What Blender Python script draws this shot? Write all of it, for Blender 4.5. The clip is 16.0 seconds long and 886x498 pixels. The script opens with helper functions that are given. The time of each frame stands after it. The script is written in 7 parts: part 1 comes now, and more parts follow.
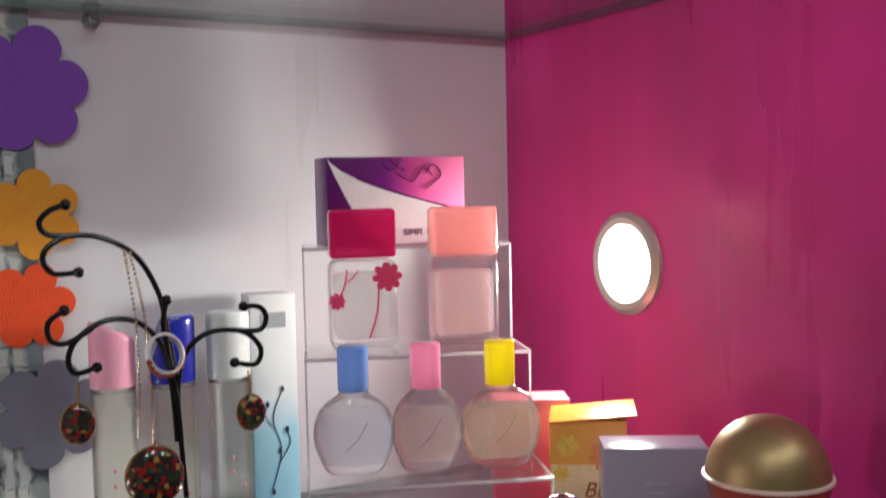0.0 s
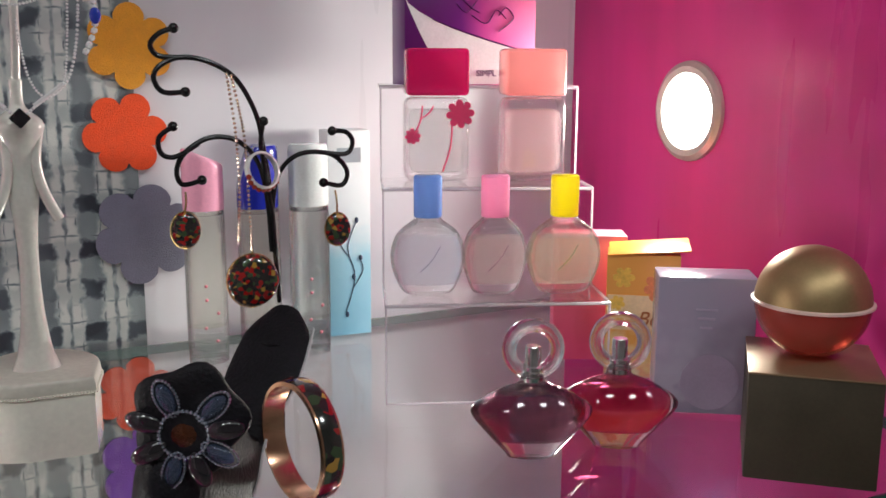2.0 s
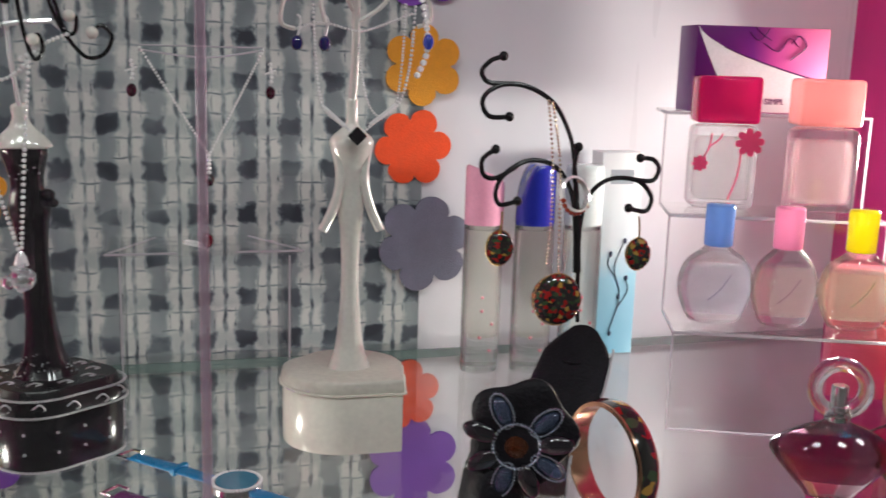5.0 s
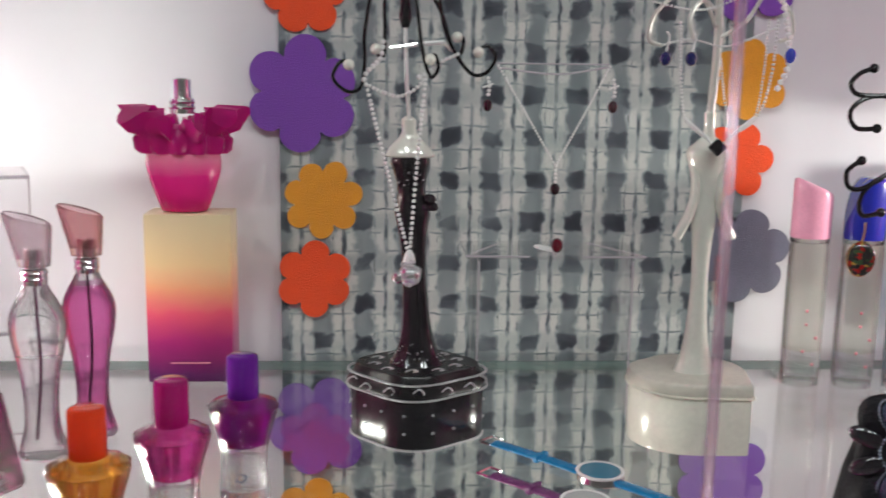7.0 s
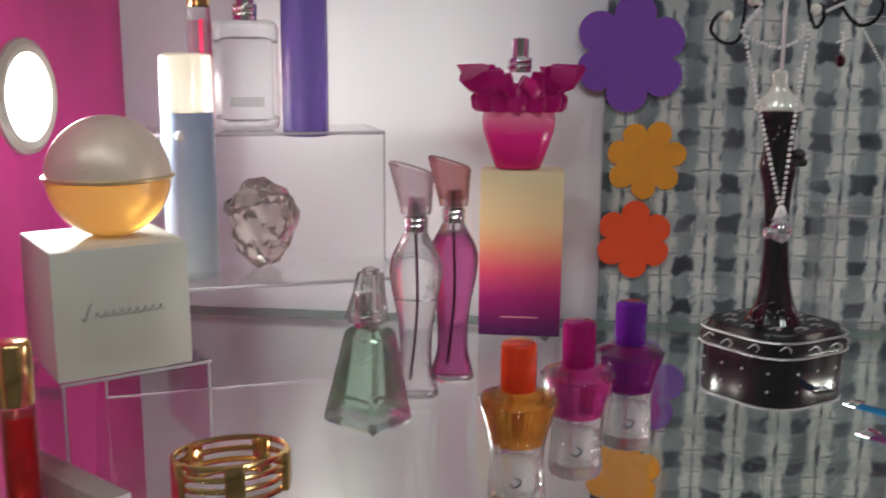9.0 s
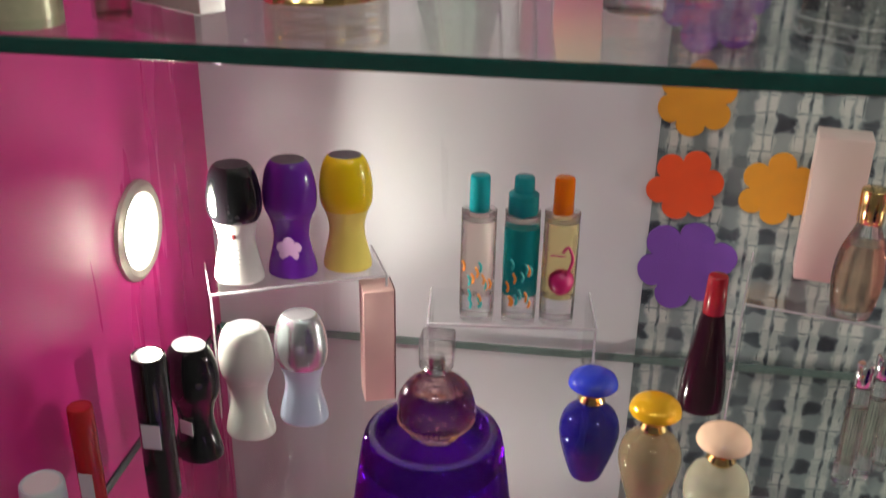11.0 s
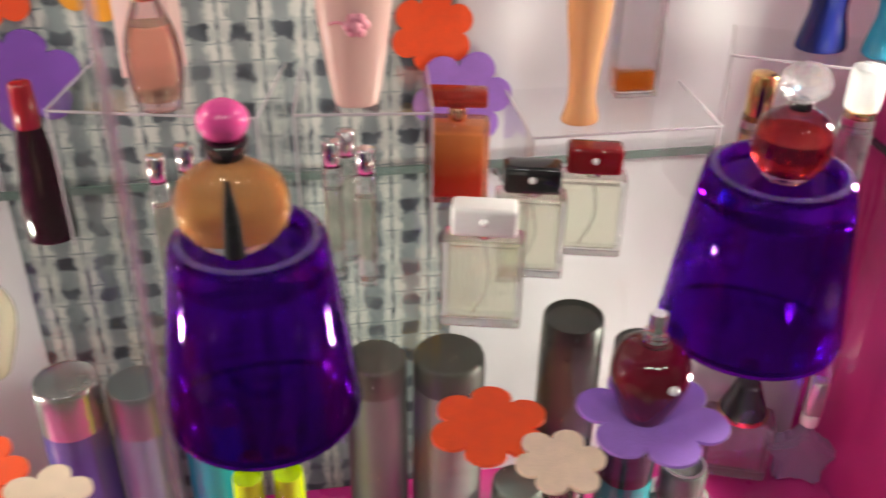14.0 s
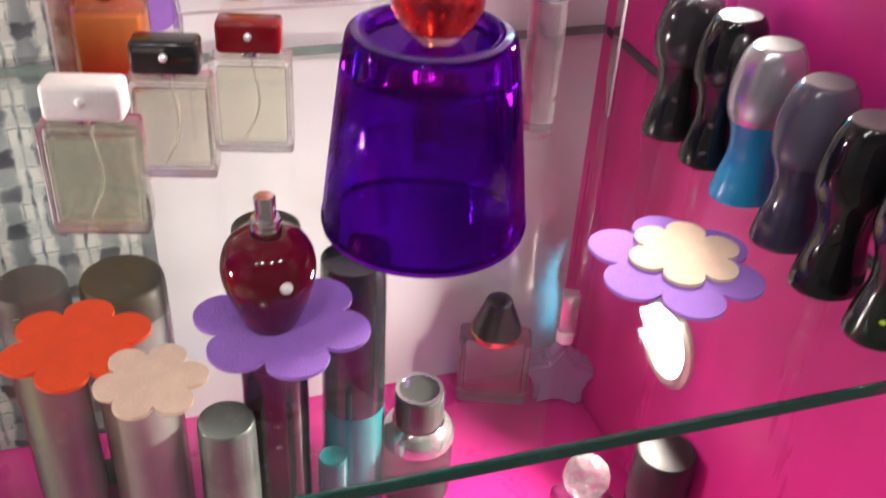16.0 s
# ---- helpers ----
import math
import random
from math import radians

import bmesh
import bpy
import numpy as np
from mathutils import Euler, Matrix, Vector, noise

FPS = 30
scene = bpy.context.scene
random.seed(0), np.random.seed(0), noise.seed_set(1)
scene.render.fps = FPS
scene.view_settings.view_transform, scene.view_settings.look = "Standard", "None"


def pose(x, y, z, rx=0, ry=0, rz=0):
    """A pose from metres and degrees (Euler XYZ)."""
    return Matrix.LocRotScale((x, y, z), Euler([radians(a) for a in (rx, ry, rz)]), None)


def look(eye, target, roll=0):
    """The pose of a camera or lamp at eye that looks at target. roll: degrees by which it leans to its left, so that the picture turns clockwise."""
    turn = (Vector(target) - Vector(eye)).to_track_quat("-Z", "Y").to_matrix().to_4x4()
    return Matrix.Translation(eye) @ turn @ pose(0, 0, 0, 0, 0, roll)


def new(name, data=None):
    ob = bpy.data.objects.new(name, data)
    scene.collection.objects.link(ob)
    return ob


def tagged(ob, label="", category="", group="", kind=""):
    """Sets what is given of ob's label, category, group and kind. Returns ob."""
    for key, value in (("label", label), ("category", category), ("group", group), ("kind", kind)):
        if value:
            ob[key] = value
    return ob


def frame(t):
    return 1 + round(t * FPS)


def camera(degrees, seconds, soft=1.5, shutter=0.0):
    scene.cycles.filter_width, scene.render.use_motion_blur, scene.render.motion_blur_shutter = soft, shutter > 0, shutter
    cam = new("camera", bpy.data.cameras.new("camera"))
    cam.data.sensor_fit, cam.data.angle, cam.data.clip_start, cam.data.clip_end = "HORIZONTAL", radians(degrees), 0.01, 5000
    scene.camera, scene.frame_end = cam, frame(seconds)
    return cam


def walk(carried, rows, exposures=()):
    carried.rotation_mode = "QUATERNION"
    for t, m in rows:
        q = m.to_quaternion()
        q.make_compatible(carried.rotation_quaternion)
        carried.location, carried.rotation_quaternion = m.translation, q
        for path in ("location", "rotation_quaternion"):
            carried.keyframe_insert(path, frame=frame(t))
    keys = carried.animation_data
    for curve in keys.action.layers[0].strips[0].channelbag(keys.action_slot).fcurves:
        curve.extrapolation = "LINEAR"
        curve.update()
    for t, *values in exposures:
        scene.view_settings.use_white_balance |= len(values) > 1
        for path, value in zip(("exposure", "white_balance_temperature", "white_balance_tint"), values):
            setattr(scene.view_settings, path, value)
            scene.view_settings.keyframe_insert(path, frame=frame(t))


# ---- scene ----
cam = camera(48.6, 16.0, shutter=0.4)
PATH = [
    (0, (0.101, -0.767, 0.25), (1.075, 0.975, 0.128), -1.2),
    (0.5, (0.097, -0.775, 0.247), (1.033, 0.969, -0.038), -0.6),
    (1, (0.09, -0.785, 0.239), (0.995, 0.962, -0.121), -0.4),
    (1.5, (0.077, -0.794, 0.231), (0.968, 0.957, -0.143), -0.1),
    (2, (0.065, -0.799, 0.231), (0.938, 0.959, -0.153), 0.3),
    (2.5, (0.056, -0.802, 0.228), (0.896, 0.974, -0.145), 0.5),
    (3, (0.049, -0.803, 0.227), (0.846, 0.994, -0.14), 0.7),
    (3.2, (0.046, -0.805, 0.225), (0.822, 1.004, -0.133), 0.7),
    (5.3, (-0.023, -0.783, 0.244), (0.455, 1.122, -0.135), 1.6),
    (5.5, (-0.028, -0.783, 0.242), (0.397, 1.135, -0.129), 1.4),
    (6, (-0.05, -0.79, 0.243), (0.265, 1.151, -0.124), 1.2),
    (6.5, (-0.08, -0.798, 0.244), (0.14, 1.156, -0.122), 1.0),
    (7, (-0.109, -0.803, 0.239), (0.015, 1.161, -0.114), 1.0),
    (7.5, (-0.142, -0.805, 0.237), (-0.101, 1.163, -0.119), 0.9),
    (8, (-0.174, -0.807, 0.234), (-0.215, 1.16, -0.13), 0.8),
    (8.5, (-0.21, -0.81, 0.227), (-0.321, 1.153, -0.141), 0.8),
    (9, (-0.232, -0.816, 0.22), (-0.451, 1.134, -0.172), 0.4),
    (9.5, (-0.254, -0.818, 0.197), (-0.53, 1.107, -0.27), 0.2),
    (10, (-0.274, -0.825, 0.161), (-0.542, 1.07, -0.419), 0.7),
    (10.2, (-0.277, -0.825, 0.147), (-0.541, 1.049, -0.501), 1.3),
    (12.3, (-0.242, -0.82, 0.004), (-0.356, 0.945, -0.931), -1.4),
    (12.5, (-0.225, -0.808, -0.003), (-0.301, 0.958, -0.939), -1.5),
    (13, (-0.148, -0.796, 0.01), (-0.133, 0.94, -0.983), -1.4),
    (13.5, (-0.051, -0.786, 0.012), (0.1, 0.923, -1.018), -0.8),
    (14, (0.045, -0.78, 0.011), (0.343, 0.889, -1.05), 0.9),
    (14.5, (0.109, -0.779, 0.004), (0.582, 0.846, -1.061), 2.9),
    (15, (0.152, -0.774, -0.003), (0.762, 0.803, -1.071), 5.0),
    (15.5, (0.185, -0.766, -0.021), (0.799, 0.802, -1.101), 4.7),
    (16, (0.198, -0.753, -0.07), (0.741, 0.807, -1.199), 3.5),
]
walk(cam, [(t, look(eye, target, roll)) for t, eye, target, roll in PATH],
     exposures=[(0, -0.14, 6600, 2), (2, 0.07, 6600, 4), (3.2, 0.2, 6600, 4), (5.5, 0.28, 6600, 4), (6.0, 0.36, 6600, 3), (6.5, 0.50, 6600, 3), (7, 0.50, 6600, 3), (8, 0.22, 6600, 3), (9, 0.05, 6650, 3), (10.2, 0.05, 6800, 1), (12.3, 0.4, 7250, 0), (13.5, 0.8, 7250, 0), (14, 0.7, 7300, 2), (14.5, 0.55, 7300, 6), (15, 0.85, 7250, 11), (15.5, 0.9, 7200, 11), (16, 0.95, 7200, 11)])

# ---- light ----
world = bpy.data.worlds.new("shop_air")
world.use_nodes = True
scene.world = world
world.node_tree.nodes["Background"].inputs[0].default_value = (0.80, 0.86, 1.0, 1)
world.node_tree.nodes["Background"].inputs[1].default_value = 0.02


def lamp(name, place, target, watts, size, colour=(1, 0.97, 0.93), spread=170):
    data = bpy.data.lights.new(name, "AREA")
    data.shape, data.size, data.energy, data.color, data.spread = "DISK", size, watts, colour, radians(spread)
    ob = new(name, data)
    ob.matrix_world = look(place, target)
    return ob


W, DEPTH = 0.600, 0.475           # half width of the cabinet, depth of its shelves
LIGHTS = [(-W, -0.162, 0.188), (W, -0.170, 0.189), (-W, -0.158, -0.225), (W, -0.192, -0.214), (-W, -0.19, -0.605), (W, -0.20, -0.600)]
for sx, sy, sz in LIGHTS:
    d = 0.012 if sx < 0 else -0.012
    lamp("spot_lamp", (sx + d, sy, sz), (0, sy - 0.12, sz - 0.05), 1.15 if sz > 0 else 1.35, 0.05, spread=150 if sz > 0 else 140)
for lx, ly in ((-1.1, -1.7), (-0.35, -1.45), (0.35, -1.75), (1.1, -1.5)):
    lamp("shop_ceiling_lamp", (lx, ly, 1.58), (lx, -0.9, 0), 4.5, 0.26, (0.93, 0.96, 1.0))


# ---- materials ----
def nodes_of(name):
    m = bpy.data.materials.new(name)
    m.use_nodes = True
    return m, m.node_tree, m.node_tree.nodes["Principled BSDF"]


def plain(name, colour, rough=0.4, metal=0.0, vary=0.08, scale=60, bump=0.0, coat=0.0, sub=0.0, emit=0.0):
    """A surface with cloudy and fine variation of colour and gloss."""
    m, t, b = nodes_of(name)
    co = t.nodes.new("ShaderNodeTexCoord")
    n1, n2 = t.nodes.new("ShaderNodeTexNoise"), t.nodes.new("ShaderNodeTexNoise")
    n1.inputs["Scale"].default_value, n2.inputs["Scale"].default_value = scale, scale * 9
    for n in (n1, n2):
        t.links.new(co.outputs["Object"], n.inputs["Vector"])
    add = t.nodes.new("ShaderNodeMath")
    add.operation = "ADD"
    t.links.new(n1.outputs["Fac"], add.inputs[0]), t.links.new(n2.outputs["Fac"], add.inputs[1])
    ramp = t.nodes.new("ShaderNodeMapRange")
    ramp.inputs["From Min"].default_value, ramp.inputs["From Max"].default_value = 0.6, 1.4
    ramp.inputs["To Min"].default_value, ramp.inputs["To Max"].default_value = 1 - vary, 1 + vary
    t.links.new(add.outputs[0], ramp.inputs["Value"])
    mul = t.nodes.new("ShaderNodeVectorMath")
    mul.operation = "SCALE"
    mul.inputs[0].default_value = colour
    t.links.new(ramp.outputs[0], mul.inputs["Scale"])
    t.links.new(mul.outputs[0], b.inputs["Base Color"])
    rr = t.nodes.new("ShaderNodeMapRange")
    rr.inputs["To Min"].default_value, rr.inputs["To Max"].default_value = rough * 0.8, min(1, rough * 1.25)
    t.links.new(n1.outputs["Fac"], rr.inputs["Value"])
    t.links.new(rr.outputs[0], b.inputs["Roughness"])
    b.inputs["Metallic"].default_value = metal
    b.inputs["Coat Weight"].default_value = coat
    if bump:
        bp = t.nodes.new("ShaderNodeBump")
        bp.inputs["Strength"].default_value, bp.inputs["Distance"].default_value = bump, 0.002
        t.links.new(n2.outputs["Fac"], bp.inputs["Height"]), t.links.new(bp.outputs[0], b.inputs["Normal"])
    if emit:
        b.inputs["Emission Color"].default_value = (*colour, 1)
        b.inputs["Emission Strength"].default_value = emit
    return m


def clear(name, colour=(1, 1, 1), solid=0.5, ior=1.46, rough=0.0, body=None, milk=0.0, wob=0.0):
    """Glass, acrylic or liquid: part of the light is bent, part goes straight on, so that lamps shine through it."""
    m, t, b = nodes_of(name)
    t.nodes.remove(b)
    out = t.nodes["Material Output"]
    g, tr, mx = (t.nodes.new("ShaderNodeBsdf" + k) if k != "Mix" else t.nodes.new("ShaderNodeMixShader") for k in ("Glass", "Transparent", "Mix"))
    g.inputs["Color"].default_value, g.inputs["IOR"].default_value, g.inputs["Roughness"].default_value = (*colour, 1), ior, rough
    tr.inputs["Color"].default_value = (*colour, 1)
    gl, lw, m2 = t.nodes.new("ShaderNodeBsdfGlossy"), t.nodes.new("ShaderNodeLayerWeight"), t.nodes.new("ShaderNodeMixShader")
    pw, sc = t.nodes.new("ShaderNodeMath"), t.nodes.new("ShaderNodeMath")
    f0 = ((ior - 1) / (ior + 1)) ** 2
    lw.inputs["Blend"].default_value, gl.inputs["Roughness"].default_value = 0.5, max(rough, 0.02)
    pw.operation, pw.inputs[1].default_value, sc.operation = "POWER", 5.0, "MULTIPLY_ADD"
    sc.inputs[1].default_value, sc.inputs[2].default_value = 1 - f0, f0
    t.links.new(lw.outputs["Facing"], pw.inputs[0]), t.links.new(pw.outputs[0], sc.inputs[0])
    t.links.new(sc.outputs[0], m2.inputs[0]), t.links.new(tr.outputs[0], m2.inputs[1]), t.links.new(gl.outputs[0], m2.inputs[2])
    mx.inputs[0].default_value = solid
    if wob:
        nz, bp, co = (t.nodes.new("ShaderNode" + k) for k in ("TexNoise", "Bump", "TexCoord"))
        nz.inputs["Scale"].default_value, bp.inputs["Distance"].default_value, bp.inputs["Strength"].default_value = 75, 0.002, wob
        t.links.new(co.outputs["Object"], nz.inputs["Vector"]), t.links.new(nz.outputs["Fac"], bp.inputs["Height"])
        t.links.new(bp.outputs[0], g.inputs["Normal"]), t.links.new(bp.outputs[0], gl.inputs["Normal"])
    t.links.new(m2.outputs[0], mx.inputs[1]), t.links.new(g.outputs[0], mx.inputs[2])
    last = mx
    if milk:
        df, m3 = t.nodes.new("ShaderNodeBsdfDiffuse"), t.nodes.new("ShaderNodeMixShader")
        df.inputs["Color"].default_value = (*(body or colour), 1)
        m3.inputs[0].default_value = milk
        tl, m4 = t.nodes.new("ShaderNodeBsdfTranslucent"), t.nodes.new("ShaderNodeMixShader")
        tl.inputs["Color"].default_value, m4.inputs[0].default_value = (*(body or colour), 1), 0.4
        t.links.new(df.outputs[0], m4.inputs[1]), t.links.new(tl.outputs[0], m4.inputs[2])
        t.links.new(mx.outputs[0], m3.inputs[1]), t.links.new(m4.outputs[0], m3.inputs[2])
        last = m3
        if milk > 0.3:
            m5 = t.nodes.new("ShaderNodeMixShader")
            t.links.new(sc.outputs[0], m5.inputs[0]), t.links.new(m3.outputs[0], m5.inputs[1]), t.links.new(gl.outputs[0], m5.inputs[2])
            last = m5
    t.links.new(last.outputs[0], out.inputs["Surface"])
    return m


def ramped(name, stops, low, high, rough=0.35, axis=2, grain=0.06, metal=0.0):
    """Printed card or lacquer whose colour runs from low to high along an axis of the object."""
    m, t, b = nodes_of(name)
    co, sep, mp, cr = (t.nodes.new("ShaderNode" + k) for k in ("TexCoord", "SeparateXYZ", "MapRange", "ValToRGB"))
    nz, ad = t.nodes.new("ShaderNodeTexNoise"), t.nodes.new("ShaderNodeMath")
    nz.inputs["Scale"].default_value = 70
    t.links.new(co.outputs["Object"], sep.inputs[0]), t.links.new(co.outputs["Object"], nz.inputs["Vector"])
    mp.inputs["From Min"].default_value, mp.inputs["From Max"].default_value = low, high
    t.links.new(sep.outputs[axis], mp.inputs["Value"])
    ad.operation, ad.inputs[1].default_value = "MULTIPLY_ADD", grain
    t.links.new(nz.outputs["Fac"], ad.inputs[0]), t.links.new(mp.outputs[0], ad.inputs[2])
    t.links.new(ad.outputs[0], cr.inputs[0])
    e = cr.color_ramp.elements
    e[0].position, e[0].color = stops[0][0], (*stops[0][1], 1)
    e[1].position, e[1].color = stops[-1][0], (*stops[-1][1], 1)
    for p, c in stops[1:-1]:
        e.new(p).color = (*c, 1)
    t.links.new(cr.outputs[0], b.inputs["Base Color"])
    b.inputs["Roughness"].default_value, b.inputs["Metallic"].default_value = rough, metal
    return m


def glowing(name, colour, power):
    m, t, b = nodes_of(name)
    b.inputs["Base Color"].default_value = (*colour, 1)
    b.inputs["Emission Color"].default_value, b.inputs["Emission Strength"].default_value = (*colour, 1), power
    return m


def sheen_streaked(name, colour, rough, vary, spec=0.5):
    """Laminate whose colour carries painted upright streaks of reflection and shade, with uneven gloss."""
    m, t, b = nodes_of(name)
    co, mp, n1, n2, ad, rg, sc = (t.nodes.new("ShaderNode" + k) for k in ("TexCoord", "Mapping", "TexNoise", "TexNoise", "Math", "MapRange", "VectorMath"))
    mp.inputs["Scale"].default_value = (9, 9, 0.8)
    t.links.new(co.outputs["Object"], mp.inputs[0]), t.links.new(mp.outputs[0], n1.inputs["Vector"]), t.links.new(co.outputs["Object"], n2.inputs["Vector"])
    n1.inputs["Scale"].default_value, n2.inputs["Scale"].default_value, n1.inputs["Detail"].default_value = 2.0, 5.0, 4
    ad.operation = "ADD"
    t.links.new(n1.outputs["Fac"], ad.inputs[0]), t.links.new(n2.outputs["Fac"], ad.inputs[1])
    rg.inputs["From Min"].default_value, rg.inputs["From Max"].default_value = 0.6, 1.4
    rg.inputs["To Min"].default_value, rg.inputs["To Max"].default_value = 1 - vary, 1 + vary
    t.links.new(ad.outputs[0], rg.inputs["Value"])
    sc.operation, sc.inputs[0].default_value = "SCALE", colour
    t.links.new(rg.outputs[0], sc.inputs["Scale"]), t.links.new(sc.outputs[0], b.inputs["Base Color"])
    r2 = t.nodes.new("ShaderNodeMapRange")
    r2.inputs["To Min"].default_value, r2.inputs["To Max"].default_value = rough * 0.6, rough * 1.5
    t.links.new(n1.outputs["Fac"], r2.inputs["Value"]), t.links.new(r2.outputs[0], b.inputs["Roughness"])
    b.inputs["Specular IOR Level"].default_value = spec
    return m


def woven(name):
    """Printed cloth: pale ground, dark inky blots on a grid, joined by broken upright and level strokes."""
    m, t, b = nodes_of(name)

    def math(op, a, c=None, d=None):
        n = t.nodes.new("ShaderNodeMath")
        n.operation = op
        for k, v in enumerate((a, c, d)):
            if v is None:
                continue
            if isinstance(v, (int, float)):
                n.inputs[k].default_value = v
            else:
                t.links.new(v, n.inputs[k])
        return n.outputs[0]

    co, nz, mv, sep = (t.nodes.new("ShaderNode" + k) for k in ("TexCoord", "TexNoise", "VectorMath", "SeparateXYZ"))
    nz.inputs["Scale"].default_value, nz.inputs["Detail"].default_value = 90, 3
    t.links.new(co.outputs["Object"], nz.inputs["Vector"])
    mv.operation = "MULTIPLY_ADD"
    mv.inputs[1].default_value = (0.005, 0.0, 0.005)
    t.links.new(nz.outputs["Color"], mv.inputs[0]), t.links.new(co.outputs["Object"], mv.inputs[2])
    t.links.new(mv.outputs[0], sep.inputs[0])
    px, pz = CLOTH
    fx = math("ABSOLUTE", math("SUBTRACT", math("FRACT", math("MULTIPLY", sep.outputs[0], 1 / px)), 0.5))
    fz = math("ABSOLUTE", math("SUBTRACT", math("FRACT", math("MULTIPLY", sep.outputs[2], 1 / pz)), 0.5))

    def cloud(scale, detail, low, high, stretch=(1, 1, 1)):
        mp, n = t.nodes.new("ShaderNodeMapping"), t.nodes.new("ShaderNodeTexNoise")
        mp.inputs["Scale"].default_value = stretch
        n.inputs["Scale"].default_value, n.inputs["Detail"].default_value = scale, detail
        r = t.nodes.new("ShaderNodeMapRange")
        r.inputs["From Min"].default_value, r.inputs["From Max"].default_value = 0.35, 0.65
        r.inputs["To Min"].default_value, r.inputs["To Max"].default_value = low, high
        t.links.new(co.outputs["Object"], mp.inputs[0]), t.links.new(mp.outputs[0], n.inputs["Vector"]), t.links.new(n.outputs["Fac"], r.inputs["Value"])
        return r.outputs[0]

    ragged = math("ADD", cloud(60, 3, -0.07, 0.07), cloud(280, 2, -0.018, 0.018))

    def band(f, width, soft):
        r = t.nodes.new("ShaderNodeMapRange")
        r.interpolation_type = "SMOOTHSTEP"
        r.inputs["From Min"].default_value, r.inputs["From Max"].default_value = width + soft, width - soft
        t.links.new(math("ADD", f, math("MULTIPLY", ragged, min(1.0, width * 4))), r.inputs["Value"])
        return r.outputs[0]

    column = math("MULTIPLY", band(fx, 0.235, 0.09), cloud(26, 2, 0.44, 0.66, (1, 1, 0.5)))
    blot = math("MULTIPLY", math("MULTIPLY", band(fx, 0.25, 0.09), band(fz, 0.24, 0.12)), cloud(22, 1, 0.66, 1.05))
    row = math("MULTIPLY", band(fz, 0.24, 0.10), cloud(30, 2, 0.10, 0.34))
    upright = math("MULTIPLY", band(math("SUBTRACT", 0.5, fx), 0.045, 0.03), cloud(75, 2, 0.25, 0.85))
    level = math("MULTIPLY", band(math("ABSOLUTE", math("SUBTRACT", fz, 0.28)), 0.028, 0.022), cloud(60, 2, -0.05, 0.72))
    thread = math("MULTIPLY", band(math("ABSOLUTE", math("SUBTRACT", fx, 0.26)), 0.018, 0.02), cloud(90, 2, -0.3, 0.8))
    ink = math("MAXIMUM", math("MAXIMUM", math("MAXIMUM", blot, column), math("MAXIMUM", row, thread)), math("MAXIMUM", level, upright))
    cr = t.nodes.new("ShaderNodeValToRGB")
    e = cr.color_ramp.elements
    e[0].color, e[1].color = (0.55, 0.57, 0.545, 1), (0.024, 0.029, 0.042, 1)
    e.new(0.45).color = (0.26, 0.305, 0.315, 1)
    e.new(0.75).color = (0.085, 0.102, 0.122, 1)
    t.links.new(ink, cr.inputs[0]), t.links.new(cr.outputs[0], b.inputs["Base Color"])
    wv, bp = t.nodes.new("ShaderNodeTexNoise"), t.nodes.new("ShaderNodeBump")
    wv.inputs["Scale"].default_value = 900
    t.links.new(co.outputs["Object"], wv.inputs["Vector"]), t.links.new(wv.outputs["Fac"], bp.inputs["Height"])
    bp.inputs["Strength"].default_value, bp.inputs["Distance"].default_value = 0.3, 0.001
    t.links.new(bp.outputs[0], b.inputs["Normal"])
    b.inputs["Roughness"].default_value = 0.75
    return m


CLOTH = (0.0345, 0.0345)
# last number: how strongly the painted reflection streaks vary the panel colour
WHITE_WALL = sheen_streaked("white_laminate", (0.68, 0.67, 0.71), 0.30, 0.05)
PINK_WALL = sheen_streaked("magenta_laminate", (0.61, 0.028, 0.240), 0.28, 0.22)
CLOTH_MAT = woven("ink_print_cloth")
SHELF = clear("shelf_glass", (0.975, 0.995, 0.988), 0.0, 1.5)
EDGE = plain("green_glass_edge", (0.004, 0.055, 0.045), 0.12, vary=0.3, scale=30, coat=0.6)
BACK_EDGE = plain("grey_green_glass_edge", (0.15, 0.20, 0.19), 0.2, vary=0.25, scale=30)
DOOR_GLASS = clear("door_glass", (0.985, 0.995, 0.99), 0.0, 1.25)
DOOR_EDGE = clear("door_edge_glass", (0.86, 0.80, 0.86), 0.3, 1.5, 0.2, milk=0.12, body=(0.6, 0.4, 0.5))
ACRYL = clear("acrylic", (0.99, 0.985, 0.99), 0.0, 1.38)
ACRYL_EDGE = clear("acrylic_edge", (0.96, 0.93, 0.97), 0.35, 1.45, 0.15, milk=0.45, body=(0.85, 0.80, 0.85))
GLASS = clear("bottle_glass", (0.985, 0.99, 0.99), 0.75, 1.47, wob=0.2)
CHROME = plain("chrome", (0.80, 0.80, 0.82), 0.12, 1.0, 0.04)
SILVER = plain("silver", (0.97, 0.97, 0.97), 0.12, 0.25, 0.04, 400, coat=1.0)
GOLD = plain("gold_metal", (0.83, 0.57, 0.24), 0.16, 1.0, 0.08)
BLACK = plain("black_gloss", (0.012, 0.011, 0.014), 0.16, coat=0.4)
FELT = {}
for nm, c in (("purple", (0.20, 0.065, 0.42)), ("violet", (0.33, 0.16, 0.60)), ("orange", (0.78, 0.33, 0.03)), ("red", (0.86, 0.085, 0.02)),
              ("grey", (0.19, 0.19, 0.26)), ("cream", (0.80, 0.62, 0.47)), ("yellow", (0.85, 0.52, 0.03))):
    FELT[nm] = plain(nm + "_felt", c, 0.9, vary=0.10, scale=120, bump=0.5)


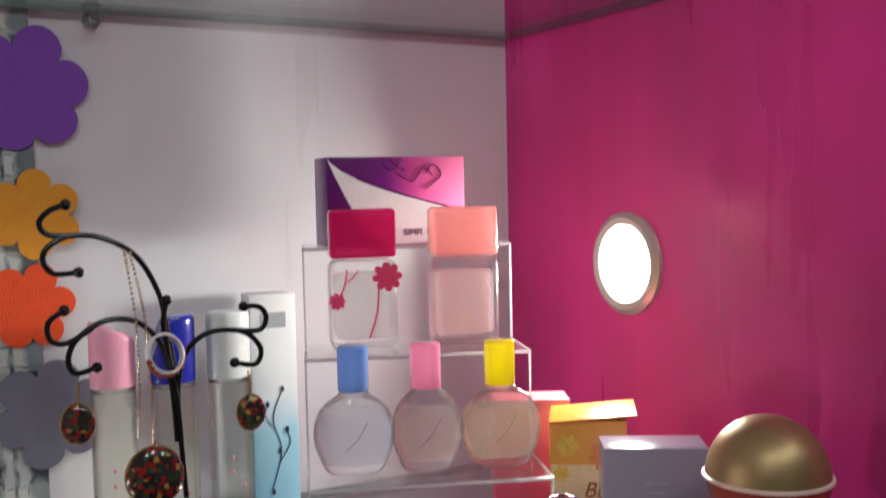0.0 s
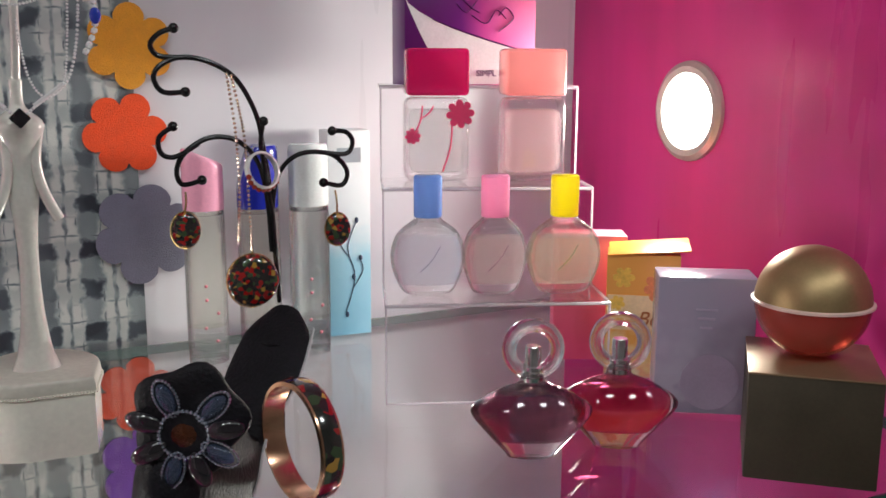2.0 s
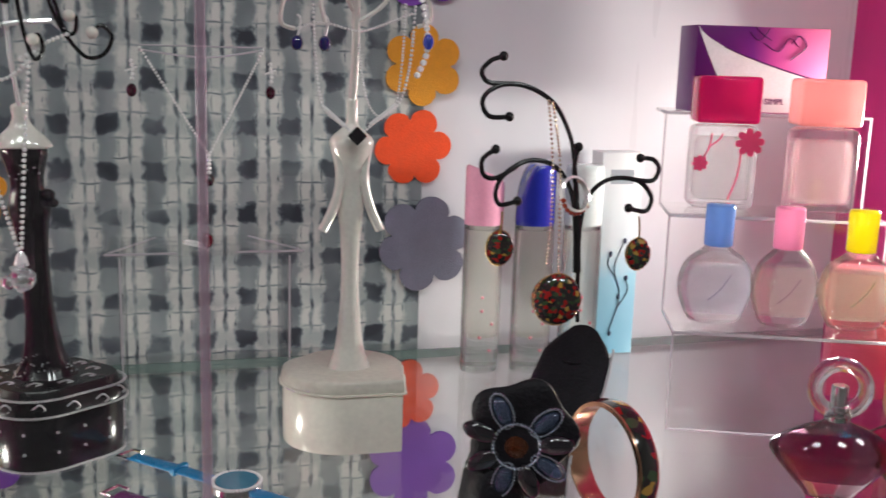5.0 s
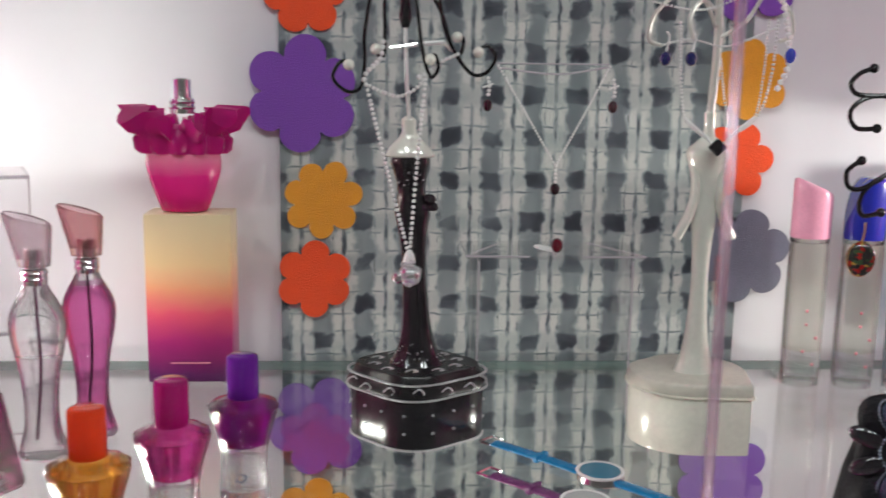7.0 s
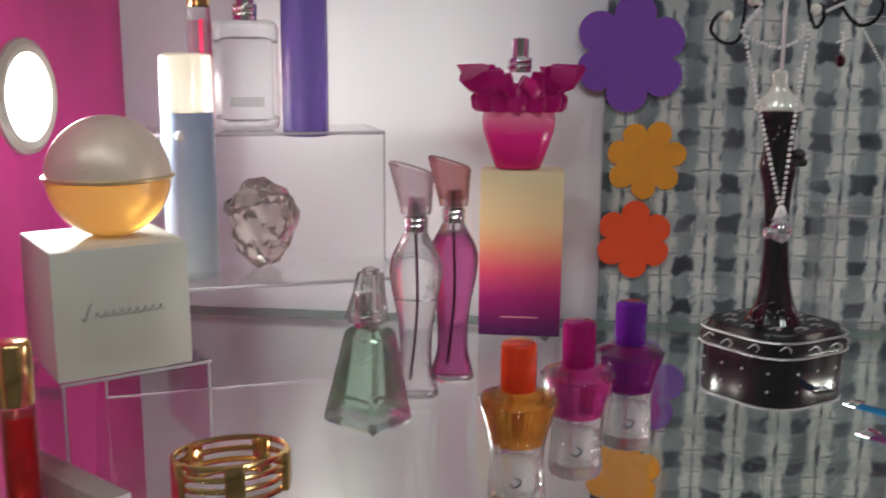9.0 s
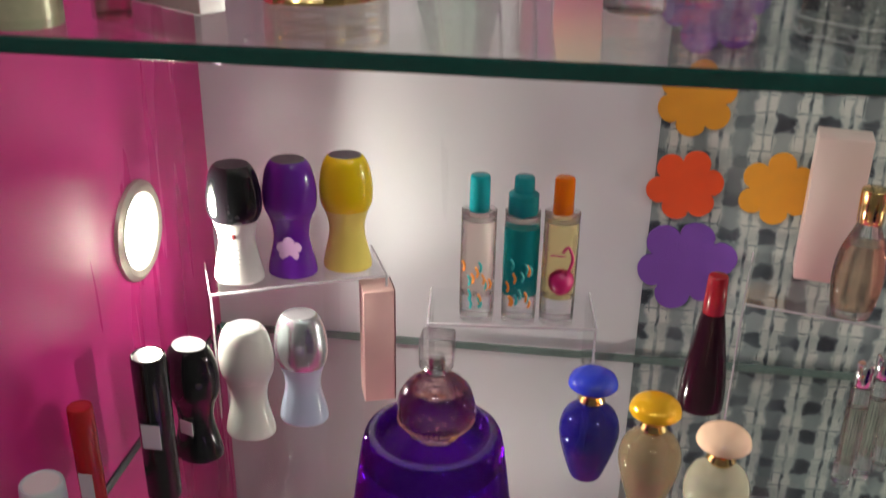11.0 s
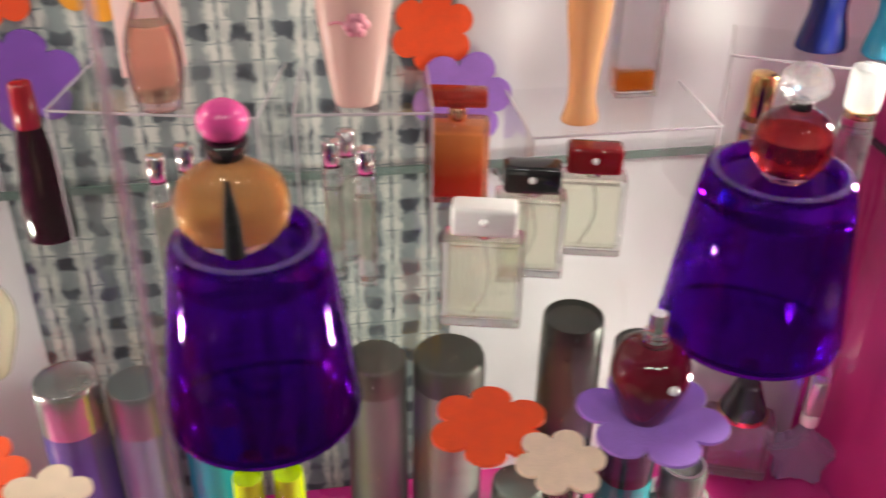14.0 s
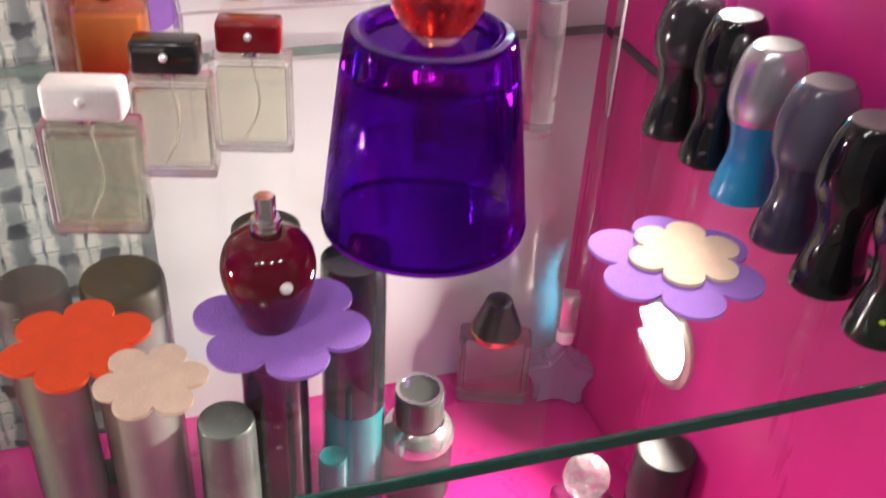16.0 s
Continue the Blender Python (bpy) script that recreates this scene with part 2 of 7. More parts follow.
# ---- shaping ----
def link(name, bm, mat, smooth=True, angle=40):
    me = bpy.data.meshes.new(name)
    bmesh.ops.recalc_face_normals(bm, faces=bm.faces)
    bm.to_mesh(me)
    bm.free()
    if smooth:
        for p in me.polygons:
            p.use_smooth = True
        me.set_sharp_from_angle(angle=radians(angle))
    if mat:
        me.materials.append(mat)
    return new(name, me)


def part(name, bm, mat, parent, label="", smooth=True, angle=40):
    ob = link(name, bm, mat, smooth, angle)
    ob.parent = parent
    if label:
        tagged(ob, label)
    return ob


def thing(name, label, category, place, turn=0.0, group="", kind=""):
    ob = new(name)
    ob.empty_display_size = 0.02
    ob.matrix_world = pose(*place, 0, 0, turn)
    return tagged(ob, label, category, group, kind)


def box(sx, sy, sz, at=(0, 0, 0), r=0.0, seg=2):
    """A box with its foot's middle at the given place and rounded edges."""
    bm = bmesh.new()
    bmesh.ops.create_cube(bm, size=1, matrix=Matrix.Translation((at[0], at[1], at[2] + sz / 2)) @ Matrix.Diagonal((sx, sy, sz, 1)))
    if r:
        bmesh.ops.bevel(bm, geom=bm.edges[:], offset=r, segments=seg, affect="EDGES", profile=0.5)
    return bm


def lathe(profile, n=32, squash=1.0, at=(0, 0, 0), wave=0.0, lobes=6, close=True):
    """Turns (radius, height) pairs round the upright axis; squash narrows it front to back, wave gives it lobes."""
    bm = bmesh.new()
    rings = []
    for r, z in profile:
        ring = []
        for k in range(n):
            a = 2 * math.pi * k / n
            q = r * (1 + wave * math.cos(lobes * a))
            ring.append(bm.verts.new((at[0] + q * math.cos(a), at[1] + q * math.sin(a) * squash, at[2] + z)))
        rings.append(ring)
    for a, b in zip(rings, rings[1:]):
        for k in range(n):
            bm.faces.new((a[k], a[(k + 1) % n], b[(k + 1) % n], b[k]))
    if close:
        bm.faces.new(rings[0][::-1]), bm.faces.new(rings[-1])
    return bm


def smooth_profile(pts, steps=5):
    """Catmull-Rom through (radius, height) pairs."""
    out, p = [], [pts[0], *pts, pts[-1]]
    for i in range(1, len(p) - 2):
        for s in range(steps):
            u = s / steps
            out.append(tuple(0.5 * (2 * p[i][k] + (p[i + 1][k] - p[i - 1][k]) * u + (2 * p[i - 1][k] - 5 * p[i][k] + 4 * p[i + 1][k] - p[i + 2][k]) * u * u
                             + (3 * p[i][k] - p[i - 1][k] - 3 * p[i + 1][k] + p[i + 2][k]) * u ** 3) for k in (0, 1)))
    return [(max(r, 0.0004), z) for r, z in out + [pts[-1]]]


def curve_pts(pts, steps=6):
    out, p = [], [Vector(pts[0]), *map(Vector, pts), Vector(pts[-1])]
    for i in range(1, len(p) - 2):
        for s in range(steps):
            u = s / steps
            out.append(0.5 * (2 * p[i] + (p[i + 1] - p[i - 1]) * u + (2 * p[i - 1] - 5 * p[i] + 4 * p[i + 1] - p[i + 2]) * u * u + (3 * p[i] - p[i - 1] - 3 * p[i + 1] + p[i + 2]) * u ** 3))
    return out + [p[-1]]


def tube(pts, r, n=8, steps=6, taper=1.0, bm=None):
    """A round wire along a smooth line through the points."""
    bm = bm or bmesh.new()
    line = curve_pts(pts, steps) if steps > 1 else [Vector(p) for p in pts]
    rings, side = [], None
    for i, p in enumerate(line):
        d = (line[min(i + 1, len(line) - 1)] - line[max(i - 1, 0)]).normalized()
        side = (side - d * side.dot(d)).normalized() if side else d.orthogonal().normalized()
        up = d.cross(side)
        q = r * (1 + (taper - 1) * i / (len(line) - 1))
        rings.append([bm.verts.new(p + (side * math.cos(2 * math.pi * k / n) + up * math.sin(2 * math.pi * k / n)) * q) for k in range(n)])
    for a, b in zip(rings, rings[1:]):
        for k in range(n):
            bm.faces.new((a[k], a[(k + 1) % n], b[(k + 1) % n], b[k]))
    bm.faces.new(rings[0][::-1]), bm.faces.new(rings[-1])
    return bm


def ball(r, at=(0, 0, 0), n=10, sz=1.0, bm=None):
    bm = bm or bmesh.new()
    bmesh.ops.create_uvsphere(bm, u_segments=n * 2, v_segments=n, radius=r, matrix=Matrix.Translation(at) @ Matrix.Diagonal((1, 1, sz, 1)))
    return bm


def beads(pts, r, gap, bm=None):
    """Tiny beads or chain links along a line."""
    bm = bm or bmesh.new()
    line, step = curve_pts(pts, 40), max(gap * 0.7, 1.8 * r)
    last = None
    for p in line:
        if last is None or (p - last).length >= step:
            bmesh.ops.create_icosphere(bm, subdivisions=1, radius=r, matrix=Matrix.Translation(p))
            last = p
    return bm


def outline(pts, depth, r=0.0):
    """A plate of the given outline in the x-z plane, its back at y = 0, reaching forward by depth."""
    bm = bmesh.new()
    f = bm.faces.new([bm.verts.new((x, 0, z)) for x, z in pts])
    top = bmesh.ops.extrude_face_region(bm, geom=[f])
    bmesh.ops.translate(bm, verts=[v for v in top["geom"] if isinstance(v, bmesh.types.BMVert)], vec=(0, -depth, 0))
    return bm


def petals(radius, lobes=6, deep=0.30, n=72, start=0.0, jitter=0.03, seed=1):
    rnd = random.Random(seed)
    off = [rnd.uniform(-jitter, jitter) for _ in range(lobes)]
    out = []
    for k in range(n):
        a = 2 * math.pi * k / n
        c = abs(math.cos(lobes / 2 * a))
        i = int(round(a / (2 * math.pi / lobes))) % lobes
        q = radius * (1 - deep + deep * c ** 0.62) * (1 + off[i] * c)
        out.append((q * math.cos(a + start), q * math.sin(a + start)))
    return out


# ---- cabinet ----
TOP, BOTTOM, BACK_T = 0.80, -0.78, 0.018


def wall(name, bm, mat, label):
    return tagged(link(name, bm, mat, False), label, "wall", kind="structure")


wall("wall_north", box(2 * W + 0.1, BACK_T, TOP - BOTTOM + 0.04, (0, BACK_T / 2, BOTTOM - 0.02)), WHITE_WALL, "white laminate back panel of the display cabinet")


def side_wall(name, side):
    """A side panel with round holes for the two recessed lamps."""
    bm = bmesh.new()
    y0, y1, n = -DEPTH - 0.06, 0.0, 32
    for cell in range(4):
        z0, z1 = BOTTOM + 0.395 * cell, BOTTOM + 0.395 * (cell + 1)
        hole = next(((sy, sz) for sx, sy, sz in LIGHTS if sx * side > 0 and z0 < sz < z1), None)
        if hole is None:
            bm.faces.new([bm.verts.new((0, y, z)) for y, z in ((y0, z0), (y1, z0), (y1, z1), (y0, z1))])
            continue
        ring, rim = [], []
        turns = sorted([2 * math.pi * (k + 0.5) / 28 for k in range(28)] + [math.atan2(cz - hole[1], cy - hole[0]) % (2 * math.pi) for cy in (y0, y1) for cz in (z0, z1)])
        for a in turns:
            c, s = math.cos(a), math.sin(a)
            reach = min((y1 - hole[0]) / c if c > 0 else (y0 - hole[0]) / c, (z1 - hole[1]) / s if s > 0 else (z0 - hole[1]) / s)
            ring.append(bm.verts.new((0, hole[0] + 0.036 * c, hole[1] + 0.036 * s)))
            rim.append(bm.verts.new((0, hole[0] + reach * c, hole[1] + reach * s)))
        for k in range(n):
            bm.faces.new((ring[k], ring[(k + 1) % n], rim[(k + 1) % n], rim[k]))
    geo = bmesh.ops.extrude_face_region(bm, geom=bm.faces[:])
    bmesh.ops.translate(bm, verts=[v for v in geo["geom"] if isinstance(v, bmesh.types.BMVert)], vec=(0.05 * side, 0, 0))
    ob = wall(name, bm, PINK_WALL, "glossy magenta laminate side panel of the display cabinet")
    ob.location.x = W * side
    return ob


side_wall("wall_west", -1), side_wall("wall_east", 1)
tagged(link("ceiling", box(2 * W + 0.1, DEPTH + 0.08, 0.02, (0, -DEPTH / 2, TOP)), WHITE_WALL, False), "white cabinet top board", "ceiling", kind="structure")
tagged(link("floor", box(2 * W + 0.1, DEPTH + 0.08, 0.02, (0, -DEPTH / 2, BOTTOM - 0.021)), PINK_WALL, False), "magenta cabinet floor board", "floor", kind="structure")

cloth = thing("cloth_panel", "ink-printed grey and white cloth panel hung on the back wall", "cloth", (0.0, -0.0005, 0))
CLOTH_X = (-0.192, 0.192)
bm = box(CLOTH_X[1] - CLOTH_X[0], 0.0015, TOP - BOTTOM, ((CLOTH_X[0] + CLOTH_X[1]) / 2, -0.00125, BOTTOM))
part("cloth", bm, CLOTH_MAT, cloth, smooth=False)

GLASS_T = 0.008
for z, deep in ((0.392, DEPTH), (0.0, 0.463), (-0.390, DEPTH)):
    sh = thing("glass_shelf", "clear glass shelf with a dark green polished edge", "shelf", (0, 0, z), group="glass shelves of the cabinet")
    pane = part("pane", box(2 * W - 0.004, deep - 0.012, GLASS_T, (0, -deep / 2 - 0.002, -GLASS_T)), SHELF, sh, smooth=False)
    pane.visible_shadow = False
    part("front_edge", box(2 * W - 0.004, 0.0035, GLASS_T - 0.0006, (0, -deep + 0.0022, -GLASS_T + 0.0003), 0.0012), EDGE, sh, "dark green polished glass edge", smooth=False)
    part("back_edge", box(2 * W - 0.004, 0.0025, GLASS_T - 0.0006, (0, -0.0065, -GLASS_T + 0.0003)), BACK_EDGE, sh, smooth=False)
    for s in (-1, 1):
        part("side_edge", box(0.0018, deep - 0.02, GLASS_T - 0.0006, (s * (W - 0.0012), -deep / 2, -GLASS_T + 0.0003)), EDGE, sh, smooth=False)
    for px in (-0.235, 0.235):
        peg = thing("shelf_peg", "small chrome shelf peg with a clear sleeve in the back wall", "shelf peg", (px, 0, z - GLASS_T), group="shelf pegs")
        part("pin", tube([(0, 0.002, -0.004), (0, -0.02, -0.004)], 0.004, 12, 1), CHROME, peg)
        part("collar", tube([(0, -0.0005, -0.004), (0, -0.004, -0.004)], 0.0065, 14, 1), CHROME, peg)

BULB = glowing("lamp_glow", (1.0, 0.97, 0.94), 14.0)
RING = plain("brushed_ring", (0.62, 0.58, 0.50), 0.35, 0.6, 0.06)
REFLECTOR = plain("lamp_reflector", (0.75, 0.74, 0.72), 0.25, 0.8)
for sx, sy, sz in LIGHTS:
    s = 1 if sx < 0 else -1
    li = thing("recessed_spotlight", "lit round recessed spotlight with a brushed metal ring", "spotlight", (sx, sy, sz), group="recessed spotlights")
    turn = Matrix.Rotation(radians(90 * s), 4, "Y")
    bm = lathe([(0.030, 0.0005), (0.031, 0.0045), (0.036, 0.0055), (0.040, 0.003), (0.0405, 0.0002)], 48, close=False)
    bmesh.ops.transform(bm, matrix=turn, verts=bm.verts)
    part("trim_ring", bm, RING, li)
    bm = lathe([(0.0300, 0.002), (0.027, -0.012), (0.022, -0.03)], 40, close=False)
    bmesh.ops.transform(bm, matrix=turn, verts=bm.verts)
    part("reflector", bm, REFLECTOR, li)
    bm = lathe(smooth_profile([(0.0005, -0.002), (0.015, -0.003), (0.0275, -0.006), (0.0275, -0.010), (0.0005, -0.011)], 4), 40)
    bmesh.ops.transform(bm, matrix=turn, verts=bm.verts)
    part("bulb", bm, BULB, li, "glowing white bulb lens")

for x0, x1, y in ((-0.60, -0.004, -0.512),):
    d = thing("sliding_glass_door", "clear sliding glass door panel of the cabinet", "glass door", (0, y, 0))
    pane = part("pane", box(x1 - x0 - 0.004, 0.005, TOP - BOTTOM - 0.02, ((x0 + x1) / 2, 0, BOTTOM + 0.01)), DOOR_GLASS, d, smooth=False)
    pane.visible_shadow = False
    ex = x1 if x0 < -0.5 else x0
    part("edge", box(0.0026, 0.0050, TOP - BOTTOM - 0.02, (ex, 0, BOTTOM + 0.01), 0.0008), DOOR_EDGE, d, "polished pane edge", smooth=False)

# the shop round the cabinet
ROOM = plain("shop_paint", (0.50, 0.48, 0.47), 0.7)
ROOM_FLOOR = plain("shop_floor", (0.30, 0.27, 0.25), 0.4, scale=8)
for nm, b in (("wall_south", box(4.2, 0.1, 3.0, (0, -3.05, -1.2))), ("wall_shop_west", box(0.1, 3.1, 3.0, (-2.05, -1.5, -1.2))),
              ("wall_shop_east", box(0.1, 3.1, 3.0, (2.05, -1.5, -1.2))), ("wall_shop_north", box(4.2, 0.1, 3.0, (0, 0.15, -1.2)))):
    wall(nm, b, ROOM, "plain painted shop wall")
tagged(link("floor_shop", box(4.2, 3.3, 0.1, (0, -1.45, -1.3)), ROOM_FLOOR, False), "plain shop floor", "floor", kind="structure")
tagged(link("ceiling_shop", box(4.2, 3.3, 0.1, (0, -1.45, 1.8)), ROOM, False), "plain shop ceiling", "ceiling", kind="structure")

# ---- kinds of things ----
def liquid(name, colour):
    """Scent: the tint is met at both faces, so each takes its square root."""
    return clear(name, tuple(v ** 0.5 for v in colour), 0.85, 0.93)


def shrink(profile, gap, low, high):
    """The liquid's outline inside a bottle's."""
    inner = [(max(r - gap, 0.0005), z) for r, z in profile if low <= z <= high]
    return [(0.0005, inner[0][1])] + inner + [(inner[-1][0], high), (0.0005, high)]


def atomiser(parent, z, r=0.0055, h=0.018, mat=None):
    p = part("sprayer", lathe([(r * 1.15, z), (r * 1.2, z + h * 0.42), (r * 0.9, z + h * 0.45), (r * 0.9, z + h * 0.96), (r * 0.78, z + h)], 24), mat or CHROME, parent, "chrome spray head")
    for k in (0.12, 0.28):
        part("band", lathe([(r * 1.22, z + h * k), (r * 1.30, z + h * (k + 0.05)), (r * 1.22, z + h * (k + 0.10))], 24), mat or CHROME, p)


def round_bottle(name, label, place, profile, fluid=None, fill=0.75, squash=1.0, turn=0.0, glass=None, group="", gap=0.0022, foot=0.005, wave=0.0, lobes=6, n=36):
    b = thing(name, label, "perfume bottle", place, turn, group)
    prof = smooth_profile(profile, 4)
    part("bottle", lathe(prof, n, squash, wave=wave, lobes=lobes), glass or GLASS, b)
    if fluid:
        top = profile[-1][1]
        part("liquid", lathe(shrink(prof, gap, foot, top * fill), n, squash, wave=wave, lobes=lobes), fluid, b, "tinted perfume inside the bottle")
    return b


def block_bottle(name, label, place, size, fluid=None, fill=0.8, turn=0.0, glass=None, group="", r=0.003, wall_t=0.004):
    b = thing(name, label, "perfume bottle", place, turn, group)
    sx, sy, sz = size
    part("bottle", box(sx, sy, sz, (0, 0, 0), r, 3), glass or GLASS, b)
    if fluid:
        part("liquid", box(sx - 2 * wall_t, sy - 2 * wall_t, (sz - 2 * wall_t) * fill, (0, 0, wall_t * 1.6), r * 0.8, 2), fluid, b, "tinted perfume inside the bottle")
    return b


def cap(parent, r0, r1, z0, z1, mat, label="", name="cap", squash=1.0, soft=0.0018):
    return part(name, lathe([(r0 - soft * 0.3, z0), (r0, z0 + soft * 0.4), (r1, z1 - soft), (r1 - soft * 0.35, z1 - soft * 0.3), (r1 - soft, z1)], 32, squash), mat, parent, label)


def acrylic_stand(place, turn, length, steps, run, label):
    """A stepped stand of bent acrylic sheet: treads and risers."""
    st = thing("acrylic_display_stand", label, "display stand", place, turn)
    t = 0.003
    for k, h in enumerate(steps):
        low = steps[k - 1] if k else 0.0
        part("riser", box(length, t, h - low, (length / 2, k * run + t / 2, low)), ACRYL, st, smooth=False)
        part("tread", box(length, run, t, (length / 2, k * run + run / 2, h - t), 0.0005), ACRYL, st, smooth=False)
        part("bright_edge", box(length, 0.0022, 0.0022, (length / 2, k * run - 0.0008, h - 0.0022), 0.0008), ACRYL_EDGE, st, "bright polished edge")
        part("bright_edge", box(0.0018, run, 0.0022, (0.0005, k * run + run / 2, h - 0.0023), 0.0006), ACRYL_EDGE, st)
        part("bright_edge", box(0.0018, run, 0.0022, (length - 0.0005, k * run + run / 2, h - 0.0023), 0.0006), ACRYL_EDGE, st)
        part("bright_edge", box(0.0014, 0.0018, h - low, (0.0005, k * run, low), 0.0005), ACRYL_EDGE, st)
        part("bright_edge", box(0.0014, 0.0018, h - low, (length - 0.0005, k * run, low), 0.0005), ACRYL_EDGE, st)
    part("bright_edge", box(length, 0.0012, 0.0010, (length / 2, 0, 0.0002)), ACRYL_EDGE, st)
    return st


def on_stand(place, turn, along, back, up):
    c, s = math.cos(radians(turn)), math.sin(radians(turn))
    return (place[0] + along * c - back * s, place[1] + along * s + back * c, place[2] + up)


def wall_flower(colour, x, z, radius, lobes=6, start=0.3, seed=1, y=-0.0021, deep=0.30):
    f = thing("felt_flower", f"{colour} felt flower pinned in a garland on the back wall", "felt flower", (x, y, z), group="felt flowers on the back wall")
    part("petals", outline(petals(radius, lobes, deep, 84, start, 0.05, seed), 0.0022), FELT[colour], f, smooth=False)
    return f


def shelf_flower(colour, x, y, z, radius, lobes=6, start=0.2, seed=1, lift=0.0003, stretch=1.0):
    f = thing("felt_flower", f"{colour} felt flower lying on the glass shelf", "felt flower", (x, y, z + lift), group="felt flowers on the shelf")
    bm = outline(petals(radius, lobes, 0.33, 84, start, 0.05, seed), 0.0022)
    bmesh.ops.rotate(bm, verts=bm.verts, matrix=Matrix.Rotation(radians(-90), 3, "X"))
    bmesh.ops.translate(bm, verts=bm.verts, vec=(0, 0, -min(v.co.z for v in bm.verts)))
    bmesh.ops.scale(bm, verts=bm.verts, vec=(1, stretch, 1))
    part("petals", bm, FELT[colour], f, smooth=False)
    return f


def writing(parent, text, size, at, mat, turn=(90, 0, 0), name="lettering", shear=0.0):
    cu = bpy.data.curves.new(name, "FONT")
    cu.body, cu.size, cu.align_x, cu.extrude, cu.shear = text, size, "CENTER", 0.0002, shear
    tmp = bpy.data.objects.new(name, cu)
    scene.collection.objects.link(tmp)
    me = bpy.data.meshes.new_from_object(tmp.evaluated_get(bpy.context.evaluated_depsgraph_get()))
    bpy.data.objects.remove(tmp)
    me.transform(pose(*at, *turn))
    me.materials.clear()
    me.materials.append(mat)
    ob = new(name, me)
    ob.parent = parent
    return ob


# ---- garlands of felt flowers ----
for c, x, z, r, l, s, k in (("purple", -0.173, 0.220, 0.046, 6, 0.45, 1), ("orange", -0.158, 0.136, 0.032, 7, 0.2, 2), ("red", -0.164, 0.070, 0.032, 6, 0.5, 3),
                            ("red", -0.171, 0.300, 0.034, 6, 0.1, 4), ("orange", 0.190, 0.238, 0.032, 6, 0.5, 5), ("red", 0.183, 0.171, 0.032, 6, 0.1, 6),
                            ("grey", 0.195, 0.092, 0.041, 6, 0.3, 7), ("purple", 0.187, 0.327, 0.046, 6, 0.2, 8), ("red", 0.180, -0.040, 0.032, 6, 0.3, 9),
                            ("purple", 0.190, -0.105, 0.042, 6, 0.5, 10), ("purple", -0.160, -0.058, 0.044, 6, 0.2, 11), ("orange", -0.165, -0.140, 0.034, 6, 0.4, 12),
                            ("red", -0.165, -0.217, 0.033, 6, 0.2, 13), ("orange", -0.087, -0.216, 0.033, 6, 0.5, 14), ("purple", -0.157, -0.292, 0.044, 6, 0.25, 15),
                            ("red", 0.172, -0.268, 0.036, 6, 0.4, 16), ("violet", 0.198, -0.330, 0.044, 6, 0.1, 17), ("yellow", 0.172, -0.205, 0.033, 6, 0.3, 18)):
    wall_flower(c, x, z, r, l, s, k, -0.0021 - 0.0024 * (k % 2))

# ---- upper shelf, right: corner stand ----
RS, RT = (0.311, -0.218, 0.0), -21.5
acrylic_stand(RS, RT, 0.152, (0.070, 0.140, 0.210), 0.060, "clear acrylic three-step stand on the upper glass shelf")


def tread_spot(k, along, back):
    return on_stand(RS, RT, along, k * 0.060 + back, 0.070 * (k + 1) + 0.0002)


PINK_PRINT = plain("pink_print", (0.90, 0.07, 0.20), 0.4)
for along, cap_c, liq_c, lab, kk in ((0.036, (0.95, 0.02, 0.27), (0.98, 0.95, 0.95), "clear block perfume bottle with a hot-pink cap and pink flower print", 0),
                                     (0.108, (0.95, 0.50, 0.48), (1.0, 0.78, 0.79), "pale pink block perfume bottle with a salmon cap", 1)):
    b = block_bottle("perfume_bottle", lab, tread_spot(1, along + 0.005, 0.042), (0.047, 0.030, 0.062), clear("block_tint", tuple(v ** 0.5 for v in liq_c), 0.0, 1.05, milk=0.20, body=liq_c), 0.86, RT + 4, r=0.006, glass=clear("block_glass", (0.985, 0.985, 0.99), 0.4, 1.47, wob=0.12))
    part("cap", box(0.046, 0.029, 0.034, (0, 0, 0.0632), 0.003, 3), clear("cap_lucite", tuple(0.4 + 0.6 * v for v in cap_c), 0.2, 1.45, milk=0.72, body=cap_c), b, "smooth translucent cap")
    if kk == 0:
        for fx, fz, fr in ((0.016, 0.050, 0.0105), (-0.019, 0.034, 0.006)):
            bm = outline(petals(fr, 8, 0.35, 64, 0.1, 0.03, 5), 0.0004)
            bmesh.ops.translate(bm, verts=bm.verts, vec=(fx, -0.0152, fz))
            part("printed_flower", bm, PINK_PRINT, b, smooth=False)
        for a, c in (((-0.019, 0.034), (-0.012, 0.056)), ((-0.014, 0.046), (-0.004, 0.056)), ((0.010, 0.042), (0.003, 0.008))):
            part("printed_stem", tube([(a[0], -0.0154, a[1]), ((a[0] + c[0]) / 2 + 0.002, -0.0154, (a[1] + c[1]) / 2), (c[0], -0.0154, c[1])], 0.0006, 6, 4), PINK_PRINT, b)

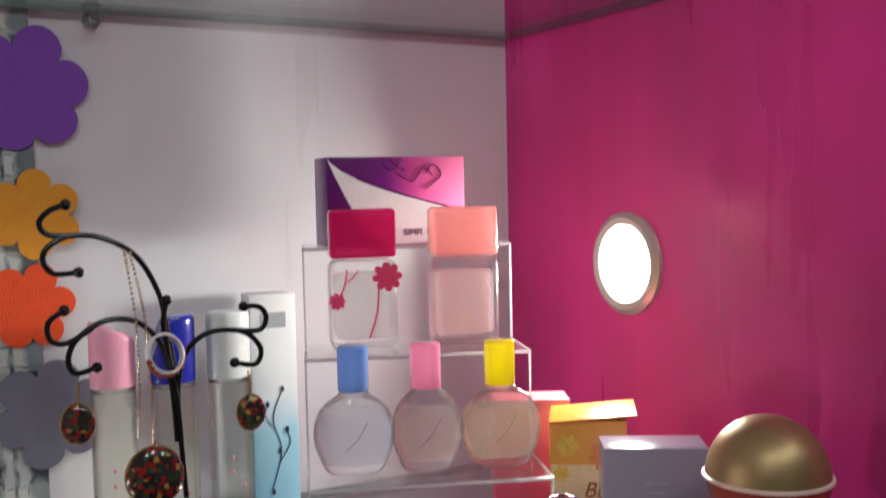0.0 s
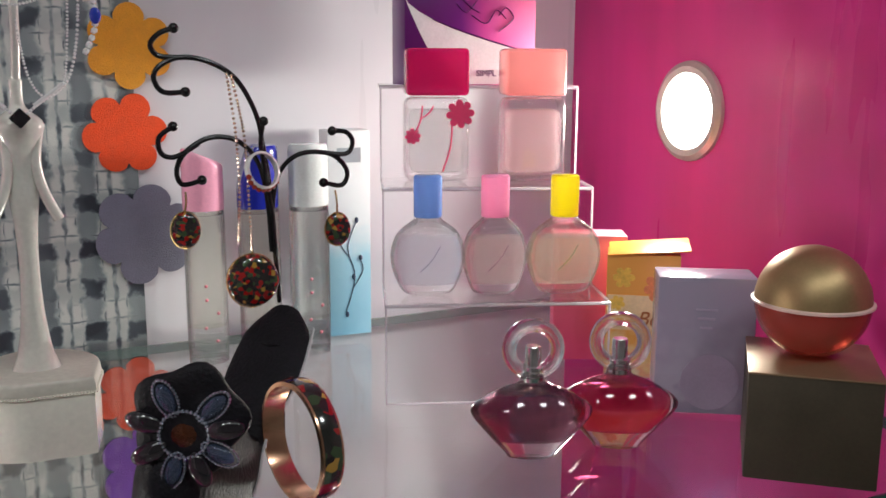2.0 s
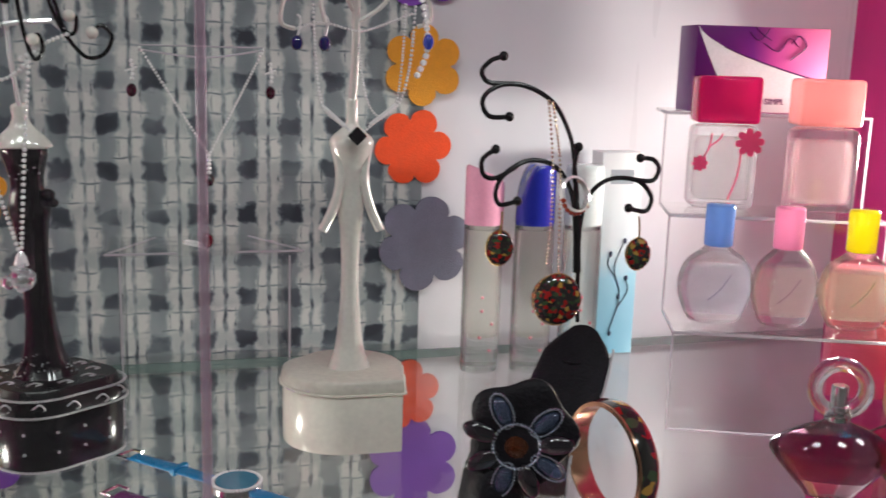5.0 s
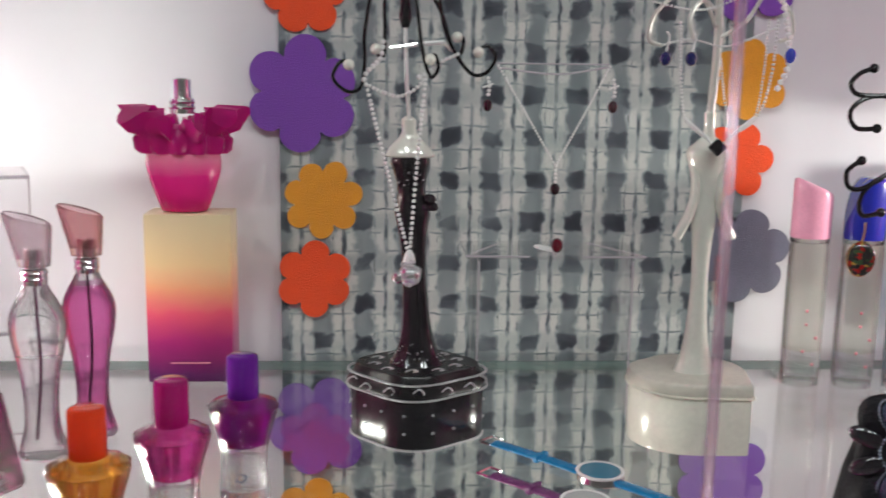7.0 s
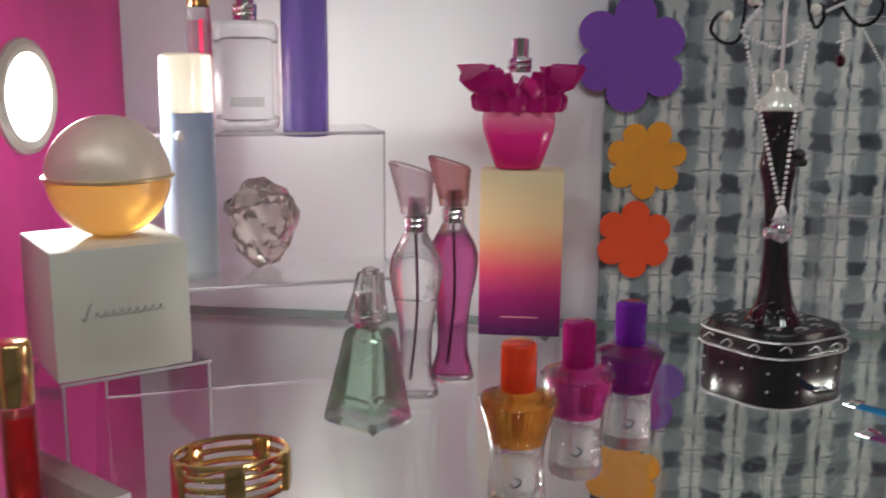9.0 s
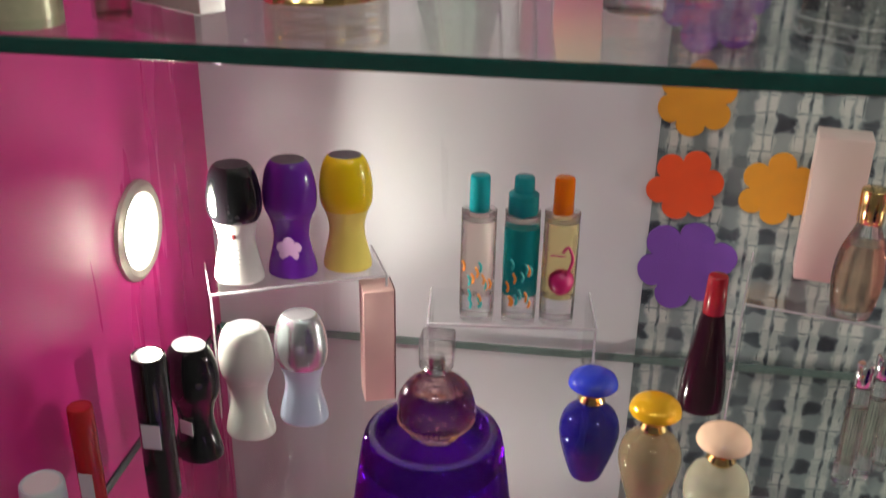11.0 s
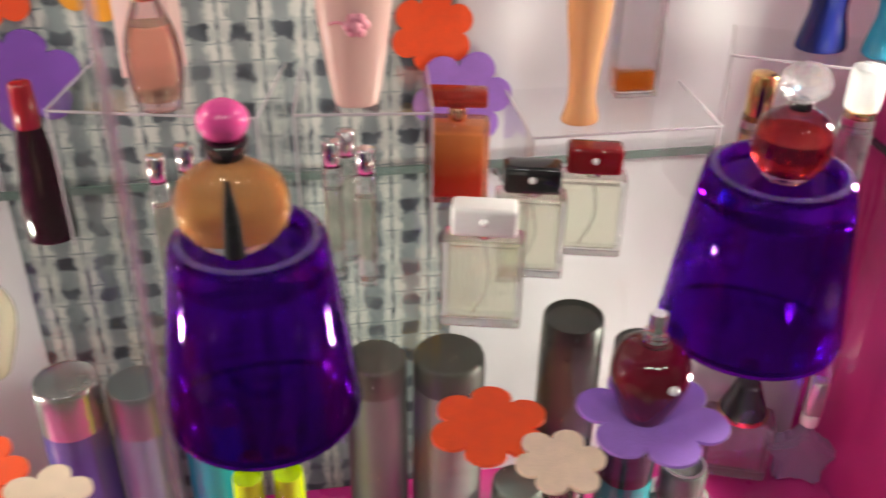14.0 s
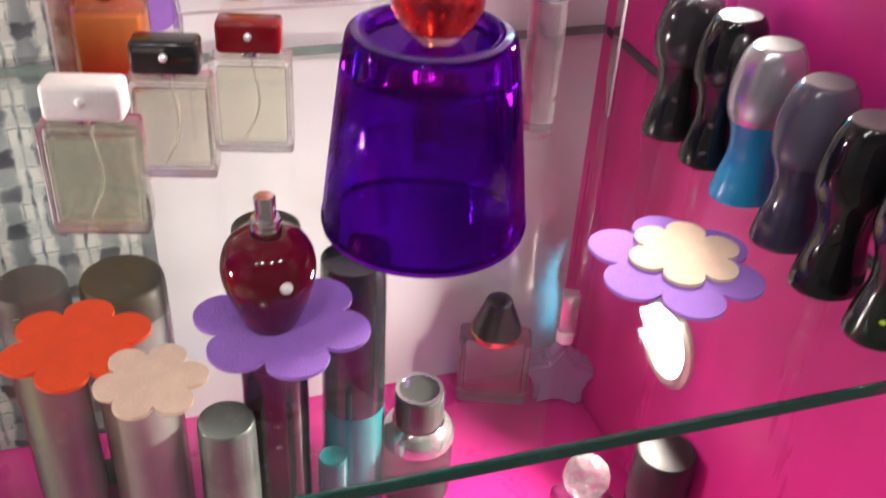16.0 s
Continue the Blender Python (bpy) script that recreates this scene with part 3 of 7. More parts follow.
for along, cap_c, liq_c, w, lab in ((0.030, (0.25, 0.45, 0.85), (0.965, 0.965, 1.0), 0.0255, "round flat glass perfume bottle with a sky-blue cap"),
                                    (0.076, (0.90, 0.38, 0.58), (1.0, 0.93, 0.90), 0.0225, "round flat glass perfume bottle with a pink cap"),
                                    (0.124, (0.85, 0.74, 0.01), (1.0, 0.985, 0.88), 0.0260, "round flat glass perfume bottle with a yellow cap")):
    b = round_bottle("perfume_bottle", lab, tread_spot(0, along, 0.026), [(0.010, 0), (w * 0.72, 0.004), (w, 0.024), (w * 0.86, 0.042), (0.010, 0.0525), (0.0075, 0.056)],
                     clear("pale_scent", liq_c, 0.0, 1.05, milk=0.11, body=liq_c), 0.72, 0.42, RT, group="round bottles on the stand", glass=clear("round_glass", (0.99, 0.99, 0.995), 0.5, 1.42, wob=0.15))
    cap(b, 0.0098, 0.0098, 0.0545, 0.083, clear("cap_lucite", tuple(0.5 + 0.5 * v for v in cap_c), 0.25, 1.45, milk=0.62, body=cap_c), "straight translucent cap")
    part("printed_sprig", tube([(-0.006, -0.0109, 0.018), (0.002, -0.0111, 0.026), (0.008, -0.0108, 0.036)], 0.0004, 6, 5), clear("pale_print", tuple(0.8 + 0.2 * v for v in cap_c), 0.0, 1.1, milk=0.3, body=cap_c), b)

pb = thing("gift_box", "purple, pink and white printed perfume gift box on the stand", "box", tread_spot(2, 0.066, 0.024), RT + 14)
part("body", box(0.106, 0.034, 0.064, (0, 0, 0), 0.0008), ramped("gift_card", ((0.0, (0.13, 0.010, 0.16)), (0.45, (0.22, 0.02, 0.26)), (0.62, (0.55, 0.06, 0.30)), (1.0, (0.92, 0.22, 0.42))), -0.053, 0.053, 0.3, 0), pb)
WHITE_CARD = plain("white_card", (0.80, 0.77, 0.80), 0.35)
sw = [(-0.0525, 0.0635)] + [(-0.0525 + 0.1055 * u, 0.0635 - 0.040 * u ** 0.62) for u in np.linspace(0.02, 1, 14)] + [(0.053, 0.0005), (-0.010, 0.0005)] + [(-0.010 - 0.0425 * u, 0.0005 + 0.062 * u ** 1.6) for u in np.linspace(0.05, 0.97, 12)]
bm = outline(sw, 0.0004)
bmesh.ops.translate(bm, verts=bm.verts, vec=(0, -0.0170, 0))
part("white_swoosh", bm, WHITE_CARD, pb, "white curved printed band", smooth=False)
PLUM = plain("plum_print", (0.10, 0.008, 0.12), 0.4)
part("printed_line", tube([(-0.0525 + 0.1055 * u, -0.0176, 0.0635 - 0.040 * u ** 0.62) for u in np.linspace(0.2, 1, 8)], 0.0006, 6, 2), PLUM, pb)
for a in (((0.0, 0.052), (0.012, 0.046), (0.020, 0.056), (0.028, 0.050)), ((-0.012, 0.060), (-0.004, 0.054), (0.004, 0.063)), ((0.022, 0.040), (0.034, 0.050), (0.028, 0.058), (0.022, 0.052)), ((-0.008, 0.064), (-0.001, 0.058), (0.006, 0.054))):
    part("printed_scroll", tube([(x, -0.0174, z) for x, z in a], 0.0004, 6, 5), PLUM, pb)
writing(pb, "SIMPL", 0.0065, (0.012, -0.0176, 0.0065), PLUM)

# cartons beside the stand
yb = thing("perfume_carton", "yellow and orange floral perfume carton with an open top flap", "box", (0.511, -0.232, 0), -36)
FLORAL = ramped("floral_card", ((0.0, (0.72, 0.30, 0.10)), (0.30, (0.78, 0.54, 0.24)), (0.5, (0.78, 0.64, 0.44)), (0.62, (0.76, 0.36, 0.22)), (0.78, (0.80, 0.58, 0.28)), (1.0, (0.78, 0.36, 0.08))), 0, 0.092, 0.35, 2, 1.1)
part("body", box(0.052, 0.030, 0.092, (0, 0, 0), 0.0007), FLORAL, yb)
fl = box(0.058, 0.034, 0.0012, (0.004, 0.0, 0), 0.0004)
bmesh.ops.transform(fl, matrix=Matrix.Translation((0, 0, 0.0945)) @ Matrix.Rotation(radians(-5), 4, "Y") @ Matrix.Rotation(radians(6), 4, "X"), verts=fl.verts)
part("flap", fl, plain("orange_card", (0.84, 0.36, 0.05), 0.35, vary=0.2, scale=30), yb, "lifted orange top flap")
part("printed_panel", box(0.050, 0.0006, 0.026, (0, -0.0152, 0.036)), plain("cream_card", (0.82, 0.62, 0.36), 0.4, vary=0.12), yb, smooth=False)
for k, (fx, fz, fr) in enumerate(((-0.014, 0.075, 0.008), (0.010, 0.068, 0.010), (0.016, 0.015, 0.009), (-0.010, 0.014, 0.007), (-0.018, 0.056, 0.006))):
    bm = outline(petals(fr, 6, 0.4, 48, 0.2 * k, 0.08, k), 0.0004)
    bmesh.ops.translate(bm, verts=bm.verts, vec=(fx, -0.0153, fz))
    part("printed_flower", bm, plain("coral_print" if k % 2 else "gold_print", (0.74, 0.24, 0.10) if k % 2 else (0.80, 0.52, 0.10), 0.4, vary=0.25), yb, smooth=False)
writing(yb, "Be", 0.015, (0.004, -0.0157, 0.040), plain("brown_print", (0.35, 0.10, 0.02), 0.4), shear=0.3)
pk = thing("perfume_carton", "pink perfume carton behind the yellow one", "box", (0.500, -0.178, 0), -28)
part("body", box(0.055, 0.030, 0.098, (0, 0, 0), 0.0007), ramped("pink_card", ((0.0, (0.75, 0.05, 0.20)), (0.6, (0.85, 0.14, 0.25)), (1.0, (0.90, 0.25, 0.30))), 0, 0.098, 0.3, 2, 0.3), pk)
lb = thing("perfume_carton", "pale lilac silvery perfume carton on the shelf", "box", (0.502, -0.309, 0), -33)
part("body", box(0.063, 0.032, 0.092, (0, 0, 0), 0.0008), ramped("lilac_card", ((0.0, (0.22, 0.19, 0.28)), (0.45, (0.32, 0.28, 0.38)), (0.55, (0.40, 0.36, 0.46)), (1.0, (0.32, 0.28, 0.38))), 0, 0.092, 0.2, 2, 0.7), lb)
bm = lathe([(0.019, 0.0), (0.019, 0.0004)], 40)
bmesh.ops.rotate(bm, verts=bm.verts, matrix=Matrix.Rotation(radians(90), 3, "X"))
bmesh.ops.translate(bm, verts=bm.verts, vec=(0.004, -0.0161, 0.022))
part("printed_disc", bm, plain("lilac_print", (0.38, 0.31, 0.43), 0.3), lb)
for k in range(3):
    part("printed_bar", box(0.014 - 0.003 * k, 0.0004, 0.0014, (0.0, -0.0162, 0.070 - 0.006 * k)), plain("lilac_print", (0.38, 0.31, 0.43), 0.3), lb, smooth=False)

# gilt sphere on its dark box
GB = (0.4965, -0.4075, 0.0)
gb = thing("gift_box", "dark bronze square gift box standing on the shelf", "box", GB, -42)
part("body", box(0.070, 0.073, 0.0615, (0, 0, 0), 0.0008), plain("bronze_card", (0.048, 0.036, 0.022), 0.55, 0.1, 0.15), gb)
part("edge_line", box(0.071, 0.074, 0.0012, (0, 0, 0.0610), 0.0004), plain("bronze_edge", (0.30, 0.20, 0.12), 0.3, 0.5), gb)


def sphere_flacon(place, label, top_mat, low_mat, rim_mat, r=0.033):
    s = thing("perfume_bottle", label, "perfume bottle", place)
    dome = [(r * math.cos(a), r * 0.97 + r * math.sin(a)) for a in np.linspace(0.03, 1.55, 12)]
    bowl = [(r * math.cos(a), r * 0.97 + r * math.sin(a)) for a in np.linspace(-1.30, -0.03, 12)]
    part("lid", lathe(dome, 44), top_mat, s, "domed metallic lid")
    part("bowl", lathe(bowl, 44), low_mat, s, "frosted tinted glass bowl")
    part("rim", lathe([(r * 0.99, r * 0.93), (r * 1.05, r * 0.95), (r * 1.05, r * 0.99), (r * 0.99, r * 1.01)], 44), rim_mat, s)
    return s


sphere_flacon((0.5010, -0.4010, 0.0625), "ball-shaped perfume bottle with a gilt lid and coral bowl", plain("satin_gold", (0.40, 0.28, 0.14), 0.42, 0.7),
              clear("coral_frost", (0.90, 0.36, 0.28), 0.3, 1.4, 0.25, milk=0.55, body=(0.46, 0.12, 0.09)), plain("pale_rim", (0.75, 0.56, 0.50), 0.3), 0.0325)

# lozenge flacons with ring stoppers
for x, y, c, lab, tw in ((0.355, -0.333, (0.46, 0.26, 0.34), "smoky lozenge-shaped perfume flacon with a glass ring stopper", -24), (0.410, -0.342, (0.88, 0.16, 0.34), "raspberry lozenge-shaped perfume flacon with a glass ring stopper", -30)):
    b = thing("perfume_bottle", lab, "perfume bottle", (x, y, 0), tw, group="lozenge flacons")
    prof = smooth_profile([(0.014, 0), (0.016, 0.003), (0.026, 0.014), (0.0355, 0.026), (0.0335, 0.0325), (0.020, 0.041), (0.0085, 0.0455), (0.0075, 0.048)], 4)
    part("bottle", lathe(prof, 44, 0.45), clear("tinted_glass", tuple(0.85 + 0.15 * v for v in c), 0.85), b)
    part("liquid", lathe(shrink(prof, 0.0065, 0.008, 0.0385), 44, 0.36), liquid("perfume_tint", c), b, "tinted perfume inside the bottle")
    atomiser(b, 0.0465, 0.0052, 0.021)
    bm = bmesh.new()
    R, q, n1, n2 = 0.0142, 0.0042, 36, 12
    vs = [[bm.verts.new(((R + q * math.cos(v)) * math.cos(u), q * 1.5 * math.sin(v), 0.0655 + (R + q * math.cos(v)) * math.sin(u))) for v in np.linspace(0, 2 * math.pi, n2, False)] for u in np.linspace(0, 2 * math.pi, n1, False)]
    for i in range(n1):
        for j in range(n2):
            bm.faces.new((vs[i][j], vs[(i + 1) % n1][j], vs[(i + 1) % n1][(j + 1) % n2], vs[i][(j + 1) % n2]))
    part("ring_stopper", bm, GLASS, b, "clear glass ring stopper")

# tall scent sprays beside the cloth
for x, y, capc, kind, w in ((0.231, -0.052, (0.88, 0.40, 0.55), "pink", 0.0158), (0.272, -0.058, (0.010, 0.018, 0.30), "dark blue", 0.0165), (0.312, -0.062, (0.62, 0.66, 0.66), "pale grey", 0.0160)):
    b = round_bottle("scent_spray", f"tall clear scent spray bottle with a slanted {kind} cap", (x, y, 0), [(w * 0.8, 0), (w, 0.003), (w, 0.106), (w * 0.9, 0.112), (0.010, 0.115)],
                     clear("pale_tint", (0.998, 0.995, 0.95), 0.2, 0.95), 0.97, 0.8, group="tall scent sprays", glass=clear("spray_glass", (0.99, 0.995, 0.99), 0.6, 1.42, wob=0.05))
    bm = lathe([(w * 0.98, 0.1155), (w, 0.117), (w, 0.128), (w, 0.140), (w, 0.150), (w, 0.158), (w * 0.97, 0.162), (w * 0.88, 0.1638), (w * 0.5, 0.1642), (w * 0.1, 0.1642)], 36, 0.8)
    for v in bm.verts:
        up, side = max(0.0, v.co.z - 0.120) / 0.044, v.co.x / w
        if kind == "pink":
            v.co.z -= 0.007 * up * (side + 1)
        elif kind == "dark blue":
            v.co.z -= 0.036 * up * max(0.0, -side) ** 2.2
    part("cap", bm, plain("cap_plastic", capc, 0.22, coat=0.5), b, "slanted plastic cap")
    for k in range(5):
        part("printed_mark", ball(0.0014, (random.Random(k).uniform(-0.006, 0.006), -w * 0.8 - 0.0002, 0.014 + 0.011 * k), 4), plain("faint_print", (0.65, 0.20, 0.25), 0.5), b)
bx = thing("perfume_carton", "white and pale blue perfume carton with trailing sprigs", "box", (0.353, -0.034, 0), -4)
part("body", box(0.036, 0.026, 0.172, (0, 0, 0), 0.0007), ramped("sprig_card", ((0.0, (0.20, 0.50, 0.68)), (0.45, (0.36, 0.64, 0.78)), (0.62, (0.70, 0.76, 0.80)), (1.0, (0.78, 0.78, 0.80))), 0, 0.172, 0.35, 2, 0.15), bx)
INK = plain("ink_print", (0.03, 0.05, 0.10), 0.4)
for pts in (((-0.004, 0.02), (0.004, 0.05), (-0.002, 0.075), (0.006, 0.098)), ((0.002, 0.04), (0.011, 0.055), (0.008, 0.066)), ((0.0, 0.066), (-0.008, 0.078), (-0.006, 0.086))):
    part("printed_sprig", tube([(x, -0.0133, z) for x, z in pts], 0.0004, 6, 5), INK, bx)
for x, z in ((0.006, 0.098), (0.009, 0.066), (-0.006, 0.087), (0.003, 0.05), (-0.003, 0.018)):
    part("printed_leaf", ball(0.0016, (x, -0.0131, z), 5, 1.6), INK, bx)
part("printed_band", box(0.020, 0.0004, 0.012, (0, -0.0132, 0.146)), plain("grey_print", (0.35, 0.38, 0.42), 0.4), bx, smooth=False)

# ---- shoe-shaped jewellery tree ----
WIRE = plain("black_wire", (0.010, 0.009, 0.011), 0.25, 0.3)
VELVET = plain("black_velvet", (0.006, 0.005, 0.008), 0.55, vary=0.6, scale=60, bump=0.35)
VELVET.node_tree.nodes["Principled BSDF"].inputs["Specular IOR Level"].default_value = 0.22
shoe = thing("jewellery_shoe_stand", "black velvet high-heeled shoe jewellery stand with pale stitching", "jewellery stand", (0.1800, -0.3030, 0), 47)
bm = bmesh.new()
rows = []


def shoe_row(u):
    """Sole height, half width and upper's height at u, from the heel (0) to the toe (1)."""
    lift = 0.073 * max(0.0, 1 - u / 0.62) ** 1.15
    half = 0.0215 * (0.80 + 0.38 * math.sin(math.pi * min(1, u * 1.02)) ** 0.8)
    half *= (1.0 + 0.12 * max(0.0, 1 - u / 0.42)) * (1 - 0.30 * math.exp(-((u - 0.42) / 0.14) ** 2))
    half *= 1.0 if u < 0.88 else max(0.25, math.sqrt(max(0.0, 1 - ((u - 0.88) / 0.125) ** 2)))
    tall = 0.007 + (0.058 * math.sin(math.pi * min(1, (u - 0.46) / 0.60)) ** 0.8 if u > 0.46 else 0.0)
    return lift, half, tall


for u in np.linspace(0, 1, 26):
    lift, half, tall = shoe_row(u)
    if u < 0.06:
        half *= 0.55 + 7.5 * u
    rows.append([bm.verts.new((0.080 - 0.150 * u, half * math.cos(a), lift + (tall if math.sin(a) > 0 else 0.004) * math.sin(a) + 0.0045)) for a in np.linspace(0, 2 * math.pi, 22, False)])
for a, b in zip(rows, rows[1:]):
    for k in range(22):
        bm.faces.new((a[k], a[(k + 1) % 22], b[(k + 1) % 22], b[k]))
bm.faces.new(rows[0][::-1]), bm.faces.new(rows[-1])
part("shoe", bm, VELVET, shoe, "black velvet shoe body")
part("heel", lathe(smooth_profile([(0.004, 0.0002), (0.0035, 0.012), (0.005, 0.040), (0.011, 0.066)], 4), 16, at=(0.068, 0, 0)), BLACK, shoe)
STITCH = plain("pale_stitch", (0.55, 0.55, 0.58), 0.5)
part("stitching", tube([(0.080 - 0.150 * v, -shoe_row(v)[1] * 1.03, shoe_row(v)[0] + (0.0048 if k % 2 else 0.0078)) for k, v in enumerate(np.linspace(0.05, 0.60, 44))], 0.0007, 6, 1), STITCH, shoe, "pale zigzag stitching")
part("stitching", beads([(0.080 - 0.150 * v, -shoe_row(v)[1] * 1.0, shoe_row(v)[0] + 0.0062) for v in np.linspace(0.07, 0.62, 12)], 0.0009, 0.0020), STITCH, shoe, "pale zigzag stitching")

br = thing("flower_brooch", "blue and amber jewelled flower brooch edged in tiny beads", "brooch", (0.1530, -0.3510, 0.0580), -24)
tilt = Matrix.Rotation(radians(-18), 4, "X")
SAPPH = clear("blue_stone", (0.45, 0.52, 0.72), 0.6, 1.6, 0.05, milk=0.5, body=(0.10, 0.14, 0.24))
JET = plain("jet_stone", (0.012, 0.010, 0.014), 0.12, coat=0.8)
BEAD = plain("steel_bead", (0.45, 0.50, 0.60), 0.25, 0.9)
pad = lathe(smooth_profile([(0.0005, 0), (0.022, 0.001), (0.0265, 0.005), (0.020, 0.008), (0.0005, 0.009)], 3), 40, wave=0.09, lobes=5)
bmesh.ops.rotate(pad, verts=pad.verts, matrix=Matrix.Rotation(radians(90), 3, "X"))
bmesh.ops.translate(pad, verts=pad.verts, vec=(0.002, 0, 0.006))
part("pad", pad, VELVET, br, "black velvet backing")
for k, (deg, blue) in enumerate(((43, 1), (114, 1), (-32, 1), (-108, 1), (6, 0), (162, 0), (208, 0), (-70, 0))):
    m = Matrix.Rotation(radians(-deg), 4, "Y")
    stone = ball(0.0044 if blue else 0.0054, (0, 0, 0), 8)
    bmesh.ops.transform(stone, matrix=m @ Matrix.Translation((0.0190, -0.0085, 0)) @ Matrix.Diagonal((1.75, 0.6, 0.85 if blue else 0.95, 1)), verts=stone.verts)
    part("stone", stone, SAPPH if blue else JET, br, "oval blue stone" if blue else "oval black stone")
    if blue:
        edge = beads([m @ Vector((0.0190 + 0.0094 * math.cos(v), -0.0085, 0.0050 * math.sin(v))) for v in np.linspace(0, 2 * math.pi, 14)], 0.0009, 0.0017)
        part("bead_edge", edge, BEAD, br)
part("bead_edge", beads([(0.0115 * math.cos(v), -0.0095, 0.0115 * math.sin(v)) for v in np.linspace(0, 2 * math.pi, 20)], 0.0011, 0.0021), BEAD, br)
am = ball(0.0100, (0, -0.0095, 0), 10)
bmesh.ops.scale(am, verts=am.verts, vec=(1, 0.5, 1))
part("centre_stone", am, clear("amber_stone", (0.75, 0.25, 0.06), 0.6, 1.6, milk=0.35, body=(0.22, 0.05, 0.01)), br, "faceted amber centre stone")

tree = thing("wire_jewellery_tree", "black wire jewellery tree with curled ball-ended hooks", "jewellery tree", (0, 0, 0))
for pts in (
        ((0.2340, -0.2350, 0.0840), (0.2320, -0.2350, 0.1200), (0.2300, -0.2350, 0.1540), (0.2270, -0.2350, 0.1770), (0.2230, -0.2350, 0.1980), (0.2120, -0.2350, 0.2180), (0.1960, -0.2350, 0.2280), (0.1800, -0.2350, 0.2300), (0.1690, -0.2350, 0.2250), (0.1660, -0.2350, 0.2180), (0.1710, -0.2350, 0.2110), (0.1830, -0.2350, 0.2110)),
        ((0.1820, -0.2350, 0.2300), (0.1690, -0.2350, 0.2310), (0.1650, -0.2350, 0.2370), (0.1700, -0.2350, 0.2430), (0.1780, -0.2350, 0.2460)),
        ((0.2300, -0.2360, 0.1160), (0.2280, -0.2360, 0.1480), (0.2230, -0.2360, 0.1700), (0.2110, -0.2360, 0.1830), (0.1950, -0.2360, 0.1850), (0.1810, -0.2360, 0.1770), (0.1760, -0.2360, 0.1670), (0.1790, -0.2360, 0.1590), (0.1900, -0.2360, 0.1610)),
        ((0.1890, -0.2360, 0.1820), (0.1760, -0.2360, 0.1750), (0.1680, -0.2360, 0.1770), (0.1670, -0.2360, 0.1860), (0.1750, -0.2360, 0.1920)),
        ((0.2320, -0.2370, 0.1160), (0.2310, -0.2370, 0.1440), (0.2360, -0.2370, 0.1640), (0.2490, -0.2370, 0.1740), (0.2680, -0.2370, 0.1730), (0.2780, -0.2370, 0.1630), (0.2750, -0.2370, 0.1540), (0.2630, -0.2370, 0.1560)),
        ((0.2640, -0.2370, 0.1740), (0.2780, -0.2370, 0.1730), (0.2820, -0.2370, 0.1800), (0.2780, -0.2370, 0.1860), (0.2690, -0.2370, 0.1870)),
        ((0.2300, -0.2400, 0.1380), (0.2260, -0.2400, 0.1650), (0.2240, -0.2400, 0.1820), (0.2260, -0.2400, 0.1940))):
    part("wire", tube(pts, 0.0015, 8, 6), WIRE, tree)
    part("ball_end", ball(0.0029, pts[-1], 7), WIRE, tree)


PALE_GOLD = plain("pale_gold", (0.86, 0.74, 0.58), 0.2, 1.0, 0.1)


def drop_pendant(label, top, mid, r, chain=(), squash=0.35, face=None, wide=0.82):
    p = thing("pendant", label, "pendant", (0, 0, 0), group="painted pendants")
    bm = ball(r, (0, 0, 0), 12)
    bmesh.ops.transform(bm, matrix=Matrix.Translation(mid) @ Matrix.Rotation(radians(-18), 4, "Z") @ Matrix.Diagonal((wide, squash, 1, 1)), verts=bm.verts)
    part("cabochon", bm, face, p, "black, red and gold painted cabochon")
    part("rim", beads([Vector(mid) + Vector((wide * 0.97 * r * math.cos(v), 0.0, 1.02 * r * math.sin(v))) for v in np.linspace(0, 2 * math.pi, 18)], 0.0007, 0.0011), GOLD, p)
    part("loop", tube([top, (Vector(top) + Vector(mid) + Vector((0.001, 0, r))) / 2, Vector(mid) + Vector((0, 0, r))], 0.0006, 6, 5), GOLD, p)
    for c in chain:
        part("chain", beads(c, 0.0010, 0.0027), PALE_GOLD, p, "fine pale gold chain")
    return p


def blotched(name, scale=170, dark=0.0):
    m, t, b = nodes_of(name)
    co, v, cr = (t.nodes.new("ShaderNode" + k) for k in ("TexCoord", "TexVoronoi", "ValToRGB"))
    v.inputs["Scale"].default_value = scale
    t.links.new(co.outputs["Object"], v.inputs["Vector"]), t.links.new(v.outputs["Color"], cr.inputs[0])
    e = cr.color_ramp.elements
    cr.color_ramp.interpolation = "CONSTANT"
    e[0].color, e[1].position, e[1].color = (0.02, 0.02, 0.018, 1), 0.42 + dark, (0.30, 0.010, 0.010, 1)
    for p, c in ((0.56 + dark, (0.04, 0.07, 0.03)), (0.66 + dark, (0.45, 0.26, 0.05)), (0.73 + dark, (0.03, 0.02, 0.02))):
        e.new(p).color = (*c, 1)
    t.links.new(cr.outputs[0], b.inputs["Base Color"])
    b.inputs["Roughness"].default_value, b.inputs["Coat Weight"].default_value = 0.15, 0.8
    return m


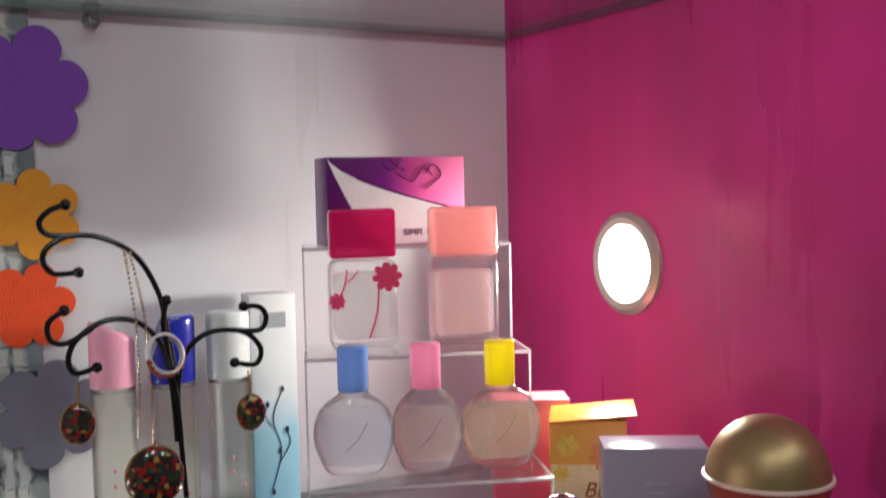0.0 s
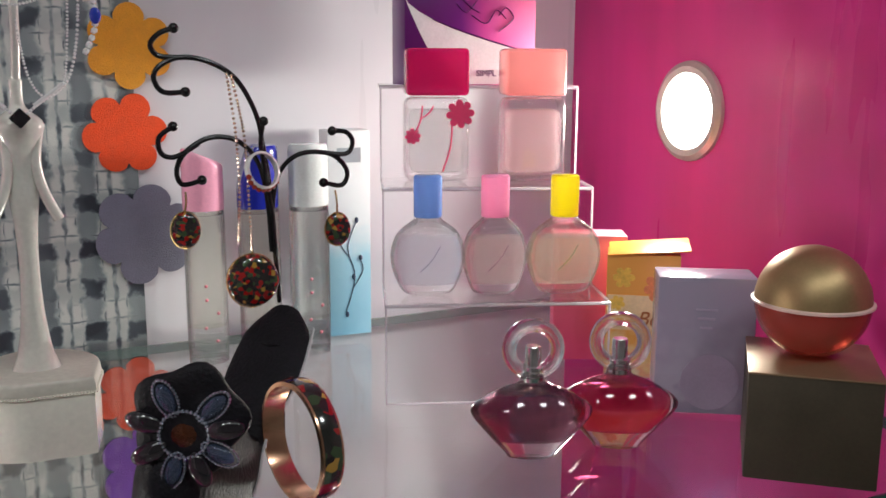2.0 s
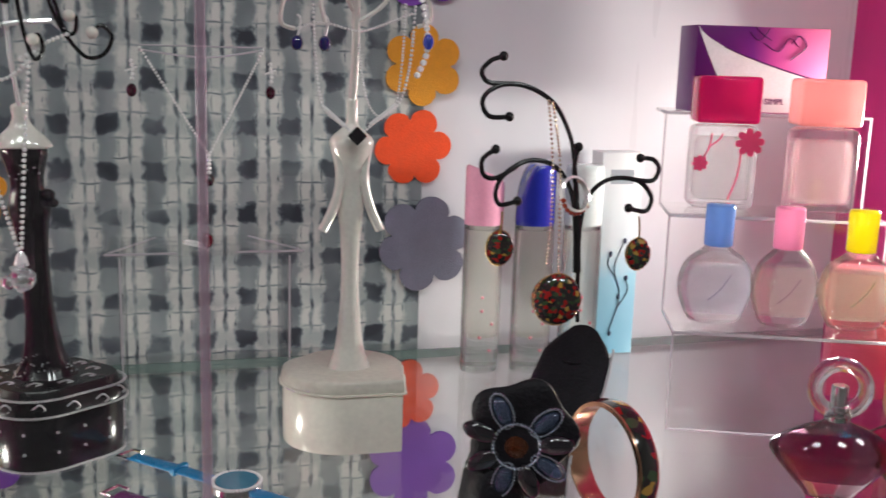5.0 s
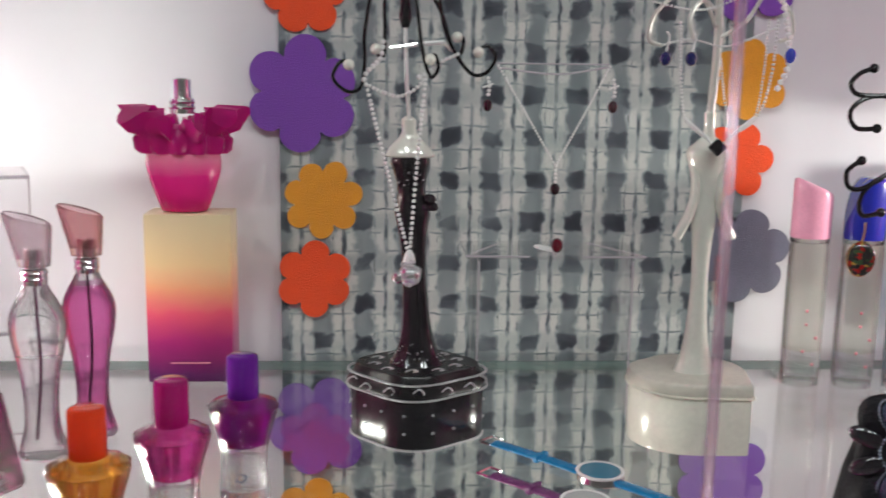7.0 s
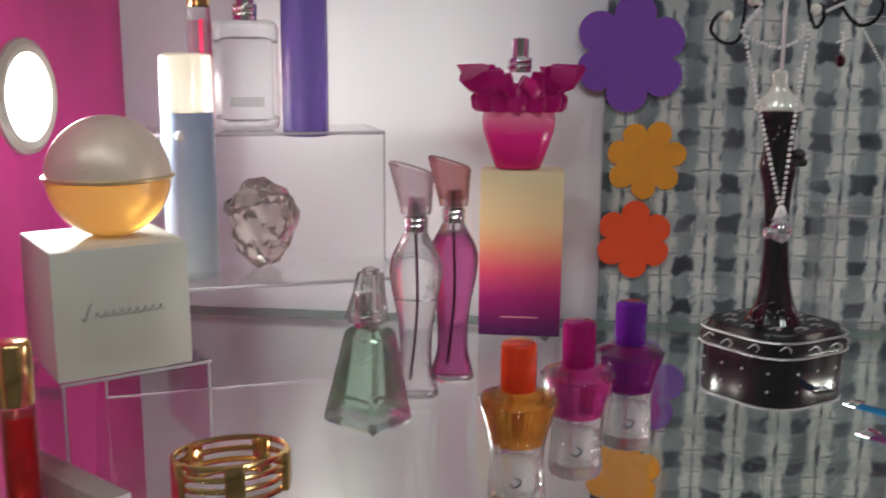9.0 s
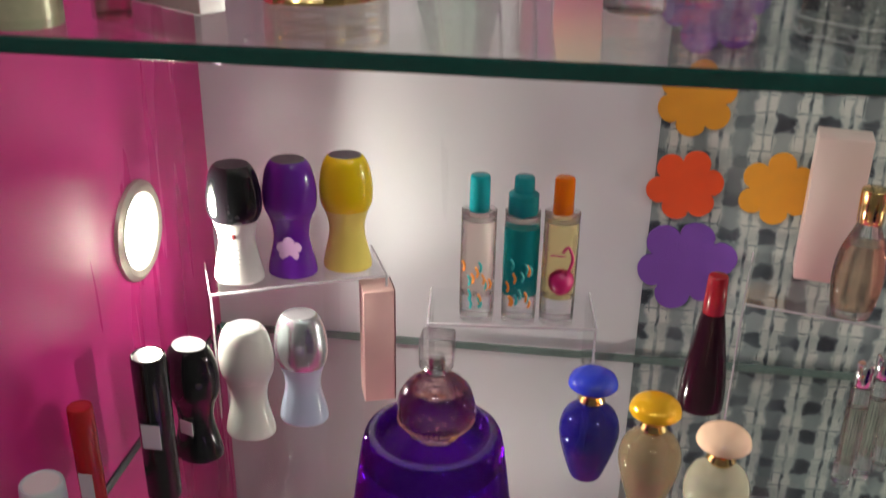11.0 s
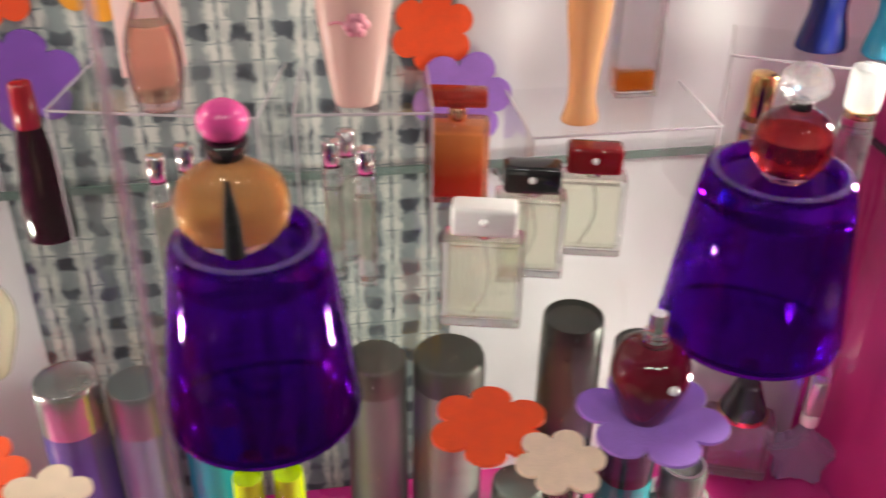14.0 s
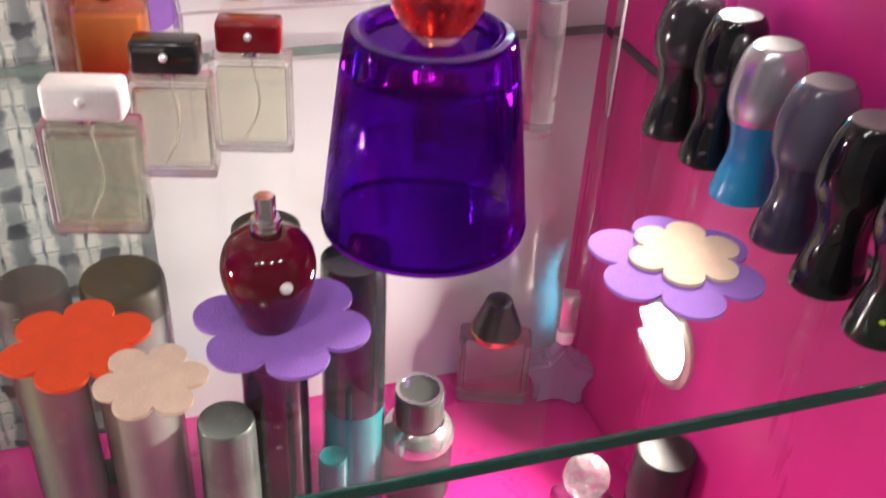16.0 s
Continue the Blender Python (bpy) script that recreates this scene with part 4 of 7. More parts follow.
BLOTCH = blotched("painted_enamel")
DARK_BLOTCH = blotched("painted_cabochon", 430, -0.06)
drop_pendant("oval painted earring hung from a wire hook", (0.1800, -0.2380, 0.1550), (0.1790, -0.2380, 0.1330), 0.0105, face=DARK_BLOTCH)
drop_pendant("oval painted earring hung from a curled wire", (0.2700, -0.2380, 0.1510), (0.2710, -0.2380, 0.1270), 0.0100, face=DARK_BLOTCH)
drop_pendant("large round painted pendant on a gold chain", (0.2160, -0.2430, 0.1190), (0.2155, -0.2430, 0.1010), 0.0158,
             (((0.2050, -0.2410, 0.2210), (0.2090, -0.2410, 0.1890), (0.2100, -0.2420, 0.1560), (0.2080, -0.2430, 0.1230)), ((0.2080, -0.2400, 0.2200), (0.2140, -0.2410, 0.1860), (0.2150, -0.2430, 0.1490), (0.2160, -0.2430, 0.1190))), face=DARK_BLOTCH, wide=0.98)
rg = thing("finger_ring", "gold ring with coloured stones hung on the tree", "ring", (0.2230, -0.2450, 0.1660), 20)
bm = lathe([(0.0098, -0.002), (0.0112, -0.0015), (0.0112, 0.0015), (0.0098, 0.002), (0.0098, -0.002)], 32, close=False)
bmesh.ops.rotate(bm, verts=bm.verts, matrix=Matrix.Rotation(radians(72), 3, "X"))
part("band", bm, SILVER, rg)
part("stone_row", beads([(0.0112 * math.cos(v), -0.002, 0.0112 * math.sin(v)) for v in np.linspace(3.4, 5.8, 8)], 0.0019, 0.003), plain("red_stone", (0.30, 0.04, 0.02), 0.1, coat=1), rg)

bg = thing("bangle", "gold enamelled bangle leaning on the shoe stand", "bangle", (0.2150, -0.331, 0.0334), 12)
bm = lathe([(0.0300, -0.0066), (0.0322, -0.0062), (0.0330, 0.0), (0.0322, 0.0062), (0.0300, 0.0066), (0.0296, 0.0), (0.0300, -0.0066)], 64, close=False)
bmesh.ops.rotate(bm, verts=bm.verts, matrix=Matrix.Rotation(radians(90), 3, "Y"))
part("band", bm, plain("rose_gold", (0.80, 0.46, 0.30), 0.2, 1.0), bg)
bm = lathe([(0.0325, -0.0050), (0.0334, 0.0), (0.0325, 0.0050)], 64, close=False)
bmesh.ops.rotate(bm, verts=bm.verts, matrix=Matrix.Rotation(radians(90), 3, "Y"))
part("enamel", bm, BLOTCH, bg, "red, green and gold enamel band")

# ---- lady-shaped jewellery stands ----
PEARL = plain("pearl_white", (0.82, 0.82, 0.75), 0.16, 0.15, vary=0.08, scale=40, coat=0.7)
IVORY = plain("ivory_lacquer", (0.84, 0.82, 0.72), 0.20, 0.1, vary=0.08, scale=30, coat=0.6)
wl = thing("lady_jewellery_stand", "ivory dress-form jewellery stand on a heart-shaped trinket box", "jewellery stand", (0.098, -0.187, 0))
heart = []
tip = math.acos(0.037 / 0.0485)
for a in np.linspace(-math.pi, math.pi, 64, False):
    q = 0.037 / math.cos(tip - abs(a)) if abs(a) < tip else 0.037 * (1 - 0.10 * math.exp(-((math.pi - abs(a)) / 0.30) ** 2))
    q *= 1.045
    heart.append((q * math.cos(a + radians(-52)) - 0.003, q * 0.92 * math.sin(a + radians(-52)) + 0.004))


def prism(pts, z0, z1, scale_top=1.0, r=0.0015):
    bm = bmesh.new()
    rings = []
    for z, s in ((z0, 0.985), (z0 + r, 1.0), (z1 - r, scale_top), (z1 - r * 0.3, scale_top * 0.985), (z1, scale_top * 0.96)):
        rings.append([bm.verts.new((x * s, y * s, z)) for x, y in pts])
    n = len(pts)
    for a, b in zip(rings, rings[1:]):
        for k in range(n):
            bm.faces.new((a[k], a[(k + 1) % n], b[(k + 1) % n], b[k]))
    bm.faces.new(rings[0][::-1]), bm.faces.new(rings[-1])
    return bm


part("trinket_box", prism(heart, 0.0002, 0.0385), IVORY, wl)
part("lid", prism([(x * 1.03, y * 1.03) for x, y in heart], 0.0390, 0.0475, 0.985, 0.0022), plain("dull_ivory", (0.66, 0.63, 0.55), 0.4, vary=0.12, scale=30), wl, "duller ivory lid")
part("bead_trim", beads([(x * 1.035, y * 1.035, 0.0388) for x, y in heart + heart[:1]], 0.0010, 0.0022), IVORY, wl)
bm = lathe(smooth_profile([(0.0140, 0.047), (0.0100, 0.058), (0.0074, 0.075), (0.0059, 0.095), (0.0056, 0.115), (0.0066, 0.135), (0.0082, 0.150), (0.0078, 0.165), (0.0105, 0.180), (0.0138, 0.192), (0.0075, 0.199), (0.0040, 0.203), (0.0034, 0.212), (0.0036, 0.217), (0.0008, 0.219)], 4), 28, 0.72)
part("figure", bm, PEARL, wl, "slender pearl-white figure")
for s in (-1, 1):
    part("sleeve", tube([(s * 0.0112, 0, 0.192), (s * 0.0078, -0.003, 0.176), (s * 0.0082, -0.004, 0.163), (s * 0.0120, -0.004, 0.150), (s * 0.0180, -0.003, 0.137)], 0.0030, 10, 6, 1.1), PEARL, wl, "hanging sleeve")
WW = plain("white_wire", (0.72, 0.70, 0.66), 0.3, 0.4)
part("stem", tube([(0, 0, 0.212), (0.002, 0, 0.26), (0, 0, 0.33)], 0.0026, 10, 4), WW, wl)
for pts in (((0, 0, 0.28), (-0.020, -0.004, 0.292), (-0.040, -0.008, 0.278), (-0.044, -0.008, 0.262), (-0.036, -0.008, 0.258)), ((0, 0, 0.285), (0.020, -0.004, 0.297), (0.042, -0.008, 0.282), (0.046, -0.008, 0.266), (0.038, -0.008, 0.262)),
            ((0, 0, 0.27), (-0.012, -0.012, 0.285), (-0.022, -0.018, 0.275), (-0.020, -0.020, 0.262)), ((0, 0, 0.30), (0.012, 0.010, 0.318), (0.030, 0.012, 0.312), (0.034, 0.012, 0.298)), ((0, 0, 0.262), (0.018, -0.006, 0.275), (0.030, -0.010, 0.300))):
    part("wire", tube(pts, 0.0013, 8, 6), WW, wl)
nk = thing("necklace", "silver chain necklace with a dark square stone on the ivory figure", "necklace", (0.098, -0.187, 0))
part("chain", beads([(-0.026, -0.012, 0.272), (-0.024, -0.014, 0.235), (-0.020, -0.015, 0.213), (-0.008, -0.016, 0.203), (0, -0.017, 0.197), (0.010, -0.016, 0.204), (0.026, -0.013, 0.216), (0.033, -0.012, 0.240), (0.036, -0.010, 0.274)], 0.0011, 0.0021), SILVER, nk)
part("chain", beads([(0.002, -0.008, 0.25), (0.006, -0.012, 0.220), (0.014, -0.014, 0.208), (0.024, -0.013, 0.215), (0.028, -0.012, 0.240), (0.030, -0.010, 0.275)], 0.0009, 0.0018), SILVER, nk)
part("bar", tube([(-0.020, -0.0155, 0.213), (-0.007, -0.0165, 0.202)], 0.0014, 8, 1), SILVER, nk)
part("bar", tube([(0.024, -0.0140, 0.215), (0.008, -0.0160, 0.203)], 0.0014, 8, 1), SILVER, nk)
bm = box(0.0085, 0.004, 0.0085, (0, 0, -0.00425), 0.001)
bmesh.ops.transform(bm, matrix=Matrix.Translation((0, -0.018, 0.1965)) @ Matrix.Rotation(radians(45), 4, "Y"), verts=bm.verts)
part("stone", bm, JET, nk, "dark square stone")
n2 = thing("bracelet", "silver link bracelet with a blue stone hung on the ivory stand", "bracelet", (0.098, -0.187, 0))
tagged(part("links", beads([(0.030, -0.008, 0.30), (0.038, -0.010, 0.285), (0.043, -0.011, 0.262), (0.043, -0.012, 0.246), (0.036, -0.012, 0.230)], 0.0022, 0.0026), SILVER, n2), kind="stuff")
part("stone", ball(0.0034, (0.0435, -0.014, 0.253), 8, 1.4), plain("sapphire", (0.02, 0.05, 0.42), 0.08, coat=1), n2, "blue stone")
part("chain", beads([(-0.036, -0.008, 0.258), (-0.02, -0.012, 0.262), (0.0, -0.014, 0.258), (0.016, -0.012, 0.262), (0.036, -0.008, 0.270)], 0.0010, 0.0020), SILVER, n2)
part("chain", beads([(-0.042, -0.008, 0.284), (-0.01, -0.014, 0.280), (0.03, -0.010, 0.298)], 0.0010, 0.0020), SILVER, n2)
for x in (-0.036, -0.020):
    er = thing("earring", "silver drop earring with a dark blue stone", "earring", (0.098 + x, -0.205, 0.262), group="drop earrings")
    part("hook", tube([(0, 0, 0.004), (0.002, 0, 0.001), (0.0005, 0, -0.008)], 0.0007, 6, 5), SILVER, er)
    part("stone", ball(0.0037, (0, 0, -0.012), 8, 1.2), plain("midnight_stone", (0.012, 0.015, 0.10), 0.08, coat=1), er, "dark blue stone")

bl = thing("lady_jewellery_stand", "black dress-form jewellery stand on a silver-trimmed trinket box", "jewellery stand", (-0.085, -0.172, 0))
quat = [(0.0412 * (1 + 0.075 * math.cos(4 * a + 0.4)) * math.cos(a)  , 0.0350 * (1 + 0.075 * math.cos(4 * a + 0.4)) * math.sin(a)) for a in np.linspace(0, 2 * math.pi, 60, False)]
part("trinket_box", prism(quat, 0.0002, 0.034), BLACK, bl)
part("lid", prism([(x * 1.06, y * 1.06) for x, y in quat], 0.0345, 0.049, 0.90, 0.004), plain("black_lid", (0.010, 0.009, 0.011), 0.28), bl)
TRIM = plain("silver_paint", (0.58, 0.58, 0.60), 0.35, 0.5)
for z, s in ((0.0008, 1.0), (0.0345, 1.055), (0.0445, 1.035)):
    part("bead_trim", beads([(x * s, y * s, z) for x, y in quat + quat[:1]], 0.0010, 0.0022), TRIM, bl, "silver beaded trim")
for k in range(7):
    a = math.pi * (1.08 + 0.14 * k)
    c = Vector((0.0438 * math.cos(a), 0.0372 * math.sin(a), 0.0395))
    part("painted_scroll", tube([c + Vector((-0.004, -0.0012, 0)), c + Vector((0, -0.0016, 0.003)), c + Vector((0.003, -0.0014, 0)), c + Vector((0.001, -0.0014, -0.002))], 0.0006, 6, 5), TRIM, bl)
for k in range(10):
    a = 2 * math.pi * k / 10 + 0.2
    c = Vector((0.028 * math.cos(a), 0.0225 * math.sin(a), 0.0494))
    part("painted_scroll", tube([c + Vector((-0.005, -0.001, 0)), c + Vector((-0.001, 0.003, 0)), c + Vector((0.003, 0.0, 0)), c + Vector((0.0, -0.002, 0))], 0.0006, 6, 5), TRIM, bl)
for k in range(16):
    a = math.pi * (1.02 + 0.96 * (k % 8) / 7)
    part("stud", ball(0.0010, (0.0413 * (1 + 0.075 * math.cos(4 * a + 0.4)) * math.cos(a), 0.0352 * (1 + 0.075 * math.cos(4 * a + 0.4)) * math.sin(a), 0.012 + 0.012 * (k // 8)), 4), TRIM, bl)
SATIN = plain("black_satin", (0.014, 0.011, 0.015), 0.14, vary=0.3, coat=0.5)
part("figure", lathe(smooth_profile([(0.0190, 0.049), (0.0135, 0.058), (0.0100, 0.072), (0.0082, 0.092), (0.0078, 0.120), (0.0094, 0.138), (0.0116, 0.150), (0.0092, 0.162), (0.0098, 0.171), (0.0126, 0.182), (0.0112, 0.188)], 4), 32, 0.8, wave=0.03, lobes=9), SATIN, bl, "black column dress figure")
for k, (x, z, r) in enumerate(((0.0115, 0.159, 0.0042), (0.0135, 0.154, 0.0036), (0.0090, 0.154, 0.0040), (0.0040, 0.157, 0.0036))):
    part("bow_loop", ball(r, (x, -0.0055 + 0.001 * k, z), 7, 0.85), SATIN, bl)
rnd = random.Random(8)
for k in range(34):
    a, z = rnd.uniform(3.3, 6.1), 0.0505 + 0.016 * rnd.random() ** 2
    q = 0.0192 - 0.55 * (z - 0.049)
    part("sequin", ball(0.0006, (q * math.cos(a), 0.8 * q * math.sin(a), z), 3), TRIM, bl)
for k in range(12):
    a, z = rnd.uniform(3.6, 5.8), rnd.uniform(0.168, 0.188)
    part("sequin", ball(0.0006, (0.0106 * math.cos(a), 0.0085 * math.sin(a), z), 3), TRIM, bl)
part("shoulders", lathe(smooth_profile([(0.0110, 0.1850), (0.0162, 0.1865), (0.0125, 0.1925), (0.0068, 0.198), (0.0045, 0.203), (0.0048, 0.207), (0.0042, 0.210), (0.0008, 0.212)], 4), 28, 0.62), PEARL, bl, "pale bust and neck")
for o in bl.children:
    if o.name.startswith(("figure", "bow_loop", "sequin", "shoulders")):
        for v in o.data.vertices:
            v.co.x -= 0.0075 * max(0.0, v.co.z - 0.050) / 0.16
part("stem", tube([(-0.0072, -0.002, 0.210), (-0.0095, -0.012, 0.24), (-0.0105, -0.014, 0.270)], 0.0013, 8, 3), SILVER, bl)
part("finial", lathe(smooth_profile([(0.0022, 0.266), (0.0042, 0.273), (0.0032, 0.282), (0.0050, 0.292), (0.0022, 0.310)], 4), 16, at=(-0.0105, -0.014, 0)), BLACK, bl)
CURLS = (
    (-0.018, ((-0.0068, 0.304), (0.0081, 0.290), (0.0132, 0.266), (0.0217, 0.2487), (0.0312, 0.2384), (0.0403, 0.2401), (0.0451, 0.2494), (0.0403, 0.2560), (0.0346, 0.2529))),
    (-0.020, ((-0.0122, 0.304), (-0.0292, 0.2901), (-0.0353, 0.2625), (-0.0353, 0.2453), (-0.0376, 0.2298), (-0.0461, 0.2270), (-0.0546, 0.2349), (-0.0502, 0.2446), (-0.0450, 0.2440))),
    (-0.010, ((-0.0105, 0.304), (-0.0224, 0.2867), (-0.0231, 0.266), (-0.0234, 0.2505), (-0.0268, 0.2487), (-0.0285, 0.2539))),
    (-0.026, ((-0.0081, 0.304), (-0.0037, 0.2763), (-0.0003, 0.2522), (0.0047, 0.2367), (0.0095, 0.2418), (0.0075, 0.2494), (0.0045, 0.2480))),
    (-0.008, ((-0.0054, 0.304), (0.0115, 0.2763), (0.0190, 0.2539), (0.0244, 0.2515), (0.0258, 0.2598), (0.0220, 0.2620))),
)
for y, line in CURLS:
    P = [(x, y if k else -0.014, z) for k, (x, z) in enumerate(line)]
    part("wire", tube(P, 0.0012, 8, 6), WIRE, bl)
    part("pearl_end", ball(0.0036, (P[-1][0], y, P[-1][2] - 0.001), 8), PEARL, bl, "white pearl ball")
nb = thing("necklace", "silver chain necklace with a ball charm on the black figure", "necklace", (-0.089, -0.172, 0))
part("chain", beads([(-0.0302, -0.020, 0.231), (-0.0170, -0.024, 0.178), (-0.003, -0.027, 0.126)], 0.0014, 0.0027), SILVER, nb)
part("chain", beads([(0.0060, -0.026, 0.238), (0.0015, -0.026, 0.187), (-0.003, -0.027, 0.126)], 0.0014, 0.0027), SILVER, nb)
part("charm", ball(0.0072, (-0.0025, -0.028, 0.114), 10), CHROME, nb, "crystal-set ball charm")
part("charm_cap", lathe([(0.0015, 0.120), (0.0042, 0.122), (0.0030, 0.127), (0.0012, 0.130)], 16, at=(-0.003, -0.0275, 0)), SILVER, nb)
part("side_charm", ball(0.0042, (-0.0095, -0.029, 0.1125), 8), CHROME, nb)
part("charm_stones", beads([(-0.0025 + 0.0076 * math.sin(v * 3) * math.cos(v * 0.5), -0.028 - 0.0076 * abs(math.cos(v * 3)), 0.116 + 0.0076 * math.sin(v * 0.5)) for v in np.linspace(-3, 3, 24)], 0.0013, 0.0028), clear("crystal", (0.95, 0.95, 0.97), 0.6, 1.6, milk=0.2), nb)
bc = thing("bracelet", "silver bead bracelet draped on the black wire tree", "bracelet", (-0.085, -0.172, 0))
for r, pts in ((0.0014, ((-0.0345, -0.021, 0.2315), (-0.0224, -0.024, 0.2263), (-0.0139, -0.025, 0.2246), (-0.0037, -0.026, 0.2298), (0.0081, -0.024, 0.2436), (0.0217, -0.020, 0.2505))),
               (0.0019, ((-0.0241, -0.011, 0.2574), (-0.0258, -0.014, 0.2470), (-0.0342, -0.020, 0.2384), (-0.0359, -0.021, 0.2315))),
               (0.0019, ((-0.0020, -0.026, 0.2365), (0.0045, -0.025, 0.2400), (0.0081, -0.024, 0.2436)))):
    part("chain", beads(pts, r, 0.0026), SILVER, bc)
for p0, p1 in (((-0.0200, 0.2535), (-0.0125, 0.2545)), ((-0.0115, 0.2548), (-0.0030, 0.2562)), ((-0.0020, 0.2563), (0.0132, 0.2577)), ((0.0136, 0.2575), (0.0195, 0.2525))):
    part("bar_link", tube([(p0[0], -0.016, p0[1]), (p1[0], -0.016, p1[1])], 0.0015, 8, 1), SILVER, bc, "slim silver bar link")

# ---- clear display in the middle: necklace, earrings and ring ----
us = thing("acrylic_display_stand", "clear acrylic bridge stand holding a ring", "display stand", (0.012, -0.11, 0))
part("top_plate", box(0.125, 0.060, 0.003, (0, 0, 0.1125), 0.0005), ACRYL, us, smooth=False)
for s in (-1, 1):
    part("leg_plate", box(0.003, 0.058, 0.1125, (s * 0.054, 0, 0.0)), ACRYL, us, smooth=False)
    part("bright_edge", box(0.0012, 0.0014, 0.112, (s * 0.054, -0.030, 0), 0.0004), ACRYL_EDGE, us)
    part("bright_edge", box(0.045, 0.0014, 0.0016, (s * 0.041, -0.030, 0.1140), 0.0005), ACRYL_EDGE, us)
    part("bright_edge", tube([(s * 0.063, -0.029, 0.1148), (s * 0.032, 0.028, 0.1148)], 0.0008, 6, 1), ACRYL_EDGE, us)
fr = thing("finger_ring", "silver ring with a dark red stone on the clear stand", "ring", (0.012, -0.128, 0.1156))
bm = lathe([(0.0078, -0.001), (0.0088, -0.0008), (0.0088, 0.0008), (0.0078, 0.001), (0.0078, -0.001)], 28, close=False)
bmesh.ops.transform(bm, matrix=Matrix.Translation((-0.006, 0, 0.003)) @ Matrix.Rotation(radians(12), 4, "Y") @ Matrix.Diagonal((1, 0.8, 1, 1)), verts=bm.verts)
part("band", bm, SILVER, fr)
part("stone", ball(0.0042, (0.001, -0.006, 0.0062), 8, 1.25), plain("garnet", (0.10, 0.003, 0.010), 0.06, coat=1), fr, "dark red stone")
tn = thing("necklace_card", "clear triangular necklace display card above the stand", "display card", (0.0155, -0.093, 0))
part("card", outline([(-0.043, 0.2445), (0.0385, 0.2455), (0.001, 0.160)], 0.0015), clear("thin_film", (0.97, 0.98, 0.98), 0.0, 1.2), tn, smooth=False)
part("bright_edge", tube([(-0.043, -0.0008, 0.2435), (0.0, -0.004, 0.2395), (0.0385, -0.0008, 0.2455)], 0.0008, 6, 5), ACRYL_EDGE, tn)
part("bright_edge", tube([(-0.043, 0.002, 0.2465), (0.0385, 0.002, 0.2470)], 0.0006, 6, 1), ACRYL_EDGE, tn)
part("prop", tube([(0.0, 0.002, 0.160), (0.0, 0.020, 0.1160)], 0.0010, 6, 1), ACRYL, tn)
tc = thing("necklace", "fine silver chain with a dark red drop on the clear card", "necklace", (0.0145, -0.096, 0.006))
part("chain", beads([(-0.0415, 0, 0.239), (-0.020, 0, 0.204), (0.002, 0, 0.168)], 0.0011, 0.0020), SILVER, tc)
part("chain", beads([(0.0390, 0, 0.2395), (0.021, 0, 0.204), (0.002, 0, 0.168)], 0.0011, 0.0020), SILVER, tc)
part("bail", beads([(0.002, -0.001, 0.168), (0.002, -0.001, 0.156)], 0.0016, 0.003), SILVER, tc)
part("stone", ball(0.0037, (0.002, -0.001, 0.151), 8, 1.2), plain("garnet", (0.016, 0.002, 0.006), 0.06, coat=1), tc, "dark red stone")
for x in (-0.053, 0.0395):
    er = thing("earring", "silver drop earring with a garnet stone on the clear card", "earring", (0.020 + x, -0.084, 0.232), group="drop earrings")
    part("fitting", beads([(0, 0, 0.004), (0.001, 0, -0.004), (0, 0, -0.010)], 0.0016, 0.0026), SILVER, er)
    part("arm", tube([(-0.004, 0, -0.003), (0.004, 0, 0.0)], 0.0008, 6, 1), SILVER, er)
    part("stone", ball(0.0036, (0, 0, -0.0155), 8, 1.3), plain("garnet", (0.035, 0.002, 0.010), 0.06, coat=1), er, "garnet stone")

for (p0, p1, p2), sc, dial in ((((-0.034, -0.199), (0.010, -0.243), (0.060, -0.294)), (0.010, 0.20, 0.44), (0.05, 0.22, 0.34)), (((-0.040, -0.250), (-0.007, -0.284), (0.040, -0.330)), (0.16, 0.03, 0.14), (0.5, 0.5, 0.5))):
    w = thing("wrist_watch", "slim ladies' watch with a glossy coloured leather strap", "watch", (p1[0] + 0.012, p1[1] - 0.013, 0), math.degrees(math.atan2(p2[1] - p0[1], p2[0] - p0[0])))
    STRAP = plain("strap_leather", sc, 0.25, vary=0.12, scale=200, bump=0.2, coat=0.3)
    L0 = math.hypot(p1[0] + 0.012 - p0[0], p1[1] - 0.013 - p0[1])
    for s, ln in ((-1, L0), (1, 0.055)):
        part("strap", tube([(s * 0.012, 0, 0.005), (s * ln * 0.5, 0, 0.006), (s * ln, 0, 0.004)], 0.0052, 10, 5), STRAP, w, "glossy coloured strap")
    for o in w.children:
        for v in o.data.vertices:
            v.co.z = 0.0022 + (v.co.z - 0.0045) * 0.32
    part("case", lathe([(0.0125, 0.0005), (0.0142, 0.002), (0.0142, 0.0055), (0.0125, 0.0068)], 32), CHROME, w)
    part("dial", lathe([(0.0122, 0.0066), (0.0120, 0.0071), (0.0005, 0.0072)], 32), plain("watch_dial", dial, 0.15, coat=1), w, "shiny dial")
    part("stone_rim", beads([(0.0136 * math.cos(v), 0.0136 * math.sin(v), 0.0066) for v in np.linspace(0, 2 * math.pi, 24)], 0.0011, 0.0026), SILVER, w)
    part("buckle", tube([(-L0, -0.006, 0.003), (-L0 - 0.008, -0.006, 0.003), (-L0 - 0.008, 0.006, 0.003), (-L0, 0.006, 0.003)], 0.0010, 6, 1), CHROME, w)
    part("keeper", box(0.004, 0.0125, 0.005, (-L0 * 0.55, 0, 0.0005), 0.001), STRAP, w)

